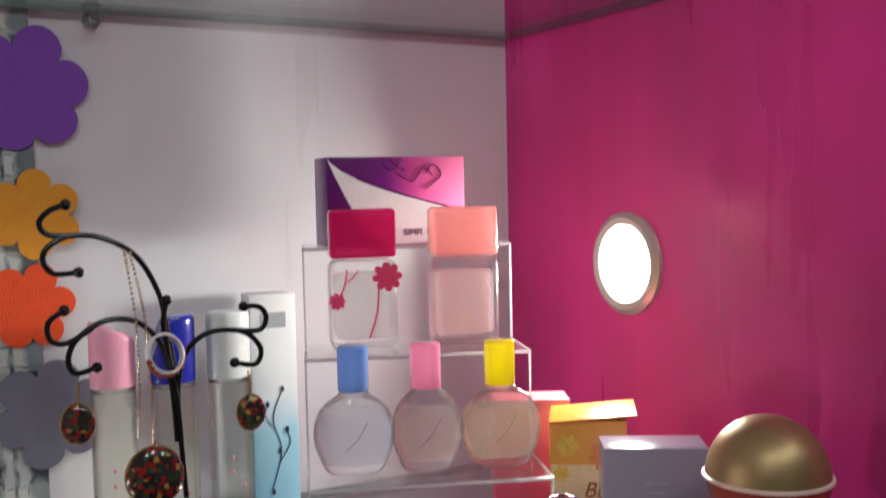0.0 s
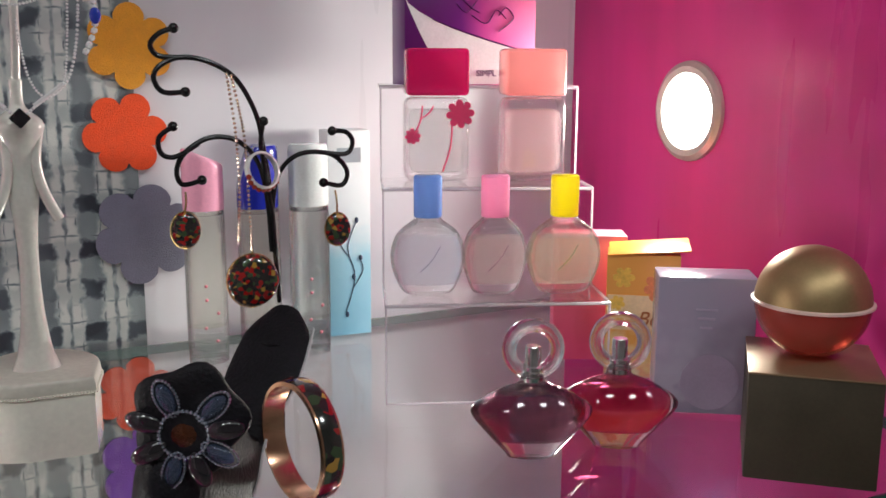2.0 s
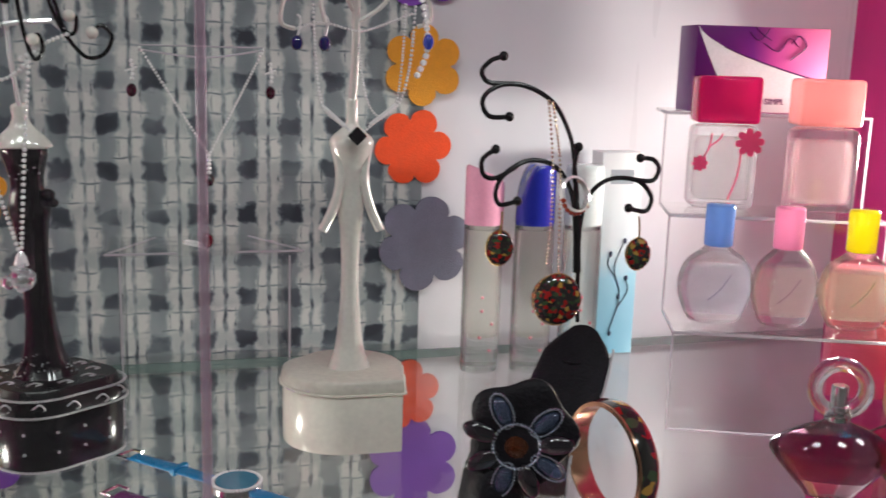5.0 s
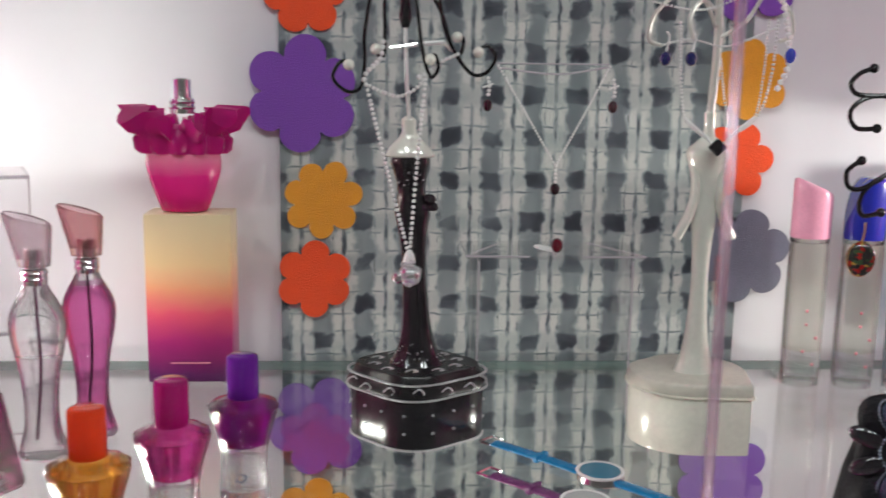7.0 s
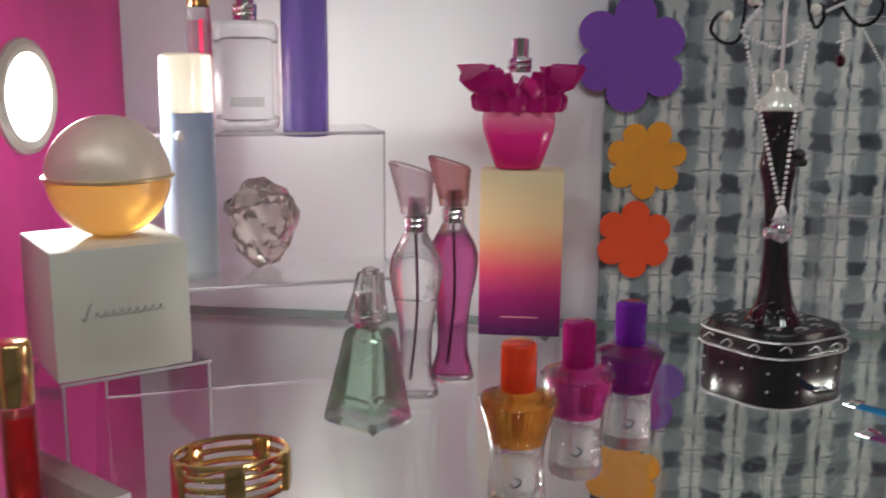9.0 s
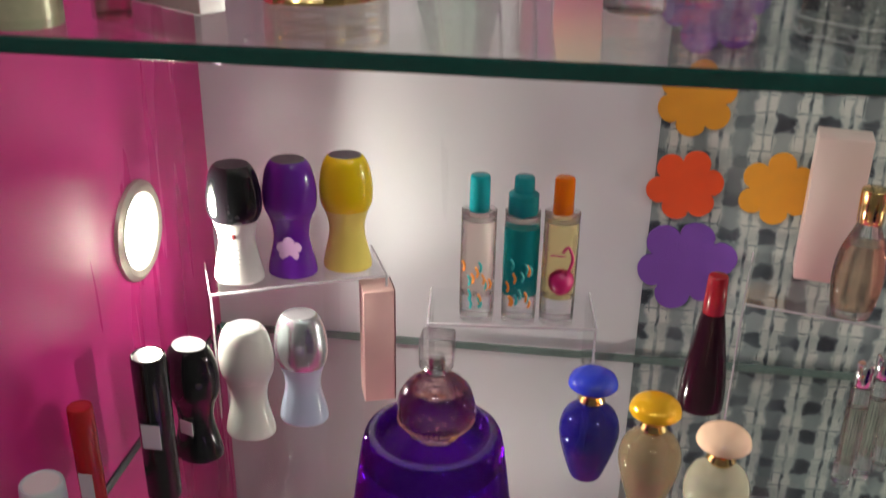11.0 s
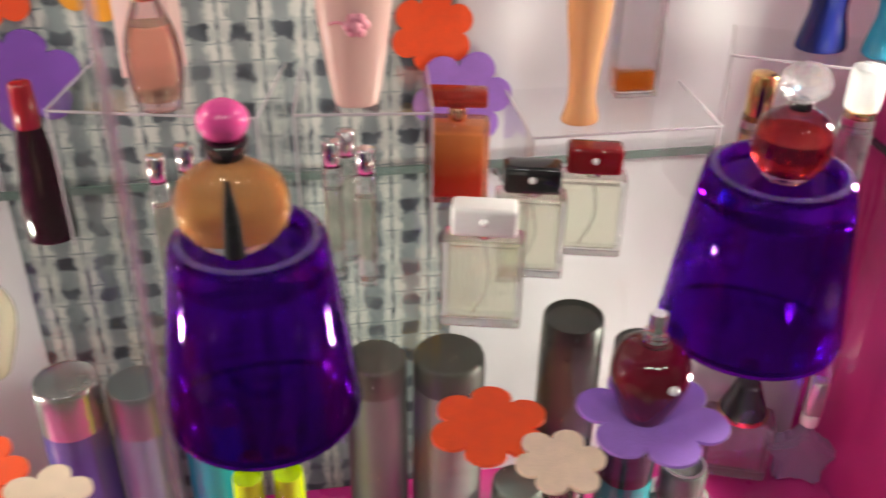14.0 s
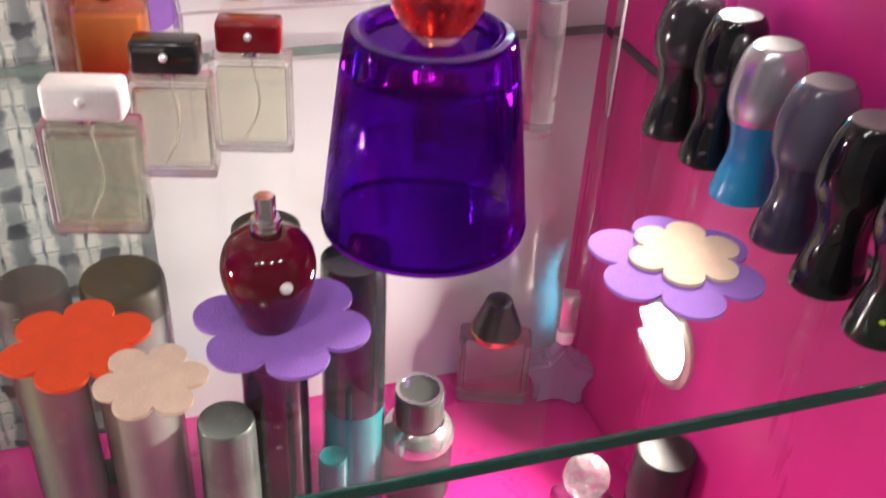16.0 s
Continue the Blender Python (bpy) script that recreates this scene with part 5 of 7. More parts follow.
# ---- upper shelf, left of the cloth ----
rb = thing("perfume_carton", "sunset-coloured perfume carton fading from cream to plum", "box", (-0.2560, -0.044, 0), 1)
part("body", box(0.0645, 0.038, 0.1310, (0, 0, 0), 0.0008), ramped("sunset_card", ((0.0, (0.035, 0.010, 0.035)), (0.10, (0.10, 0.012, 0.10)), (0.30, (0.38, 0.018, 0.16)), (0.46, (0.75, 0.09, 0.16)), (0.60, (0.86, 0.36, 0.20)), (0.74, (0.88, 0.62, 0.33)), (1.0, (0.82, 0.68, 0.42))), -0.004, 0.131, 0.3, 2, 0.06), rb)
part("printed_line", box(0.030, 0.0004, 0.0008, (0, -0.0192, 0.015)), plain("rose_print", (0.75, 0.30, 0.35), 0.4), rb, smooth=False)

mb = round_bottle("perfume_bottle", "magenta urn-shaped perfume bottle with a ruffled ribbon collar", (-0.2600, -0.046, 0.1318), [(0.016, 0), (0.0185, 0.003), (0.026, 0.024), (0.0285, 0.038), (0.024, 0.052), (0.012, 0.060), (0.009, 0.066)], None, squash=0.62,
                  glass=ramped("magenta_fade", ((0.0, (0.62, 0.005, 0.15)), (0.5, (0.74, 0.02, 0.24)), (0.85, (0.80, 0.30, 0.40)), (1.0, (0.80, 0.48, 0.52))), 0.0, 0.060, 0.1, 2, 0.1))
RUF = clear("ruffle_ribbon", (0.70, 0.01, 0.30), 0.2, 1.3, 0.3, milk=0.75, body=(0.60, 0.008, 0.26))
bm = bmesh.new()
n = 120
rings = []
for z0, base, amp in ((0.052, 0.014, 0.0), (0.060, 0.028, 0.004), (0.066, 0.037, 0.007), (0.074, 0.041, 0.010)):
    rings.append([bm.verts.new(((base + amp * math.sin(9 * a + z0 * 90)) * math.cos(a), (base + amp * math.sin(9 * a + z0 * 90)) * 0.6 * math.sin(a), z0 + amp * 0.6 * math.sin(13 * a + 1) - 0.009 * (0.5 + 0.5 * math.cos(2 * a + 3.14)) * (base / 0.041))) for a in np.linspace(0, 2 * math.pi, n, False)])
rings.append([bm.verts.new((v.co.x * 0.55, v.co.y * 0.55, v.co.z + 0.001)) for v in rings[-1]])
for a, b in zip(rings, rings[1:]):
    for k in range(n):
        bm.faces.new((a[k], a[(k + 1) % n], b[(k + 1) % n], b[k]))
part("ruffle", bm, RUF, mb, "ruffled magenta ribbon collar")
bm = lathe([(0.016, 0.066), (0.028, 0.063), (0.034, 0.055), (0.033, 0.047), (0.030, 0.044)], 120, 0.62, wave=0.11, lobes=12, close=False)
part("ruffle", bm, RUF, mb)
atomiser(mb, 0.074, 0.0078, 0.026)

for x, y, c, capc, lab, fill in ((-0.317, -0.213, (0.97, 0.90, 0.93), (0.80, 0.62, 0.70), "slim waisted clear perfume bottle with a slanted pink cap", 0.6), (-0.297, -0.176, (0.66, 0.16, 0.42), (0.75, 0.22, 0.24), "slim waisted plum perfume bottle with a slanted red cap", 0.93)):
    b = round_bottle("perfume_bottle", lab, (x, y, 0), [(0.0125, 0), (0.0150, 0.003), (0.0140, 0.009), (0.0105, 0.024), (0.0115, 0.050), (0.0165, 0.078), (0.0160, 0.092), (0.0090, 0.106), (0.0070, 0.110)], liquid("perfume_tint", c), fill, 0.75, group="slim waisted bottles")
    atomiser(b, 0.110, 0.0062, 0.022)
    bm = lathe([(0.0095, 0.121), (0.0100, 0.124), (0.0145, 0.147), (0.0130, 0.1485), (0.0085, 0.126)], 32, 0.7)
    for v in bm.verts:
        if v.co.z > 0.135:
            v.co.z -= (v.co.x + 0.0145) * 0.28 - 0.006
            v.co.x -= 0.003
    part("cap", bm, clear("cap_crystal", tuple(0.78 + 0.22 * v for v in capc), 0.7, 1.45, milk=0.10, body=capc), b, "slanted translucent cap")
    part("dip_tube", tube([(0, 0, 0.108), (0.001, 0, 0.06), (-0.003, 0, 0.012)], 0.0009, 6, 5), plain("dip_tube", (0.10, 0.01, 0.06), 0.4), b)

for x, y, c, capc, lab in ((-0.246, -0.358, (1.0, 0.50, 0.10), (0.72, 0.075, 0.012), "small flared perfume bottle with orange scent and orange cap"), (-0.216, -0.316, (0.85, 0.12, 0.48), (0.48, 0.006, 0.22), "small flared perfume bottle with pink scent and magenta cap"),
                           (-0.186, -0.272, (0.42, 0.03, 0.40), (0.22, 0.015, 0.42), "small flared perfume bottle with plum scent and purple cap")):
    b = thing("perfume_bottle", lab, "perfume bottle", (x, y, 0), group="small flared bottles")
    out = smooth_profile([(0.0125, 0), (0.0142, 0.002), (0.0130, 0.022), (0.0145, 0.036), (0.0190, 0.052), (0.0185, 0.0555), (0.0100, 0.0590), (0.0085, 0.0605)], 4)
    part("bottle", lathe(out, 60, wave=0.025, lobes=12), GLASS, b)
    part("liquid", lathe(shrink(out, 0.0022, 0.030, 0.0535), 60, wave=0.025, lobes=12), clear("perfume_tint", tuple(v ** 0.6 for v in c), 0.6, 0.95, milk=0.04, body=c, wob=0.5), b, "tinted perfume in the flared top")
    part("inner_base", lathe(smooth_profile([(0.0008, 0.005), (0.0085, 0.007), (0.0088, 0.024), (0.0008, 0.029)], 4), 24), clear("white_core", (0.96, 0.96, 0.97), 0.3, 1.3, milk=0.18), b)
    cap(b, 0.0090, 0.0088, 0.0592, 0.0835, clear("cap_lucite", tuple(0.25 + 0.75 * v for v in capc), 0.25, 1.45, milk=0.60, body=capc), "translucent coloured cap")
    part("printed_mark", tube([(-0.003, -0.0140, 0.016), (0.0, -0.0142, 0.014), (0.003, -0.0140, 0.017), (0.0, -0.0142, 0.019)], 0.0005, 6, 5), INK, b)

gp = thing("perfume_bottle", "pale green pyramid perfume bottle of faceted glass", "perfume bottle", (-0.3400, -0.2600, 0), -33)


def frustum(w0, d0, w1, d1, z0, z1, shift=0.0):
    bm = bmesh.new()
    a = [bm.verts.new((sx * w0 / 2, sy * d0 / 2, z0)) for sx, sy in ((-1, -1), (1, -1), (1, 1), (-1, 1))]
    b = [bm.verts.new((sx * w1 / 2 + shift, sy * d1 / 2, z1)) for sx, sy in ((-1, -1), (1, -1), (1, 1), (-1, 1))]
    for k in range(4):
        bm.faces.new((a[k], a[(k + 1) % 4], b[(k + 1) % 4], b[k]))
    bm.faces.new(a[::-1]), bm.faces.new(b)
    return bm


fb = frustum(0.046, 0.038, 0.026, 0.022, 0.0, 0.060, 0.003)
bmesh.ops.bevel(fb, geom=fb.edges[:], offset=0.0035, segments=1, affect="EDGES")
part("bottle", fb, clear("pale_green_glass", (0.93, 0.99, 0.96), 0.85, wob=0.12), gp, smooth=False)
part("liquid", frustum(0.034, 0.026, 0.019, 0.014, 0.011, 0.053, 0.003), liquid("green_tint", (0.76, 0.95, 0.80)), gp, "pale green perfume", smooth=False)
atomiser(gp, 0.060, 0.0062, 0.022)
fb = frustum(0.026, 0.018, 0.014, 0.012, 0.062, 0.096, 0.004)
bmesh.ops.bevel(fb, geom=fb.edges[:], offset=0.003, segments=2, affect="EDGES")
part("cap", fb, GLASS, gp, "clear glass overcap")

br2 = thing("bracelet", "gold openwork cuff bracelet lying on the shelf", "bracelet", (-0.391, -0.362, 0), 25)
for z in (0.002, 0.008, 0.014, 0.020):
    part("rung", tube([(0.0285 * math.cos(v), 0.020 * math.sin(v), z) for v in np.linspace(0, 2 * math.pi, 25)], 0.0016, 8, 2), GOLD, br2)
for a in (-0.35, 0.9, 2.2, 3.5, 4.7):
    bm = box(0.004, 0.010, 0.021, (0, 0, 0.0002), 0.0012)
    bmesh.ops.transform(bm, matrix=Matrix.Translation((0.0288 * math.cos(a), 0.0203 * math.sin(a), 0)) @ Matrix.Rotation(a, 4, "Z"), verts=bm.verts)
    part("plate", bm, GOLD, br2, "polished gold plate")

gt = round_bottle("roller_perfume", "slim red glass roller perfume with a gold cap", (-0.474, -0.412, 0), [(0.0072, 0), (0.0078, 0.002), (0.0078, 0.056), (0.006, 0.060)], liquid("red_tint", (0.86, 0.16, 0.10)), 0.92, gap=0.0012, glass=clear("rose_glass", (0.97, 0.82, 0.80), 0.5))
cap(gt, 0.0080, 0.0080, 0.0605, 0.0905, GOLD, "shiny gold cap")
ae = thing("spray_can", "pale olive body-spray can with a clear domed cap", "spray can", (-0.5100, -0.4230, 0))
part("can", lathe(smooth_profile([(0.0155, 0), (0.0165, 0.002), (0.0165, 0.080), (0.0150, 0.086), (0.0145, 0.088)], 4), 36), plain("olive_lacquer", (0.47, 0.44, 0.30), 0.3, 0.2, vary=0.12, scale=30), ae)
part("nozzle", lathe(smooth_profile([(0.013, 0.088), (0.0125, 0.094), (0.009, 0.104), (0.003, 0.108)], 4), 28), plain("sand_plastic", (0.68, 0.50, 0.30), 0.35), ae)
part("cap", lathe(smooth_profile([(0.0158, 0.087), (0.0158, 0.106), (0.0150, 0.112), (0.0010, 0.113)], 4), 32), clear("clear_cap", (0.96, 0.94, 0.92), 0.2, 1.3), ae, "clear plastic cap")
for o in ae.children:
    for v in o.data.vertices:
        v.co.z *= 1.08
sb = thing("roller_carton", "long slim printed carton with a silver end lying on the shelf", "box", (-0.468, -0.383, 0), -32)
part("body", box(0.086, 0.014, 0.014, (0, 0, 0.0002), 0.0006), ramped("rose_print_card", ((0.0, (0.16, 0.08, 0.08)), (0.5, (0.26, 0.15, 0.14)), (1.0, (0.40, 0.32, 0.30))), -0.043, 0.043, 0.4, 0, 0.8), sb)
part("end_flap", box(0.0006, 0.0136, 0.0136, (0.0434, 0, 0.0004)), SILVER, sb, "silver end flap", smooth=False)

WB = (-0.4742, -0.3172, 0.0)
ab = thing("acrylic_block", "clear hollow acrylic riser block under the white box", "display stand", WB, 40)
part("top_plate", box(0.080, 0.070, 0.003, (0.006, 0, 0.0505), 0.0005), ACRYL, ab, smooth=False)
for s in (-1, 1):
    part("leg_plate", box(0.003, 0.070, 0.0505, (0.006 + s * 0.0385, 0, 0)), ACRYL, ab, smooth=False)
    part("bright_edge", box(0.0014, 0.0014, 0.052, (0.006 + s * 0.0385, -0.035, 0), 0.0004), ACRYL_EDGE, ab)
part("bright_edge", box(0.080, 0.0014, 0.0018, (0.006, -0.035, 0.0515), 0.0005), ACRYL_EDGE, ab)
wb = thing("gift_box", "white square gift box with grey script lettering", "box", (WB[0], WB[1], 0.0538), 40.5)
part("body", box(0.0705, 0.070, 0.0675, (0, 0, 0), 0.0009), plain("white_card", (0.62, 0.62, 0.56), 0.45, vary=0.04), wb)
SCRIPT = plain("grey_print", (0.36, 0.36, 0.33), 0.4)
part("printed_script", tube([(-0.0165, -0.0352, 0.040), (-0.0185, -0.0352, 0.036), (-0.0200, -0.0352, 0.031), (-0.0215, -0.0352, 0.0325)], 0.0005, 6, 5), SCRIPT, wb)
for k in range(9):
    a = -0.0150 + 0.0041 * k
    part("printed_script", tube([(a, -0.0352, 0.0318), (a + 0.0014, -0.0352, 0.0352), (a + 0.0022, -0.0352, 0.0318), (a + 0.0038, -0.0352, 0.0328)], 0.00024, 6, 3), SCRIPT, wb)
sphere_flacon((WB[0] + 0.003, WB[1] + 0.006, 0.1215), "ball-shaped perfume bottle with a pearly lid and amber bowl", plain("pearl_gold", (0.80, 0.66, 0.54), 0.40, 0.2),
              clear("amber_frost", (1.0, 0.72, 0.30), 0.25, 1.4, 0.25, milk=0.72, body=(0.96, 0.70, 0.36)), plain("pale_gold_rim", (0.72, 0.55, 0.32), 0.3, 0.5))

LS, LT = (-0.514, -0.243, 0.0), 22.6
acrylic_stand(LS, LT, 0.200, (0.070, 0.164), 0.068, "clear acrylic two-step stand in the corner of the upper shelf")


def left_spot(k, along, back):
    return on_stand(LS, LT, along, k * 0.068 + back, 0.070 + 0.094 * k + 0.0002)


bs = thing("spray_can", "pale blue body-spray can with a frosted cap", "spray can", left_spot(0, 0.060, 0.062))
part("can", lathe(smooth_profile([(0.0165, 0), (0.0178, 0.003), (0.0178, 0.100), (0.0165, 0.107), (0.0160, 0.109)], 4), 36), ramped("blue_can", ((0.0, (0.64, 0.70, 0.72)), (0.5, (0.46, 0.57, 0.72)), (1.0, (0.36, 0.46, 0.66))), 0, 0.109, 0.3, 2, 0.2), bs)
part("cap", lathe(smooth_profile([(0.0174, 0.1095), (0.0177, 0.112), (0.0174, 0.142), (0.0150, 0.148), (0.0008, 0.149)], 4), 32), clear("frosted_cap", (0.9, 0.88, 0.84), 0.2, 1.4, 0.3, milk=0.5, body=(0.70, 0.66, 0.60)), bs, "frosted cap")
part("badge", ball(0.0040, (0.001, -0.0162, 0.094), 6), SILVER, bs)
cb = thing("perfume_bottle", "faceted crystal nugget perfume bottle lying on its side", "perfume bottle", left_spot(0, 0.108, 0.056), 20)
bm = bmesh.new()
bmesh.ops.create_icosphere(bm, subdivisions=3, radius=0.031)
rnd = random.Random(4)
for v in bm.verts:
    v.co *= rnd.uniform(0.97, 1.02)
for k in range(26):
    n = Vector((rnd.gauss(0, 1), rnd.gauss(0, 1), rnd.gauss(0, 1))).normalized()
    d = rnd.uniform(0.0215, 0.0265)
    for v in bm.verts:
        if v.co.dot(n) > d:
            v.co -= n * (v.co.dot(n) - d)
for v in bm.verts:
    v.co *= rnd.uniform(0.90, 1.10)
bmesh.ops.scale(bm, verts=bm.verts, vec=(0.95, 0.62, 1.08))
bmesh.ops.translate(bm, verts=bm.verts, vec=(0, 0, -min(v.co.z for v in bm.verts)))
part("bottle", bm, clear("cut_crystal", (0.99, 0.95, 0.92), 0.9, 1.6, milk=0.06), cb, "cut-crystal body", smooth=False)
part("collar", lathe([(0.007, 0.048), (0.0075, 0.056), (0.005, 0.058)], 20, at=(-0.010, 0, -0.004)), SILVER, cb)
sq = block_bottle("perfume_bottle", "clear square-shouldered perfume bottle with a chrome spray", left_spot(1, 0.104, 0.026), (0.046, 0.024, 0.078), liquid("clear_tint", (0.95, 0.94, 0.95)), 0.85, LT - 6, r=0.007)
atomiser(sq, 0.078, 0.0075, 0.026)
part("printed_bar", box(0.024, 0.0004, 0.007, (0, -0.0113, 0.017)), clear("frost_print", (0.95, 0.95, 0.95), 0.0, 1.1, milk=0.15, body=(0.8, 0.78, 0.8)), sq, smooth=False)
vb = round_bottle("scent_spray", "tall violet scent spray bottle", left_spot(1, 0.146, 0.026), [(0.0160, 0), (0.0170, 0.002), (0.0170, 0.095), (0.014, 0.100)], None, glass=clear("violet_glass", (0.45, 0.36, 0.75), 0.3, 1.4, milk=0.50, body=(0.32, 0.25, 0.56)))
cap(vb, 0.0168, 0.0165, 0.1005, 0.140, clear("violet_cap", (0.6, 0.5, 0.8), 0.3, 1.4, milk=0.5, body=(0.30, 0.22, 0.52)), "violet cap")
rbt = round_bottle("scent_spray", "slim clear scent bottle with a crimson stripe", left_spot(1, 0.072, 0.030), [(0.0080, 0), (0.0085, 0.002), (0.0085, 0.080), (0.007, 0.086)], liquid("rose_tint", (0.90, 0.55, 0.62)), 0.9)
part("stripe", box(0.003, 0.0008, 0.074, (0.004, -0.0078, 0.004)), plain("crimson_print", (0.50, 0.02, 0.08), 0.3), rbt, smooth=False)
cap(rbt, 0.0078, 0.0076, 0.0865, 0.115, GOLD, "gold cap")

# ---- lower shelf ----
LOW = -0.390


def plate_riser(place, turn, length, depth, height, label):
    st = thing("acrylic_riser", label, "display stand", place, turn, group="clear acrylic risers")
    part("top_plate", box(length, depth, 0.003, (0, 0, height - 0.003), 0.0005), ACRYL, st, smooth=False)
    for s in (-1, 1):
        part("leg_plate", box(0.003, depth, height - 0.003, (s * (length / 2 - 0.0015), 0, 0)), ACRYL, st, smooth=False)
        part("bright_edge", box(0.0018, 0.0014, height - 0.002, (s * (length / 2 - 0.001), -depth / 2, 0), 0.0004), ACRYL_EDGE, st)
        part("bright_edge", box(0.0014, depth, 0.0018, (s * (length / 2 - 0.0005), 0, height - 0.0016), 0.0004), ACRYL_EDGE, st)
    part("bright_edge", box(length, 0.0014, 0.0020, (0, -depth / 2, height - 0.0020), 0.0005), ACRYL_EDGE, st, "bright polished edge")
    return st


def roll_on(place, label, cap_mat, body_mat, tag=None, turn=0.0, size=1.0):
    r = thing("roll_on_deodorant", label, "deodorant", place, turn, group="roll-on deodorants")
    k = size
    part("body", lathe(smooth_profile([(0.0185 * k, 0), (0.0205 * k, 0.002), (0.0190 * k, 0.012), (0.0150 * k, 0.030), (0.0155 * k, 0.042), (0.0185 * k, 0.0525)], 5), 36, 0.82), body_mat, r, "waisted glossy body")
    part("cap", lathe(smooth_profile([(0.0190 * k, 0.0530), (0.0215 * k, 0.060), (0.0220 * k, 0.074), (0.0190 * k, 0.090), (0.0150 * k, 0.0975), (0.0125 * k, 0.0985)], 5), 36, 0.82), cap_mat, r, "domed glossy cap")
    part("cap_top", lathe([(0.0138 * k, 0.0982), (0.0130 * k, 0.0990), (0.0005, 0.0986)], 32, 0.82), plain("cap_top_plastic", (0.12, 0.105, 0.12), 0.6), r, "flat matt cap top")
    if tag == "flower":
        bm = outline(petals(0.0105, 5, 0.30, 60, 0.3, 0.04, 2), 0.0006)
        for v in bm.verts:
            v.co.y -= 0.0130 + 0.5 * (0.0100 - abs(v.co.x)) * 0.1
            v.co.z += 0.026
        part("printed_flower", bm, plain("mauve_print", (0.62, 0.38, 0.66), 0.4), r, "pale mauve flower print", smooth=False)
    elif tag == "bars":
        part("printed_heart", ball(0.0022, (0.001, -0.0132, 0.042), 6), plain("red_print", (0.35, 0.02, 0.03), 0.4), r)
        for j in range(4):
            part("printed_bar", box(0.010 - 0.002 * (j % 2), 0.0006, 0.0012, (0.001, -0.0140, 0.030 - 0.004 * j)), plain("grey_print", (0.35, 0.35, 0.36), 0.5), r, smooth=False)
    elif tag == "label":
        part("label", box(0.012, 0.0008, 0.012, (0.002, -0.0138, 0.026)), plain("paper_label", (0.60, 0.62, 0.62), 0.5), r, "small white price label", smooth=False)
    return r


def gloss(name, c, rough=0.14, vary=0.06, metal=0.0):
    return plain(name, c, rough, metal, vary, coat=0.15)


K_BLACK, K_WHITE = gloss("black_plastic", (0.008, 0.008, 0.010), 0.07), gloss("milk_plastic", (0.74, 0.72, 0.70))
K_PURPLE, K_YELLOW = gloss("purple_plastic", (0.13, 0.012, 0.33)), gloss("yellow_plastic", (0.82, 0.58, 0.01))
RL, RLT = (-0.489, -0.108, LOW), 24
plate_riser(RL, RLT, 0.145, 0.060, 0.117, "clear acrylic riser carrying three roll-ons")
for a, cm, bm_, tag, lab in ((-0.046, K_BLACK, K_WHITE, "bars", "roll-on deodorant with a black cap and white printed body"), (-0.002, K_PURPLE, K_PURPLE, "flower", "glossy purple roll-on deodorant with a mauve flower"),
                             (0.044, K_YELLOW, gloss("pale_yellow", (0.84, 0.68, 0.16)), None, "bright yellow roll-on deodorant with a paler body")):
    roll_on(on_stand(RL, RLT, a, -0.006, 0.1173), lab, cm, bm_, tag, 4)
roll_on((-0.512, -0.178, LOW), "pearl white roll-on deodorant on the glass shelf", gloss("pearl_cap", (0.66, 0.66, 0.62), 0.25), gloss("pearl_body", (0.66, 0.66, 0.62), 0.25))
roll_on((-0.474, -0.152, LOW), "silver-capped roll-on deodorant with a pale blue body", gloss("silver_cap", (0.58, 0.60, 0.64), 0.22, metal=0.8), gloss("sky_body", (0.50, 0.56, 0.72), 0.2))
roll_on((-0.544, -0.212, LOW), "black roll-on deodorant with a small white label", K_BLACK, K_BLACK, "label", -20)

for x, y, h, r, m, capm, lab in ((-0.553, -0.262, 0.118, 0.0125, K_BLACK, SILVER, "black spray tube with a silver disc top"), (-0.575, -0.322, 0.112, 0.0085, gloss("red_tube", (0.42, 0.012, 0.015)), gloss("red_tube_cap", (0.50, 0.02, 0.02)), "slim red lipstick tube"),
                                 (-0.572, -0.382, 0.098, 0.0135, gloss("pale_tube", (0.58, 0.64, 0.66), 0.3), K_WHITE, "pale grey printed cream tube")):
    t = thing("cosmetic_tube", lab + " on the shelf", "cosmetic tube", (x, y, LOW))
    part("body", lathe(smooth_profile([(r * 0.9, 0), (r, 0.002), (r, h * 0.55), (r, h * 0.58)], 3), 28), m, t)
    part("cap", lathe(smooth_profile([(r * 0.97, h * 0.585), (r * 1.0, h * 0.60), (r * 1.0, h * 0.97), (r * 0.85, h)], 4), 28), m, t)
    part("cap_top", lathe([(r * 0.82, h - 0.0004), (r * 0.78, h + 0.0006), (0.0005, h + 0.0006)], 24), capm, t)
    part("label", box(r * 1.1, 0.0008, 0.020, (0.001, -r - 0.0001, h * 0.40)), plain("paper_label", (0.60, 0.62, 0.66), 0.5), t, smooth=False)

ct = thing("perfume_carton", "blush pink and wine-red perfume carton behind the tumbler", "box", (-0.420, -0.106, LOW), 20)
part("body", box(0.026, 0.026, 0.106, (0, 0, 0), 0.0007), plain("blush_card", (0.72, 0.45, 0.42), 0.35), ct)
part("red_panel", box(0.0008, 0.0262, 0.1062, (0.0134, 0, 0)), plain("wine_card", (0.16, 0.015, 0.03), 0.3), ct, "wine-red side panel", smooth=False)

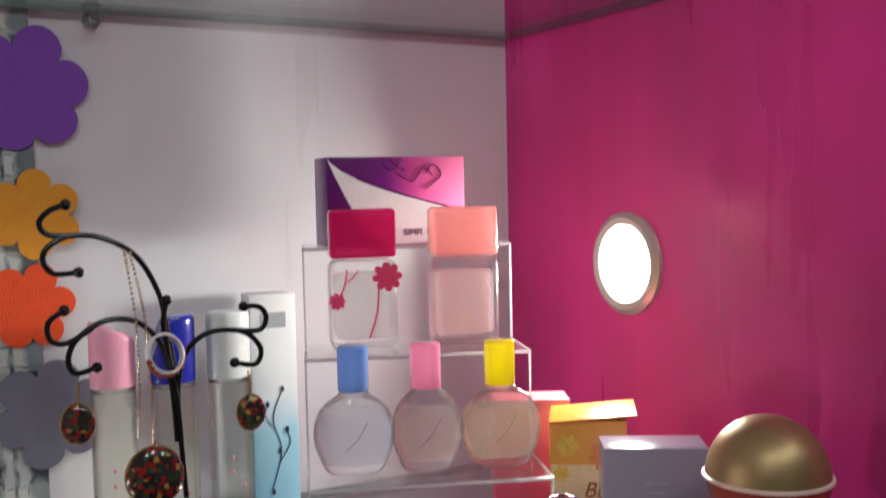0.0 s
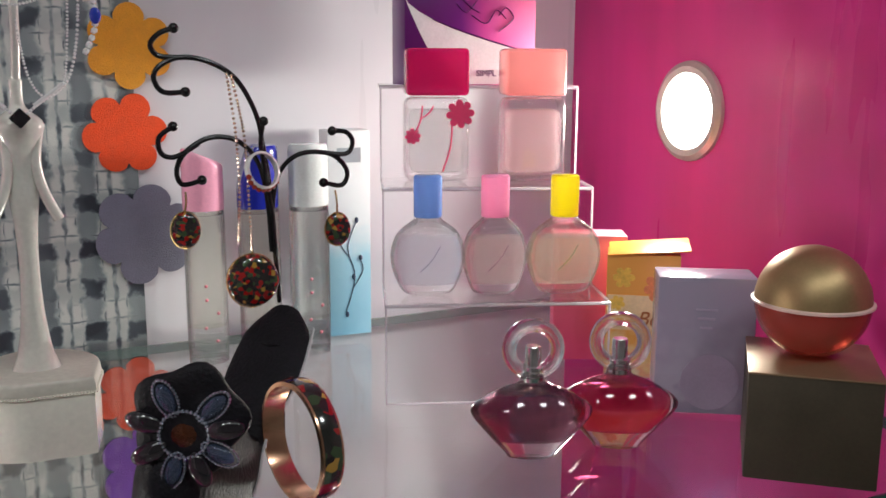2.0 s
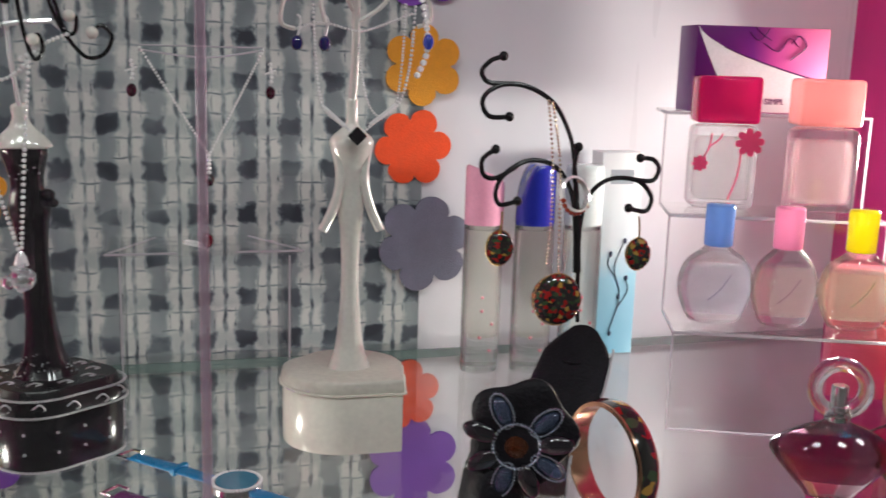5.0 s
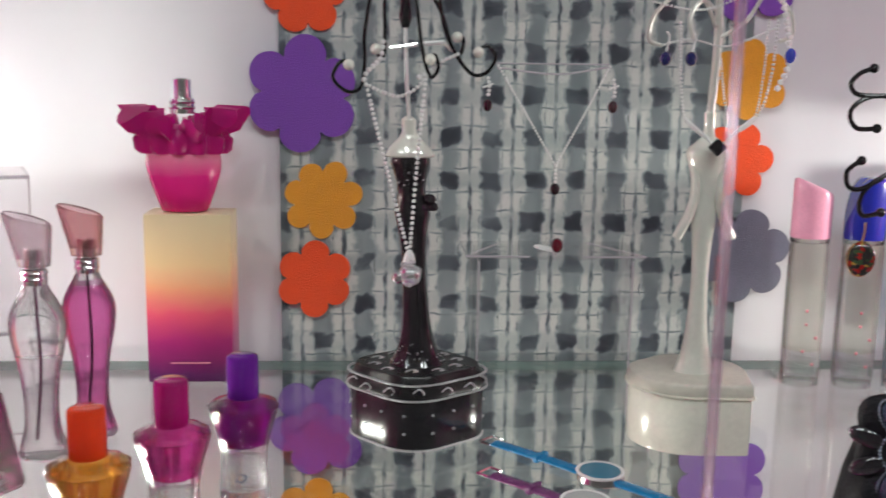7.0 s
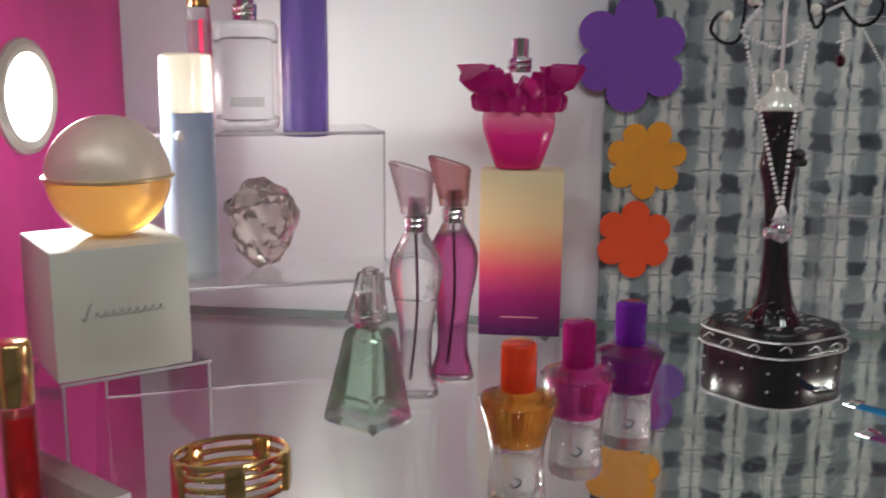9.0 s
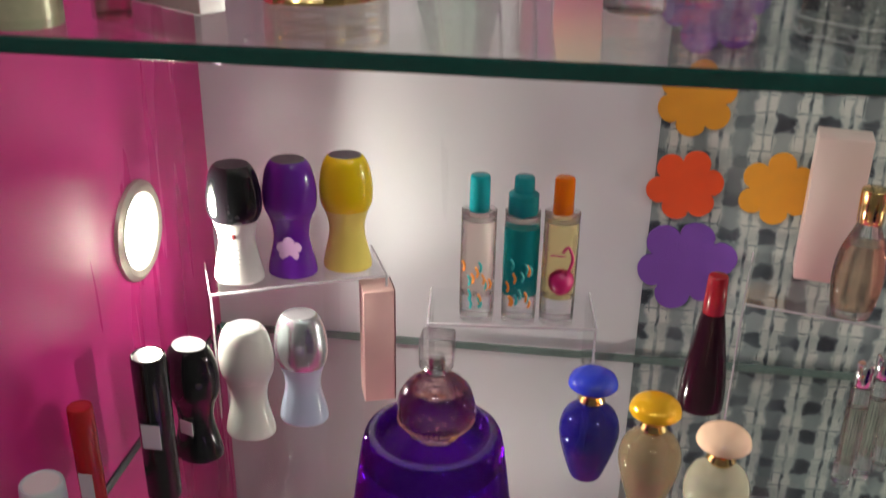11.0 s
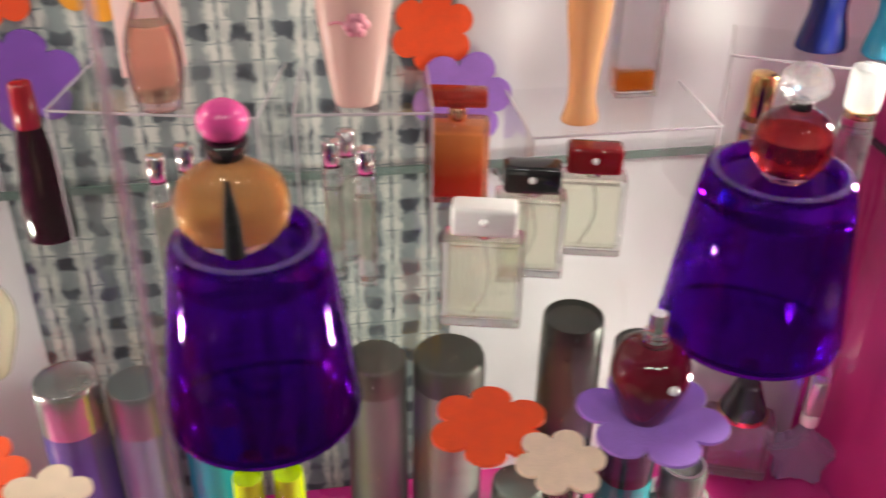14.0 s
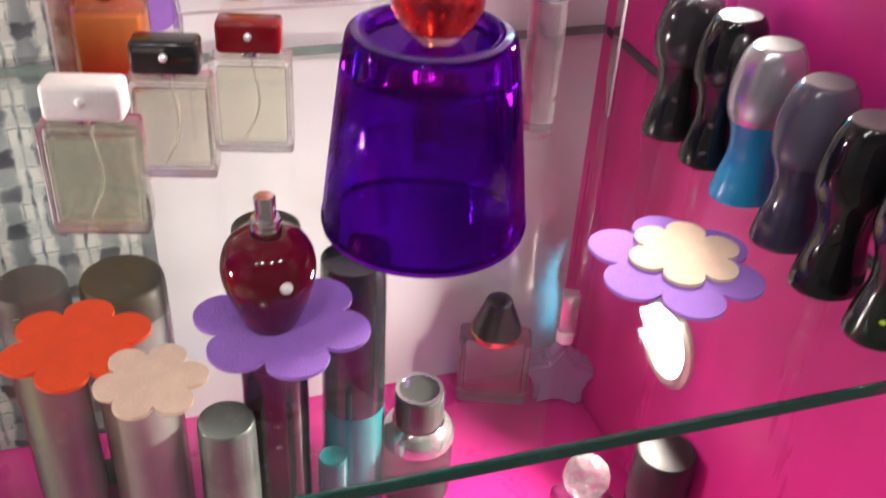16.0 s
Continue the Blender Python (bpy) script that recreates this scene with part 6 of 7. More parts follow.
# upturned purple tumblers
PURPLE_GLASS = clear("purple_glass", (0.46, 0.09, 0.76), 0.85, 1.48, milk=0.01, body=(0.12, 0.01, 0.34))
PURPLE_CORE = clear("purple_core", (0.58, 0.18, 0.82), 0.85, 0.68, milk=0.01, body=(0.10, 0.006, 0.30))


def tumbler(x, y, h, r0, r1, lab):
    t = thing("glass_tumbler", lab, "tumbler", (x, y, LOW), group="upturned purple tumblers")
    part("wall", lathe(smooth_profile([(r0 - 0.003, 0.0002), (r0, 0.002), (r0 + (r1 - r0) * 0.5, h * 0.5), (r1, h - 0.010), (r1 - 0.004, h - 0.0015), (r1 - 0.010, h)], 4)
                       + [(r1 - 0.012, h - 0.001), (r1 - 0.014, h - 0.006), (0.0006, h - 0.006)], 64), PURPLE_GLASS, t, "thick clear purple glass")
    part("hollow", lathe([(r0 - 0.0065, 0.0006), (r0 - 0.0062, 0.002), (r1 - 0.0075, h - 0.030), (r1 - 0.011, h - 0.026), (0.0006, h - 0.0255)], 56), PURPLE_CORE, t)
    part("foot_ring", lathe([(r1 - 0.0135, h - 0.0050), (r1 - 0.0105, h - 0.0008), (r1 - 0.0075, h + 0.0002), (r1 - 0.0045, h - 0.001)], 56, close=False), clear("lilac_glass", (0.80, 0.66, 0.95), 0.4, 1.45, milk=0.12), t, "pale raised foot ring")
    part("rim", lathe([(r0 - 0.004, 0.0001), (r0 + 0.0006, 0.0010), (r0 + 0.0004, 0.0035), (r0 - 0.001, 0.0042)], 64, close=False), PURPLE_GLASS, t)
    return t


tumbler(-0.342, -0.322, 0.120, 0.0580, 0.0445, "upturned deep purple glass tumbler used as a plinth")
tumbler(0.020, -0.306, 0.120, 0.0590, 0.0450, "upturned dark purple glass tumbler on the glass shelf")
tumbler(0.351, -0.274, 0.120, 0.0615, 0.0485, "upturned bright purple glass tumbler beside the roll-ons")
TT = LOW + 0.1144

b = round_bottle("perfume_bottle", "pink crackled ball perfume bottle with a clear stopper", (-0.340, -0.322, TT), [(0.006, 0), (0.014, 0.003), (0.0225, 0.014), (0.0240, 0.024), (0.0205, 0.036), (0.0100, 0.0455), (0.0070, 0.048)], liquid("salmon_tint", (0.98, 0.70, 0.64)), 0.8, wave=0.02, lobes=14, glass=clear("crackled_glass", (0.985, 0.96, 0.95), 0.8, 1.47, wob=0.9))
atomiser(b, 0.048, 0.0055, 0.012)
part("stopper", box(0.021, 0.018, 0.022, (0, 0, 0.053), 0.003, 2), clear("stopper_glass", (0.97, 0.95, 0.95), 0.4, 1.45), b, "clear block stopper")
part("rim_beads", beads([(0.0232 * math.cos(v), 0.0232 * math.sin(v) - 0.001, 0.0165) for v in np.linspace(0, 2 * math.pi, 30)], 0.0012, 0.004), clear("pink_bead", (0.98, 0.72, 0.66), 0.3, 1.45, milk=0.3, body=(0.85, 0.45, 0.38)), b)

b = round_bottle("perfume_bottle", "amber ball perfume bottle with a pink stopper and black tassel", (0.014, -0.312, TT), [(0.010, 0), (0.018, 0.002), (0.0290, 0.016), (0.0310, 0.028), (0.0265, 0.044), (0.0120, 0.054), (0.0080, 0.057)], clear("amber_tint", (1.0, 0.80, 0.55), 0.5, 0.93, milk=0.30, body=(0.88, 0.48, 0.20)), 0.75, 0.6)
cap(b, 0.0105, 0.0125, 0.0565, 0.067, gloss("black_collar", (0.012, 0.010, 0.012)), "black neck collar", "collar")
part("stopper", ball(0.0135, (0, 0, 0.0765), 12, 0.85), gloss("pink_stopper", (0.66, 0.07, 0.28), 0.12), b, "pearly pink ball stopper")
part("tassel", lathe(smooth_profile([(0.0012, 0.052), (0.0022, 0.045), (0.0040, 0.034), (0.0055, 0.010), (0.0048, 0.006)], 4), 16, 0.5, at=(0, -0.0196, 0)), plain("black_thread", (0.008, 0.007, 0.008), 0.8, bump=0.5), b, "black silk tassel")

b = round_bottle("perfume_bottle", "red ball perfume bottle with a faceted crystal stopper", (0.352, -0.278, TT), [(0.008, 0), (0.014, 0.002), (0.0235, 0.016), (0.0250, 0.026), (0.0200, 0.040), (0.0085, 0.048), (0.0065, 0.051)], liquid("cherry_tint", (0.90, 0.13, 0.10)), 0.6, glass=clear("pink_glass", (0.96, 0.74, 0.80), 0.5))
bm = bmesh.new()
bmesh.ops.create_icosphere(bm, subdivisions=2, radius=0.0165)
bmesh.ops.scale(bm, verts=bm.verts, vec=(1, 0.85, 0.82))
bmesh.ops.translate(bm, verts=bm.verts, vec=(0, 0, 0.064))
part("stopper", bm, clear("stopper_crystal", (0.97, 0.95, 0.97), 0.55, 1.55, milk=0.12), b, "faceted crystal stopper", smooth=False)
cap(b, 0.0072, 0.0072, 0.0475, 0.0535, BLACK, "dark neck", "collar")

# body mists on a riser
RM = (-0.305, -0.150, LOW)
plate_riser(RM, 5, 0.128, 0.058, 0.118, "clear acrylic riser carrying three body mists")
TEAL = clear("teal_cap", (0.25, 0.80, 0.82), 0.2, 1.4, milk=0.65, body=(0.01, 0.36, 0.40))
ORNG = clear("orange_cap", (1.0, 0.55, 0.15), 0.2, 1.4, milk=0.65, body=(0.92, 0.28, 0.01))
MARK_T, MARK_O, MARK_P = plain("teal_print", (0.02, 0.42, 0.42), 0.4), plain("orange_print", (0.86, 0.30, 0.04), 0.4), plain("fuchsia_print", (0.55, 0.01, 0.15), 0.4)
for k, (a, liq, capm, lab) in enumerate(((-0.031, (0.97, 0.86, 0.78), TEAL, "slim clear body mist with a teal cap and teal print"), (0.001, (0.90, 0.80, 0.70), TEAL, "slim body mist with teal and orange print"), (0.030, (0.99, 0.84, 0.42), ORNG, "slim golden body mist with an orange cap and fuchsia print"))):
    b = round_bottle("body_mist", lab, on_stand(RM, 5, a + 0.004, -0.010, 0.1183), [(0.0118, 0), (0.0132, 0.002), (0.0132, 0.079), (0.0125, 0.083), (0.0065, 0.085)], liquid("mist_tint", liq), 0.92, 0.85, group="slim body mists")
    cap(b, 0.0078, 0.0074, 0.085, 0.113, capm, "translucent coloured cap")
    if k == 1:
        part("collar", lathe([(0.0112, 0.0845), (0.0115, 0.086), (0.0112, 0.099), (0.0085, 0.101)], 28), TEAL, b)
        part("printed_panel", lathe([(0.0134, 0.020), (0.0134, 0.074)], 36, 0.85, close=False), clear("teal_panel", (0.2, 0.7, 0.72), 0.0, 1.2, milk=0.75, body=(0.01, 0.30, 0.34)), b, "teal printed panel")
    rnd = random.Random(k + 3)
    if k < 2:
        for j in range(14):
            x = rnd.uniform(-0.010, 0.010)
            z = rnd.uniform(0.008, 0.045)
            part("printed_splash", tube([(x, -0.0113 * math.sqrt(1 - (x / 0.0135) ** 2) - 0.0004, z), (x + 0.001, -0.0113 * math.sqrt(1 - (x / 0.0135) ** 2) - 0.0005, z + 0.004), (x - 0.001, -0.0113 * math.sqrt(1 - (x / 0.0135) ** 2) - 0.0004, z + 0.008)], 0.0011, 6, 3), MARK_T if j % 2 == k % 2 else MARK_O, b)
    else:
        bm = ball(0.0092, (0.002, -0.0062, 0.032), 10, 1.15)
        part("printed_bird", bm, MARK_P, b, "fuchsia round print")
        part("printed_neck", tube([(0.006, -0.0112, 0.040), (0.0095, -0.0100, 0.052), (0.006, -0.0112, 0.062), (0.002, -0.0118, 0.058)], 0.0013, 6, 5), MARK_P, b)
        part("printed_line", tube([(-0.007, -0.0112, 0.055), (0.004, -0.0116, 0.055)], 0.0006, 6, 1), MARK_P, b)

# urn-shaped miniatures
for x, y, glass_c, top_c, lab, metal in ((-0.239, -0.192, (0.018, 0.012, 0.26), (0.015, 0.03, 0.40), "cobalt blue urn-shaped miniature perfume bottle", 0), (-0.195, -0.221, (0.55, 0.42, 0.27), (0.80, 0.42, 0.02), "golden urn-shaped miniature perfume bottle with an amber lid", 0.4),
                                         (-0.151, -0.252, (0.80, 0.76, 0.62), (0.80, 0.52, 0.38), "cream urn-shaped miniature perfume bottle with a peach lid", 0)):
    b = thing("perfume_bottle", lab, "perfume bottle", (x, y, LOW), group="urn-shaped miniatures")
    part("bottle", lathe(smooth_profile([(0.010, 0), (0.0125, 0.001), (0.0200, 0.024), (0.0230, 0.042), (0.0190, 0.056), (0.0090, 0.0635), (0.0070, 0.066)], 5), 40), clear("urn_glass", tuple(0.35 + 0.65 * v for v in glass_c), 0.6, 1.45, milk=0.62 if glass_c[0] < 0.1 else 0.34, body=glass_c), b, "glossy urn body")
    part("neck", lathe([(0.0085, 0.0655), (0.0100, 0.068), (0.0080, 0.072), (0.0105, 0.077), (0.0165, 0.0795), (0.0165, 0.0805), (0.004, 0.081)], 32), GOLD, b, "gold neck")
    part("lid", lathe(smooth_profile([(0.0175, 0.0805), (0.0188, 0.0820), (0.0165, 0.0880), (0.0090, 0.0925), (0.0008, 0.0935)], 5), 36), gloss("urn_lid", top_c, 0.08, metal=metal), b, "domed glossy lid")

# dark tapered bottle
b = thing("perfume_bottle", "dark plum tapered perfume bottle with a red cap", "perfume bottle", (-0.140, -0.083, LOW))
part("bottle", lathe(smooth_profile([(0.0180, 0), (0.0195, 0.002), (0.0185, 0.030), (0.0120, 0.078), (0.0095, 0.092)], 5), 32, 0.8), gloss("plum_glass", (0.022, 0.004, 0.010), 0.08), b)
cap(b, 0.0098, 0.0082, 0.0925, 0.127, gloss("crimson_cap", (0.30, 0.008, 0.02), 0.2), "crimson cap")

# red fruit-shaped bottles on felt flowers, and loose felt flowers
shelf_flower("violet", -0.246, -0.356, LOW, 0.049, 6, 0.3, 21)
shelf_flower("violet", -0.466, -0.365, LOW, 0.046, 6, 0.5, 22)
shelf_flower("cream", -0.464, -0.374, LOW, 0.026, 6, 0.1, 23, 0.0028)
shelf_flower("red", -0.145, -0.349, LOW, 0.033, 6, 0.1, 24)
shelf_flower("cream", -0.098, -0.376, LOW, 0.026, 6, 0.4, 25, 0.0028)
shelf_flower("red", 0.151, -0.351, LOW, 0.036, 6, 0.25, 26)
shelf_flower("cream", 0.184, -0.390, LOW, 0.0265, 6, 0.0, 27, 0.0028)
shelf_flower("violet", 0.251, -0.358, LOW, 0.046, 6, 0.6, 28)
shelf_flower("violet", 0.478, -0.358, LOW, 0.051, 6, 0.3, 29)
shelf_flower("cream", 0.486, -0.352, LOW, 0.034, 6, 0.0, 30, 0.0028)
for x, y, c, lab in ((-0.244, -0.364, (0.42, 0.010, 0.045), "red apple-shaped perfume bottle on a felt flower"), (0.246, -0.356, (0.12, 0.004, 0.016), "dark cherry-red fruit-shaped perfume bottle on a felt flower")):
    b = thing("perfume_bottle", lab, "perfume bottle", (x, y, LOW + 0.0026), group="fruit-shaped bottles")
    part("bottle", lathe(smooth_profile([(0.0110, 0), (0.0135, 0.001), (0.0215, 0.022), (0.0235, 0.036), (0.0195, 0.048), (0.0095, 0.0535), (0.0065, 0.0525)], 5), 40), gloss("fruit_glass", c, 0.06), b, "glossy fruit-shaped body")
    atomiser(b, 0.0535, 0.0058, 0.021)
    if c[0] > 0.3:
        part("charm_chain", beads([(0.006, -0.012, 0.053), (0.011, -0.019, 0.042), (0.011, -0.0215, 0.028), (0.009, -0.021, 0.018)], 0.0012, 0.0022), SILVER, b, "little silver charm chain")
    else:
        part("heart", ball(0.0035, (0.005, -0.0228, 0.036), 6, 0.9), SILVER, b, "tiny silver heart")

# centre: clear cube with tall bottles on it and vials before it
plate_riser((-0.036, -0.068, LOW), -13, 0.152, 0.106, 0.113, "clear acrylic cube riser before the cloth")
plate_riser((0.105, -0.095, LOW), -6, 0.100, 0.090, 0.113, "clear acrylic cube riser carrying a frosted bottle")
pbx = thing("perfume_carton", "pale pink perfume carton standing on the acrylic cube", "box", (-0.050, -0.040, LOW + 0.1133), -10)
part("body", box(0.042, 0.030, 0.125, (0, 0, 0), 0.0007), ramped("blush_print", ((0.0, (0.80, 0.46, 0.48)), (0.6, (0.82, 0.58, 0.56)), (1.0, (0.84, 0.66, 0.62))), 0, 0.125, 0.3, 2, 0.4), pbx)
b = round_bottle("perfume_bottle", "slender clear perfume bottle with peach scent and a gold cap", (-0.041, -0.110, LOW + 0.1133), [(0.0120, 0), (0.0155, 0.002), (0.0195, 0.030), (0.0180, 0.052), (0.0110, 0.072), (0.0085, 0.079)], liquid("peach_tint", (0.97, 0.66, 0.50)), 0.78, 0.75)
cap(b, 0.0098, 0.0104, 0.079, 0.106, GOLD, "shiny gold cap")
b = thing("perfume_bottle", "frosted blush perfume bottle with a raised pink rose", "perfume bottle", (0.098, -0.118, LOW + 0.1133))
part("bottle", lathe(smooth_profile([(0.0145, 0), (0.0165, 0.002), (0.0235, 0.045), (0.0275, 0.085), (0.0270, 0.110), (0.0180, 0.120), (0.009, 0.123)], 5), 40, 0.6), clear("blush_frost", (0.97, 0.86, 0.84), 0.2, 1.4, 0.3, milk=0.62, body=(0.84, 0.60, 0.56)), b, "frosted blush body")
cap(b, 0.0100, 0.0104, 0.123, 0.150, GOLD, "gold cap")
ROSE = gloss("rose_enamel", (0.70, 0.28, 0.36), 0.3)
for k in range(6):
    a = k * 1.047
    part("rose_petal", ball(0.0042, (0.0055 * math.cos(a), -0.0150 - 0.0012 * (k % 2), 0.062 + 0.0050 * math.sin(a)), 6), ROSE, b)
part("rose_heart", ball(0.0040, (0, -0.0185, 0.062), 6), ROSE, b)
part("stem", tube([(-0.005, -0.0156, 0.062), (-0.013, -0.0140, 0.064), (-0.018, -0.012, 0.062)], 0.0012, 6, 4), ROSE, b)
for x, y, lab in ((-0.042, -0.172, ""), (-0.024, -0.158, ""), (-0.006, -0.144, ""), (0.075, -0.165, ""), (0.097, -0.180, ""), (0.086, -0.150, "")):
    b = round_bottle("perfume_vial", "slim clear glass perfume vial with a chrome top", (x, y, LOW), [(0.0062, 0), (0.0070, 0.002), (0.0070, 0.082), (0.0055, 0.086)], liquid("pale_gold_tint", (0.95, 0.93, 0.82)), 0.8, group="slim perfume vials", gap=0.0014)
    cap(b, 0.0066, 0.0066, 0.0865, 0.106, CHROME, "chrome cap")

# right of the cloth: red bottle and block bottles
b = block_bottle("perfume_bottle", "red fading to gold block perfume bottle with a flat stopper", (0.182, -0.070, LOW), (0.052, 0.026, 0.072), None, turn=-12, r=0.004,
                 glass=clear("rose_gold_glass", (0.97, 0.74, 0.60), 0.7, 1.47, milk=0.06, body=(0.6, 0.3, 0.15)))
part("liquid", box(0.043, 0.018, 0.058, (0, 0, 0.005), 0.003, 2), ramped("red_scent", ((0.0, (0.55, 0.006, 0.012)), (0.40, (0.52, 0.03, 0.015)), (0.7, (0.58, 0.20, 0.08)), (1.0, (0.66, 0.36, 0.18))), 0.0, 0.063, 0.08, 2, 0.1), b, "red perfume fading to gold")
cap(b, 0.0075, 0.0075, 0.072, 0.084, plain("rose_gold", (0.80, 0.46, 0.30), 0.2, 1.0), "rose-gold neck", "collar")
part("stopper", box(0.048, 0.016, 0.015, (0, 0, 0.084), 0.003, 2), clear("red_lucite", (0.85, 0.30, 0.22), 0.3, 1.45, milk=0.45, body=(0.42, 0.07, 0.04)), b, "flat translucent red stopper")
for x, y, capm, lab, w, h in ((0.168, -0.243, gloss("white_cap", (0.74, 0.72, 0.72), 0.3), "square clear perfume bottle with a white block cap", 0.054, 0.068), (0.214, -0.188, gloss("black_cap", (0.012, 0.012, 0.014), 0.12), "square clear perfume bottle with a black block cap", 0.051, 0.066),
                              (0.266, -0.166, gloss("ruby_cap", (0.22, 0.006, 0.012), 0.1), "square clear perfume bottle with a ruby block cap", 0.051, 0.066)):
    b = block_bottle("perfume_bottle", lab, (x, y, LOW), (w, 0.022, h), clear("straw_tint", (0.985, 0.985, 0.90), 0.6, 0.95, milk=0.04, body=(0.90, 0.90, 0.70)), 0.88, -14, group="square bottles", r=0.0025)
    part("cap", box(w * 0.80, 0.020, 0.021, (0, 0, h + 0.003), 0.0035, 3), capm, b, "glossy block cap")
    part("neck", lathe([(0.007, h), (0.007, h + 0.0032)], 20), CHROME, b)
    part("badge", ball(0.0028, (0, -0.0100, h + 0.0150), 6), SILVER, b)
    part("dip_tube", tube([(0, 0, h), (0.004, 0, h * 0.5), (-0.006, 0, 0.008)], 0.0009, 6, 5), clear("tube_plastic", (0.9, 0.92, 0.88), 0.0, 1.3, milk=0.3), b)

# back right: riser with tall bottle and carton, corner riser with blue roll-ons
plate_riser((0.300, -0.095, LOW), 0, 0.150, 0.090, 0.086, "low clear acrylic riser carrying a tall peach bottle")
b = thing("perfume_bottle", "tall twisted peach glass perfume bottle", "perfume bottle", (0.268, -0.118, LOW + 0.0863))
part("bottle", lathe(smooth_profile([(0.0130, 0), (0.0150, 0.003), (0.0110, 0.020), (0.0125, 0.050), (0.0165, 0.085), (0.0170, 0.110), (0.0100, 0.124)], 5), 36, 0.75), clear("peach_glass", (0.98, 0.80, 0.62), 0.35, 1.4, milk=0.4, body=(0.84, 0.48, 0.25)), b)
cap(b, 0.0110, 0.0125, 0.1245, 0.150, plain("copper_cap", (0.72, 0.32, 0.16), 0.2, 1.0), "copper cap")
b = block_bottle("perfume_bottle", "square clear perfume bottle with an amber layer at its foot", (0.325, -0.072, LOW + 0.0863), (0.036, 0.024, 0.085), None)
part("liquid", box(0.030, 0.018, 0.016, (0, 0, 0.006), 0.002), clear("amber_layer", (0.95, 0.50, 0.14), 0.3, 1.36, milk=0.35, body=(0.75, 0.25, 0.03)), b, "amber perfume layer")
cap(b, 0.011, 0.011, 0.0855, 0.108, SILVER, "silver cap")
plate_riser((0.470, -0.110, LOW), -26, 0.150, 0.072, 0.131, "tall clear acrylic riser in the corner")
roll_on((0.462, -0.106, LOW + 0.1313), "dark blue roll-on deodorant on the corner riser", gloss("navy_cap", (0.012, 0.02, 0.16)), gloss("navy_body", (0.010, 0.018, 0.15)))
roll_on((0.506, -0.128, LOW + 0.1313), "turquoise roll-on deodorant on the corner riser", gloss("turq_cap", (0.02, 0.30, 0.50)), gloss("turq_body", (0.02, 0.34, 0.55)))
b = round_bottle("scent_spray", "slim clear scent bottle with a frosted white cap", (0.463, -0.176, LOW), [(0.0115, 0), (0.0125, 0.002), (0.0125, 0.100), (0.0095, 0.104)], liquid("clear_tint", (0.97, 0.95, 0.95)), 0.9)
cap(b, 0.0105, 0.0105, 0.104, 0.111, GOLD, "gold collar", "collar")
cap(b, 0.0130, 0.0128, 0.1112, 0.143, clear("frost_cap", (0.96, 0.96, 0.97), 0.2, 1.4, 0.2, milk=0.45, body=(0.60, 0.60, 0.62)), "frosted white cap")
b = round_bottle("scent_spray", "slim amber scent bottle behind the tumbler", (0.385, -0.170, LOW), [(0.0100, 0), (0.0110, 0.002), (0.0110, 0.100), (0.0085, 0.104)], liquid("amber_tint", (0.95, 0.66, 0.30)), 0.9)
cap(b, 0.0095, 0.0095, 0.104, 0.140, GOLD, "gold cap")

GREY = gloss("graphite_plastic", (0.028, 0.026, 0.030), 0.12)
for k, (x, y, cm, bm_, lab) in enumerate(((0.556, -0.205, GREY, gloss("graphite_body", (0.014, 0.013, 0.015), 0.1), "graphite grey roll-on deodorant by the magenta wall"), (0.562, -0.248, K_BLACK, K_BLACK, "glossy black roll-on deodorant by the magenta wall"),
                                         (0.559, -0.295, gloss("chrome_cap", (0.52, 0.50, 0.56), 0.22, metal=0.7), gloss("aqua_body", (0.015, 0.26, 0.52), 0.15), "silver-capped roll-on deodorant with a bright blue body"),
                                         (0.557, -0.347, gloss("slate_cap", (0.085, 0.08, 0.12), 0.14), gloss("slate_body", (0.045, 0.04, 0.08), 0.14), "slate violet roll-on deodorant by the magenta wall"),
                                         (0.554, -0.393, K_BLACK, K_BLACK, "black roll-on deodorant with a pale cap top"), (0.557, -0.438, K_BLACK, gloss("black_green_body", (0.012, 0.016, 0.012)), "black roll-on deodorant with a green mark"))):
    r = roll_on((x, y, LOW), lab, cm, bm_, None, 0, 1.0)
    for o in r.children:
        o.scale = (1.08, 1.08, 1.05)
    if k == 5:
        part("green_mark", ball(0.0020, (-0.014, -0.0120, 0.018), 5, 0.6), plain("lime_print", (0.35, 0.55, 0.03), 0.4), r)

# ---- lowest level, seen through the glass ----
BASE = BOTTOM


def canister(x, y, h, r, lab, cap_m, body_m, split=0.6, name="cosmetic_bottle", dome=0.85):
    t = thing(name, lab, "cosmetic bottle", (x, y, BASE + 0.0004))
    part("body", lathe(smooth_profile([(r * 0.93, 0), (r, 0.003), (r, h * split - 0.004), (r * 0.94, h * split)], 3), 32), body_m, t)
    part("cap", lathe(smooth_profile([(r * 0.97, h * split + 0.0005), (r * 0.99, h * split + 0.003), (r * 0.97, h - 0.004), (r * dome, h)], 4) + [(r * dome * 0.8, h - 0.001), (0.0005, h - 0.001)], 32), cap_m, t, "coloured cap")
    return t


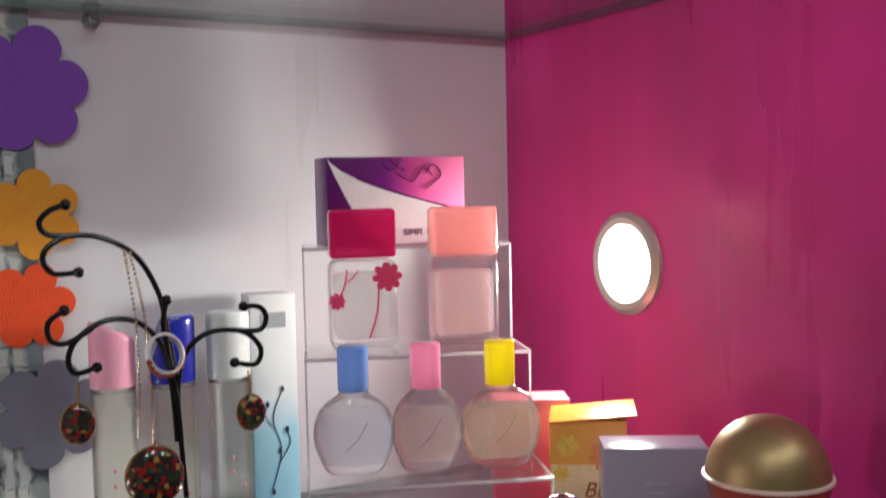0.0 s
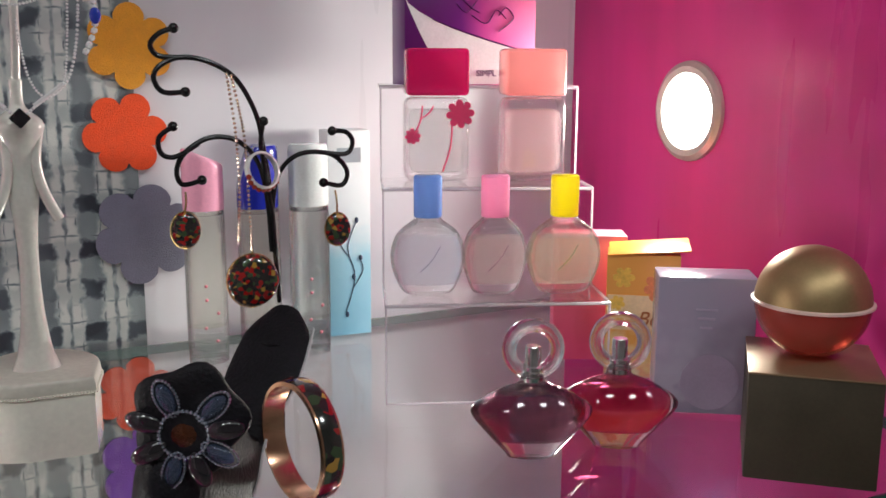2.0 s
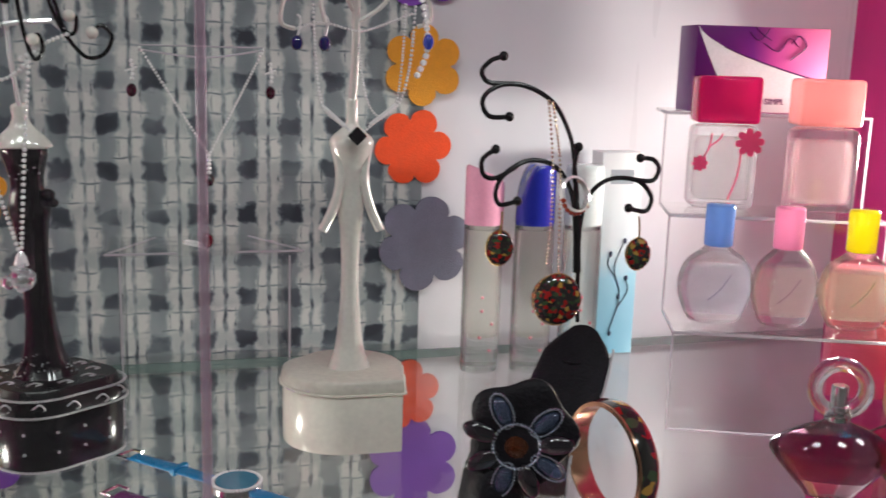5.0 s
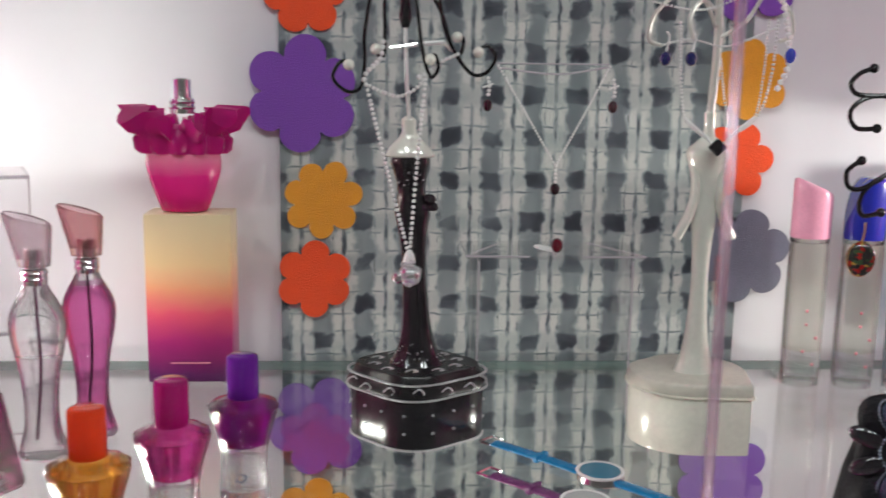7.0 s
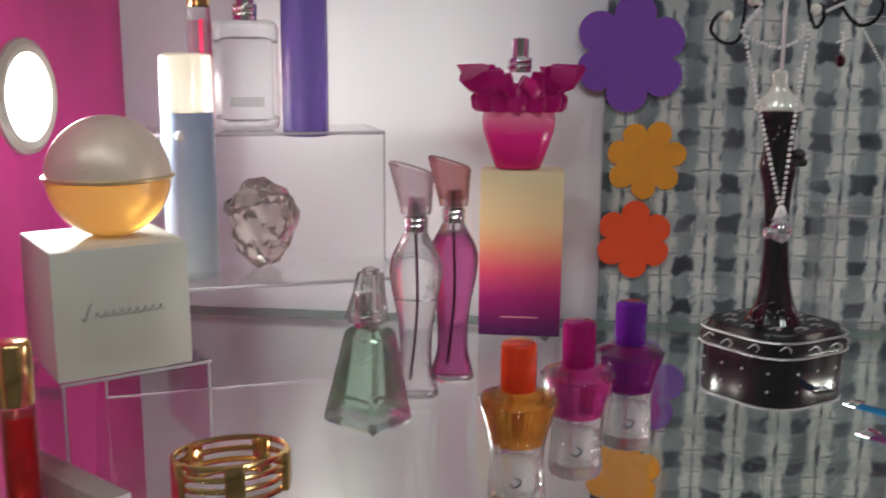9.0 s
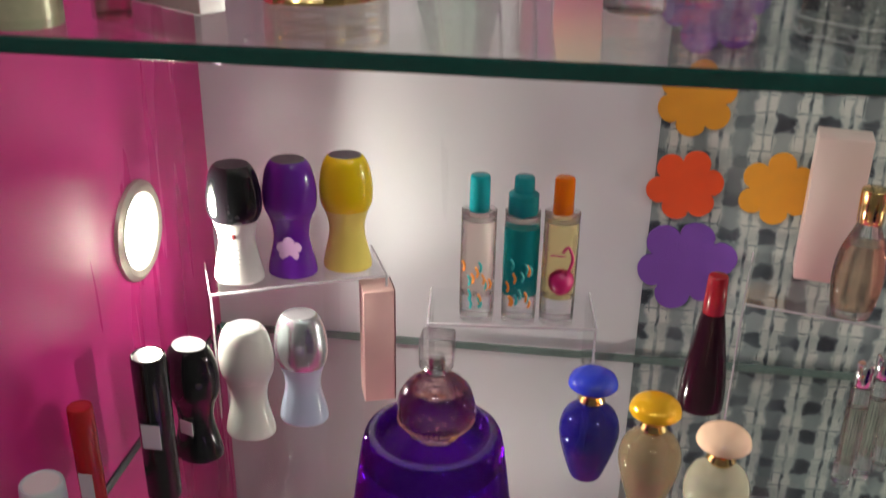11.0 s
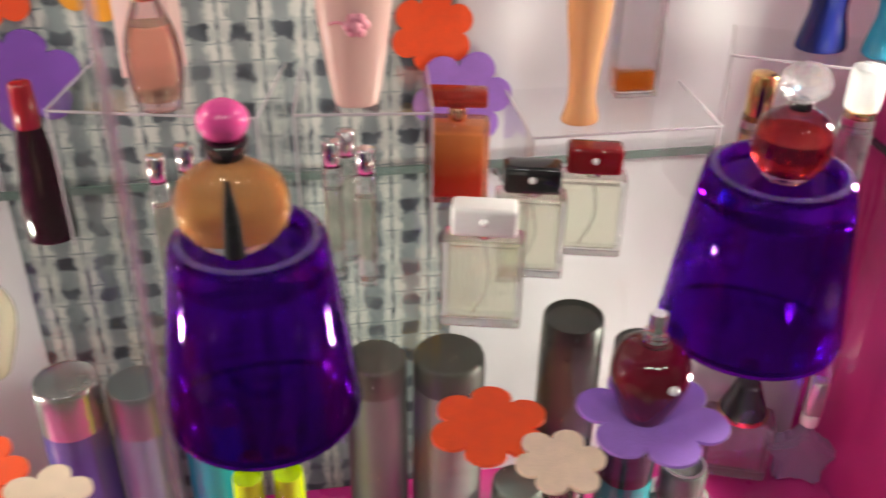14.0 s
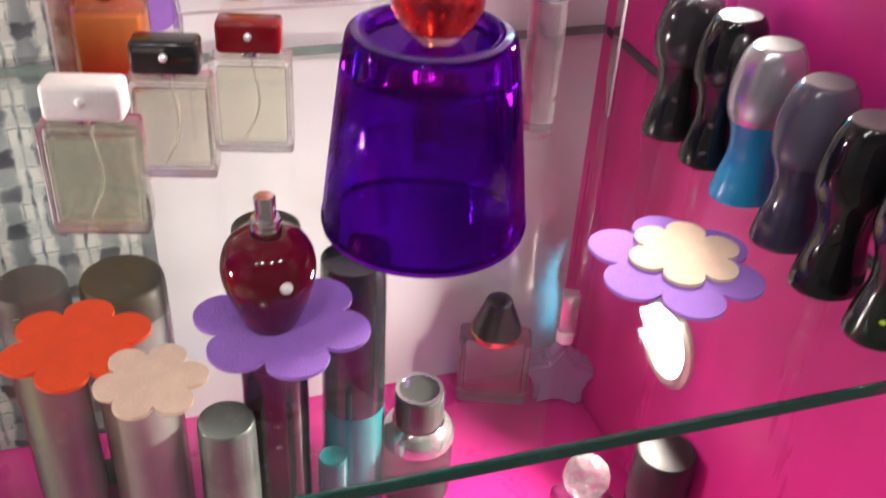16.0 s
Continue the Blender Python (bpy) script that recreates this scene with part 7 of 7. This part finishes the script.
SLATE = gloss("slate_green", (0.075, 0.095, 0.085), 0.35)
canister(0.2280, -0.1600, 0.140, 0.024, "grey-green capped cream tube on the lowest level", SLATE, gloss("grey_green_tube", (0.10, 0.13, 0.11), 0.3))
canister(0.3070, -0.2010, 0.120, 0.012, "small teal capped bottle on the lowest level", gloss("dark_teal", (0.01, 0.10, 0.11)), gloss("pale_teal", (0.20, 0.35, 0.34)))
sm = thing("cosmetic_bottle", "smoky clear bottle with a dark silver-rimmed cap on the lowest level", "cosmetic bottle", (0.3970, -0.1420, BASE + 0.0004))
part("body", lathe(smooth_profile([(0.029, 0), (0.032, 0.003), (0.032, 0.066), (0.030, 0.076), (0.022, 0.084), (0.018, 0.087)], 4), 36), clear("smoke_glass", (0.62, 0.64, 0.62), 0.6, 1.45, milk=0.12, body=(0.10, 0.11, 0.11)), sm, "smoky glass body")
part("shoulder", lathe(smooth_profile([(0.0326, 0.064), (0.0332, 0.068), (0.0305, 0.078), (0.0235, 0.0855)], 4), 36, close=False), gloss("smoke_silver", (0.50, 0.50, 0.50), 0.15, metal=0.8), sm, "bright silver shoulder")
part("cap", lathe(smooth_profile([(0.0215, 0.086), (0.0225, 0.088), (0.0222, 0.116), (0.0205, 0.120)], 4) + [(0.0170, 0.119), (0.0005, 0.119)], 36), gloss("smoke_cap_dark", (0.06, 0.062, 0.06), 0.2), sm, "dark cap with a grey top")
part("cap_ring", lathe([(0.0205, 0.1195), (0.0212, 0.1212), (0.0180, 0.1212), (0.0175, 0.1192)], 32, close=False), CHROME, sm)
canister(0.5750, -0.2650, 0.120, 0.026, "matt black capped bottle with a lime mark", gloss("matt_black", (0.018, 0.016, 0.018), 0.45), K_BLACK, 0.55)
canister(0.338, -0.14, 0.262, 0.027, "black and teal bottle behind the tumbler on the lowest level", gloss("ink_black", (0.012, 0.015, 0.016)), gloss("deep_teal", (0.01, 0.16, 0.18)), 0.45)
canister(0.166, -0.14, 0.280, 0.031, "dark olive jar with a matt lid on the lowest level", gloss("olive_lid", (0.030, 0.028, 0.022), 0.5), gloss("pale_jar", (0.20, 0.215, 0.20), 0.2), 0.88)
canister(0.104, -0.14, 0.284, 0.026, "grey lidded jar on the lowest level", gloss("taupe_lid", (0.06, 0.052, 0.045), 0.5), gloss("grey_jar", (0.15, 0.165, 0.16), 0.2), 0.88)
canister(0.272, -0.14, 0.302, 0.027, "dark smoky bottle on the lowest level", gloss("smoke_dark", (0.012, 0.014, 0.014), 0.3), gloss("smoke_body", (0.015, 0.015, 0.015), 0.15), 0.6)
canister(-0.142, -0.14, 0.290, 0.026, "silver capped violet spray can on the lowest level", gloss("satin_silver", (0.55, 0.54, 0.54), 0.25, metal=0.9), gloss("violet_can", (0.10, 0.07, 0.30), 0.2), 0.83)
canister(-0.089, -0.14, 0.280, 0.024, "dull silver capped lilac can on the lowest level", gloss("dull_silver", (0.34, 0.33, 0.36), 0.35, metal=0.8), gloss("lilac_can", (0.30, 0.27, 0.42), 0.3), 0.83)
canister(-0.035, -0.14, 0.275, 0.024, "silver capped turquoise can on the lowest level", gloss("satin_silver", (0.55, 0.54, 0.54), 0.25, metal=0.9), gloss("turquoise_can", (0.02, 0.42, 0.58), 0.2), 0.85)
for x in (-0.006, 0.026):
    canister(x, -0.20, 0.218, 0.0125, "acid yellow-green upright tube on the lowest level", gloss("acid_yellow", (0.62, 0.80, 0.01), 0.2), gloss("acid_body", (0.45, 0.62, 0.02), 0.2), 0.4)
canister(-0.448, -0.14, 0.184, 0.030, "black capped jar below the tumbler", K_BLACK, gloss("black_jar", (0.02, 0.02, 0.022)), 0.6)
canister(-0.509, -0.14, 0.178, 0.030, "dark grey capped jar below the tumbler", gloss("dark_grey", (0.05, 0.05, 0.05), 0.4), gloss("black_jar", (0.02, 0.02, 0.022)), 0.6)
dk = thing("perfume_carton", "black carton with a dull gold foot on the lowest level", "box", (-0.254, -0.14, BASE + 0.0004), 6)
part("body", box(0.062, 0.035, 0.300, (0, 0, 0), 0.0008), ramped("black_gold_card", ((0.0, (0.40, 0.34, 0.06)), (0.30, (0.20, 0.16, 0.04)), (0.45, (0.02, 0.017, 0.015)), (1.0, (0.02, 0.016, 0.016))), 0.195, 0.300, 0.3, 2, 0.2), dk)
dk = thing("perfume_carton", "black folded carton lying on the lowest level", "box", (0.1360, -0.1350, BASE + 0.0004), -8)
part("body", box(0.055, 0.030, 0.080, (0, 0, 0), 0.0008), plain("black_card", (0.02, 0.02, 0.02), 0.4), dk)
b = block_bottle("perfume_bottle", "clear block perfume bottle with a black and gold cap", (0.5080, -0.0420, BASE + 0.0004), (0.074, 0.036, 0.082), liquid("blush_tint", (0.97, 0.84, 0.88)), 0.8, -20, r=0.006, wall_t=0.007, glass=clear("thick_glass", (0.98, 0.96, 0.98), 0.7, 1.47, milk=0.10, body=(0.85, 0.75, 0.80), wob=0.15))
part("cap", lathe(smooth_profile([(0.026, 0.084), (0.025, 0.092), (0.016, 0.116), (0.012, 0.126), (0.0005, 0.128)], 4), 28), gloss("smoke_cap", (0.03, 0.025, 0.025), 0.1), b)
part("band", lathe([(0.0262, 0.0825), (0.0270, 0.086), (0.0262, 0.0895)], 28), GOLD, b)
part("neck", lathe([(0.012, 0.080), (0.012, 0.0835)], 24), CHROME, b)
LILAC = clear("lilac_crystal", (0.88, 0.85, 0.99), 0.35, 1.5, milk=0.28, body=(0.80, 0.77, 0.98), wob=0.15)
b = thing("perfume_bottle", "lilac star-shaped crystal perfume bottle on the lowest level", "perfume bottle", (0.5720, -0.0680, BASE + 0.0004), -20)
star = [((0.043 if k % 2 == 0 else 0.026) * math.sin(math.pi * k / 5), 0.046 + (0.046 if k % 2 == 0 else 0.027) * math.cos(math.pi * k / 5)) for k in range(10)]
bm = outline(star, 0.026)
bmesh.ops.translate(bm, verts=bm.verts, vec=(0, 0.013, -min(z for x, z in star) + 0.0005))
bmesh.ops.bevel(bm, geom=bm.edges[:], offset=0.005, segments=2, affect="EDGES")
part("bottle", bm, LILAC, b, "faceted lilac crystal body", smooth=False)
part("collar", lathe([(0.009, 0.082), (0.0095, 0.094), (0.008, 0.096)], 20), SILVER, b)
part("cap", box(0.018, 0.016, 0.046, (0, 0, 0.096), 0.003, 2), gloss("pale_silver_cap", (0.72, 0.70, 0.70), 0.15, metal=0.7), b, "pale silver cap")
b = thing("perfume_bottle", "cut crystal ball stoppered bottle on the lowest level", "perfume bottle", (0.5190, -0.2410, BASE + 0.0004))
part("bottle", box(0.050, 0.034, 0.060, (0, 0, 0), 0.005, 2), GLASS, b)
bm = bmesh.new()
bmesh.ops.create_icosphere(bm, subdivisions=2, radius=0.021)
bmesh.ops.translate(bm, verts=bm.verts, vec=(0, 0, 0.080))
part("stopper", bm, clear("stopper_crystal", (0.97, 0.95, 0.97), 0.6, 1.55, milk=0.1), b, "cut crystal ball stopper", smooth=False)
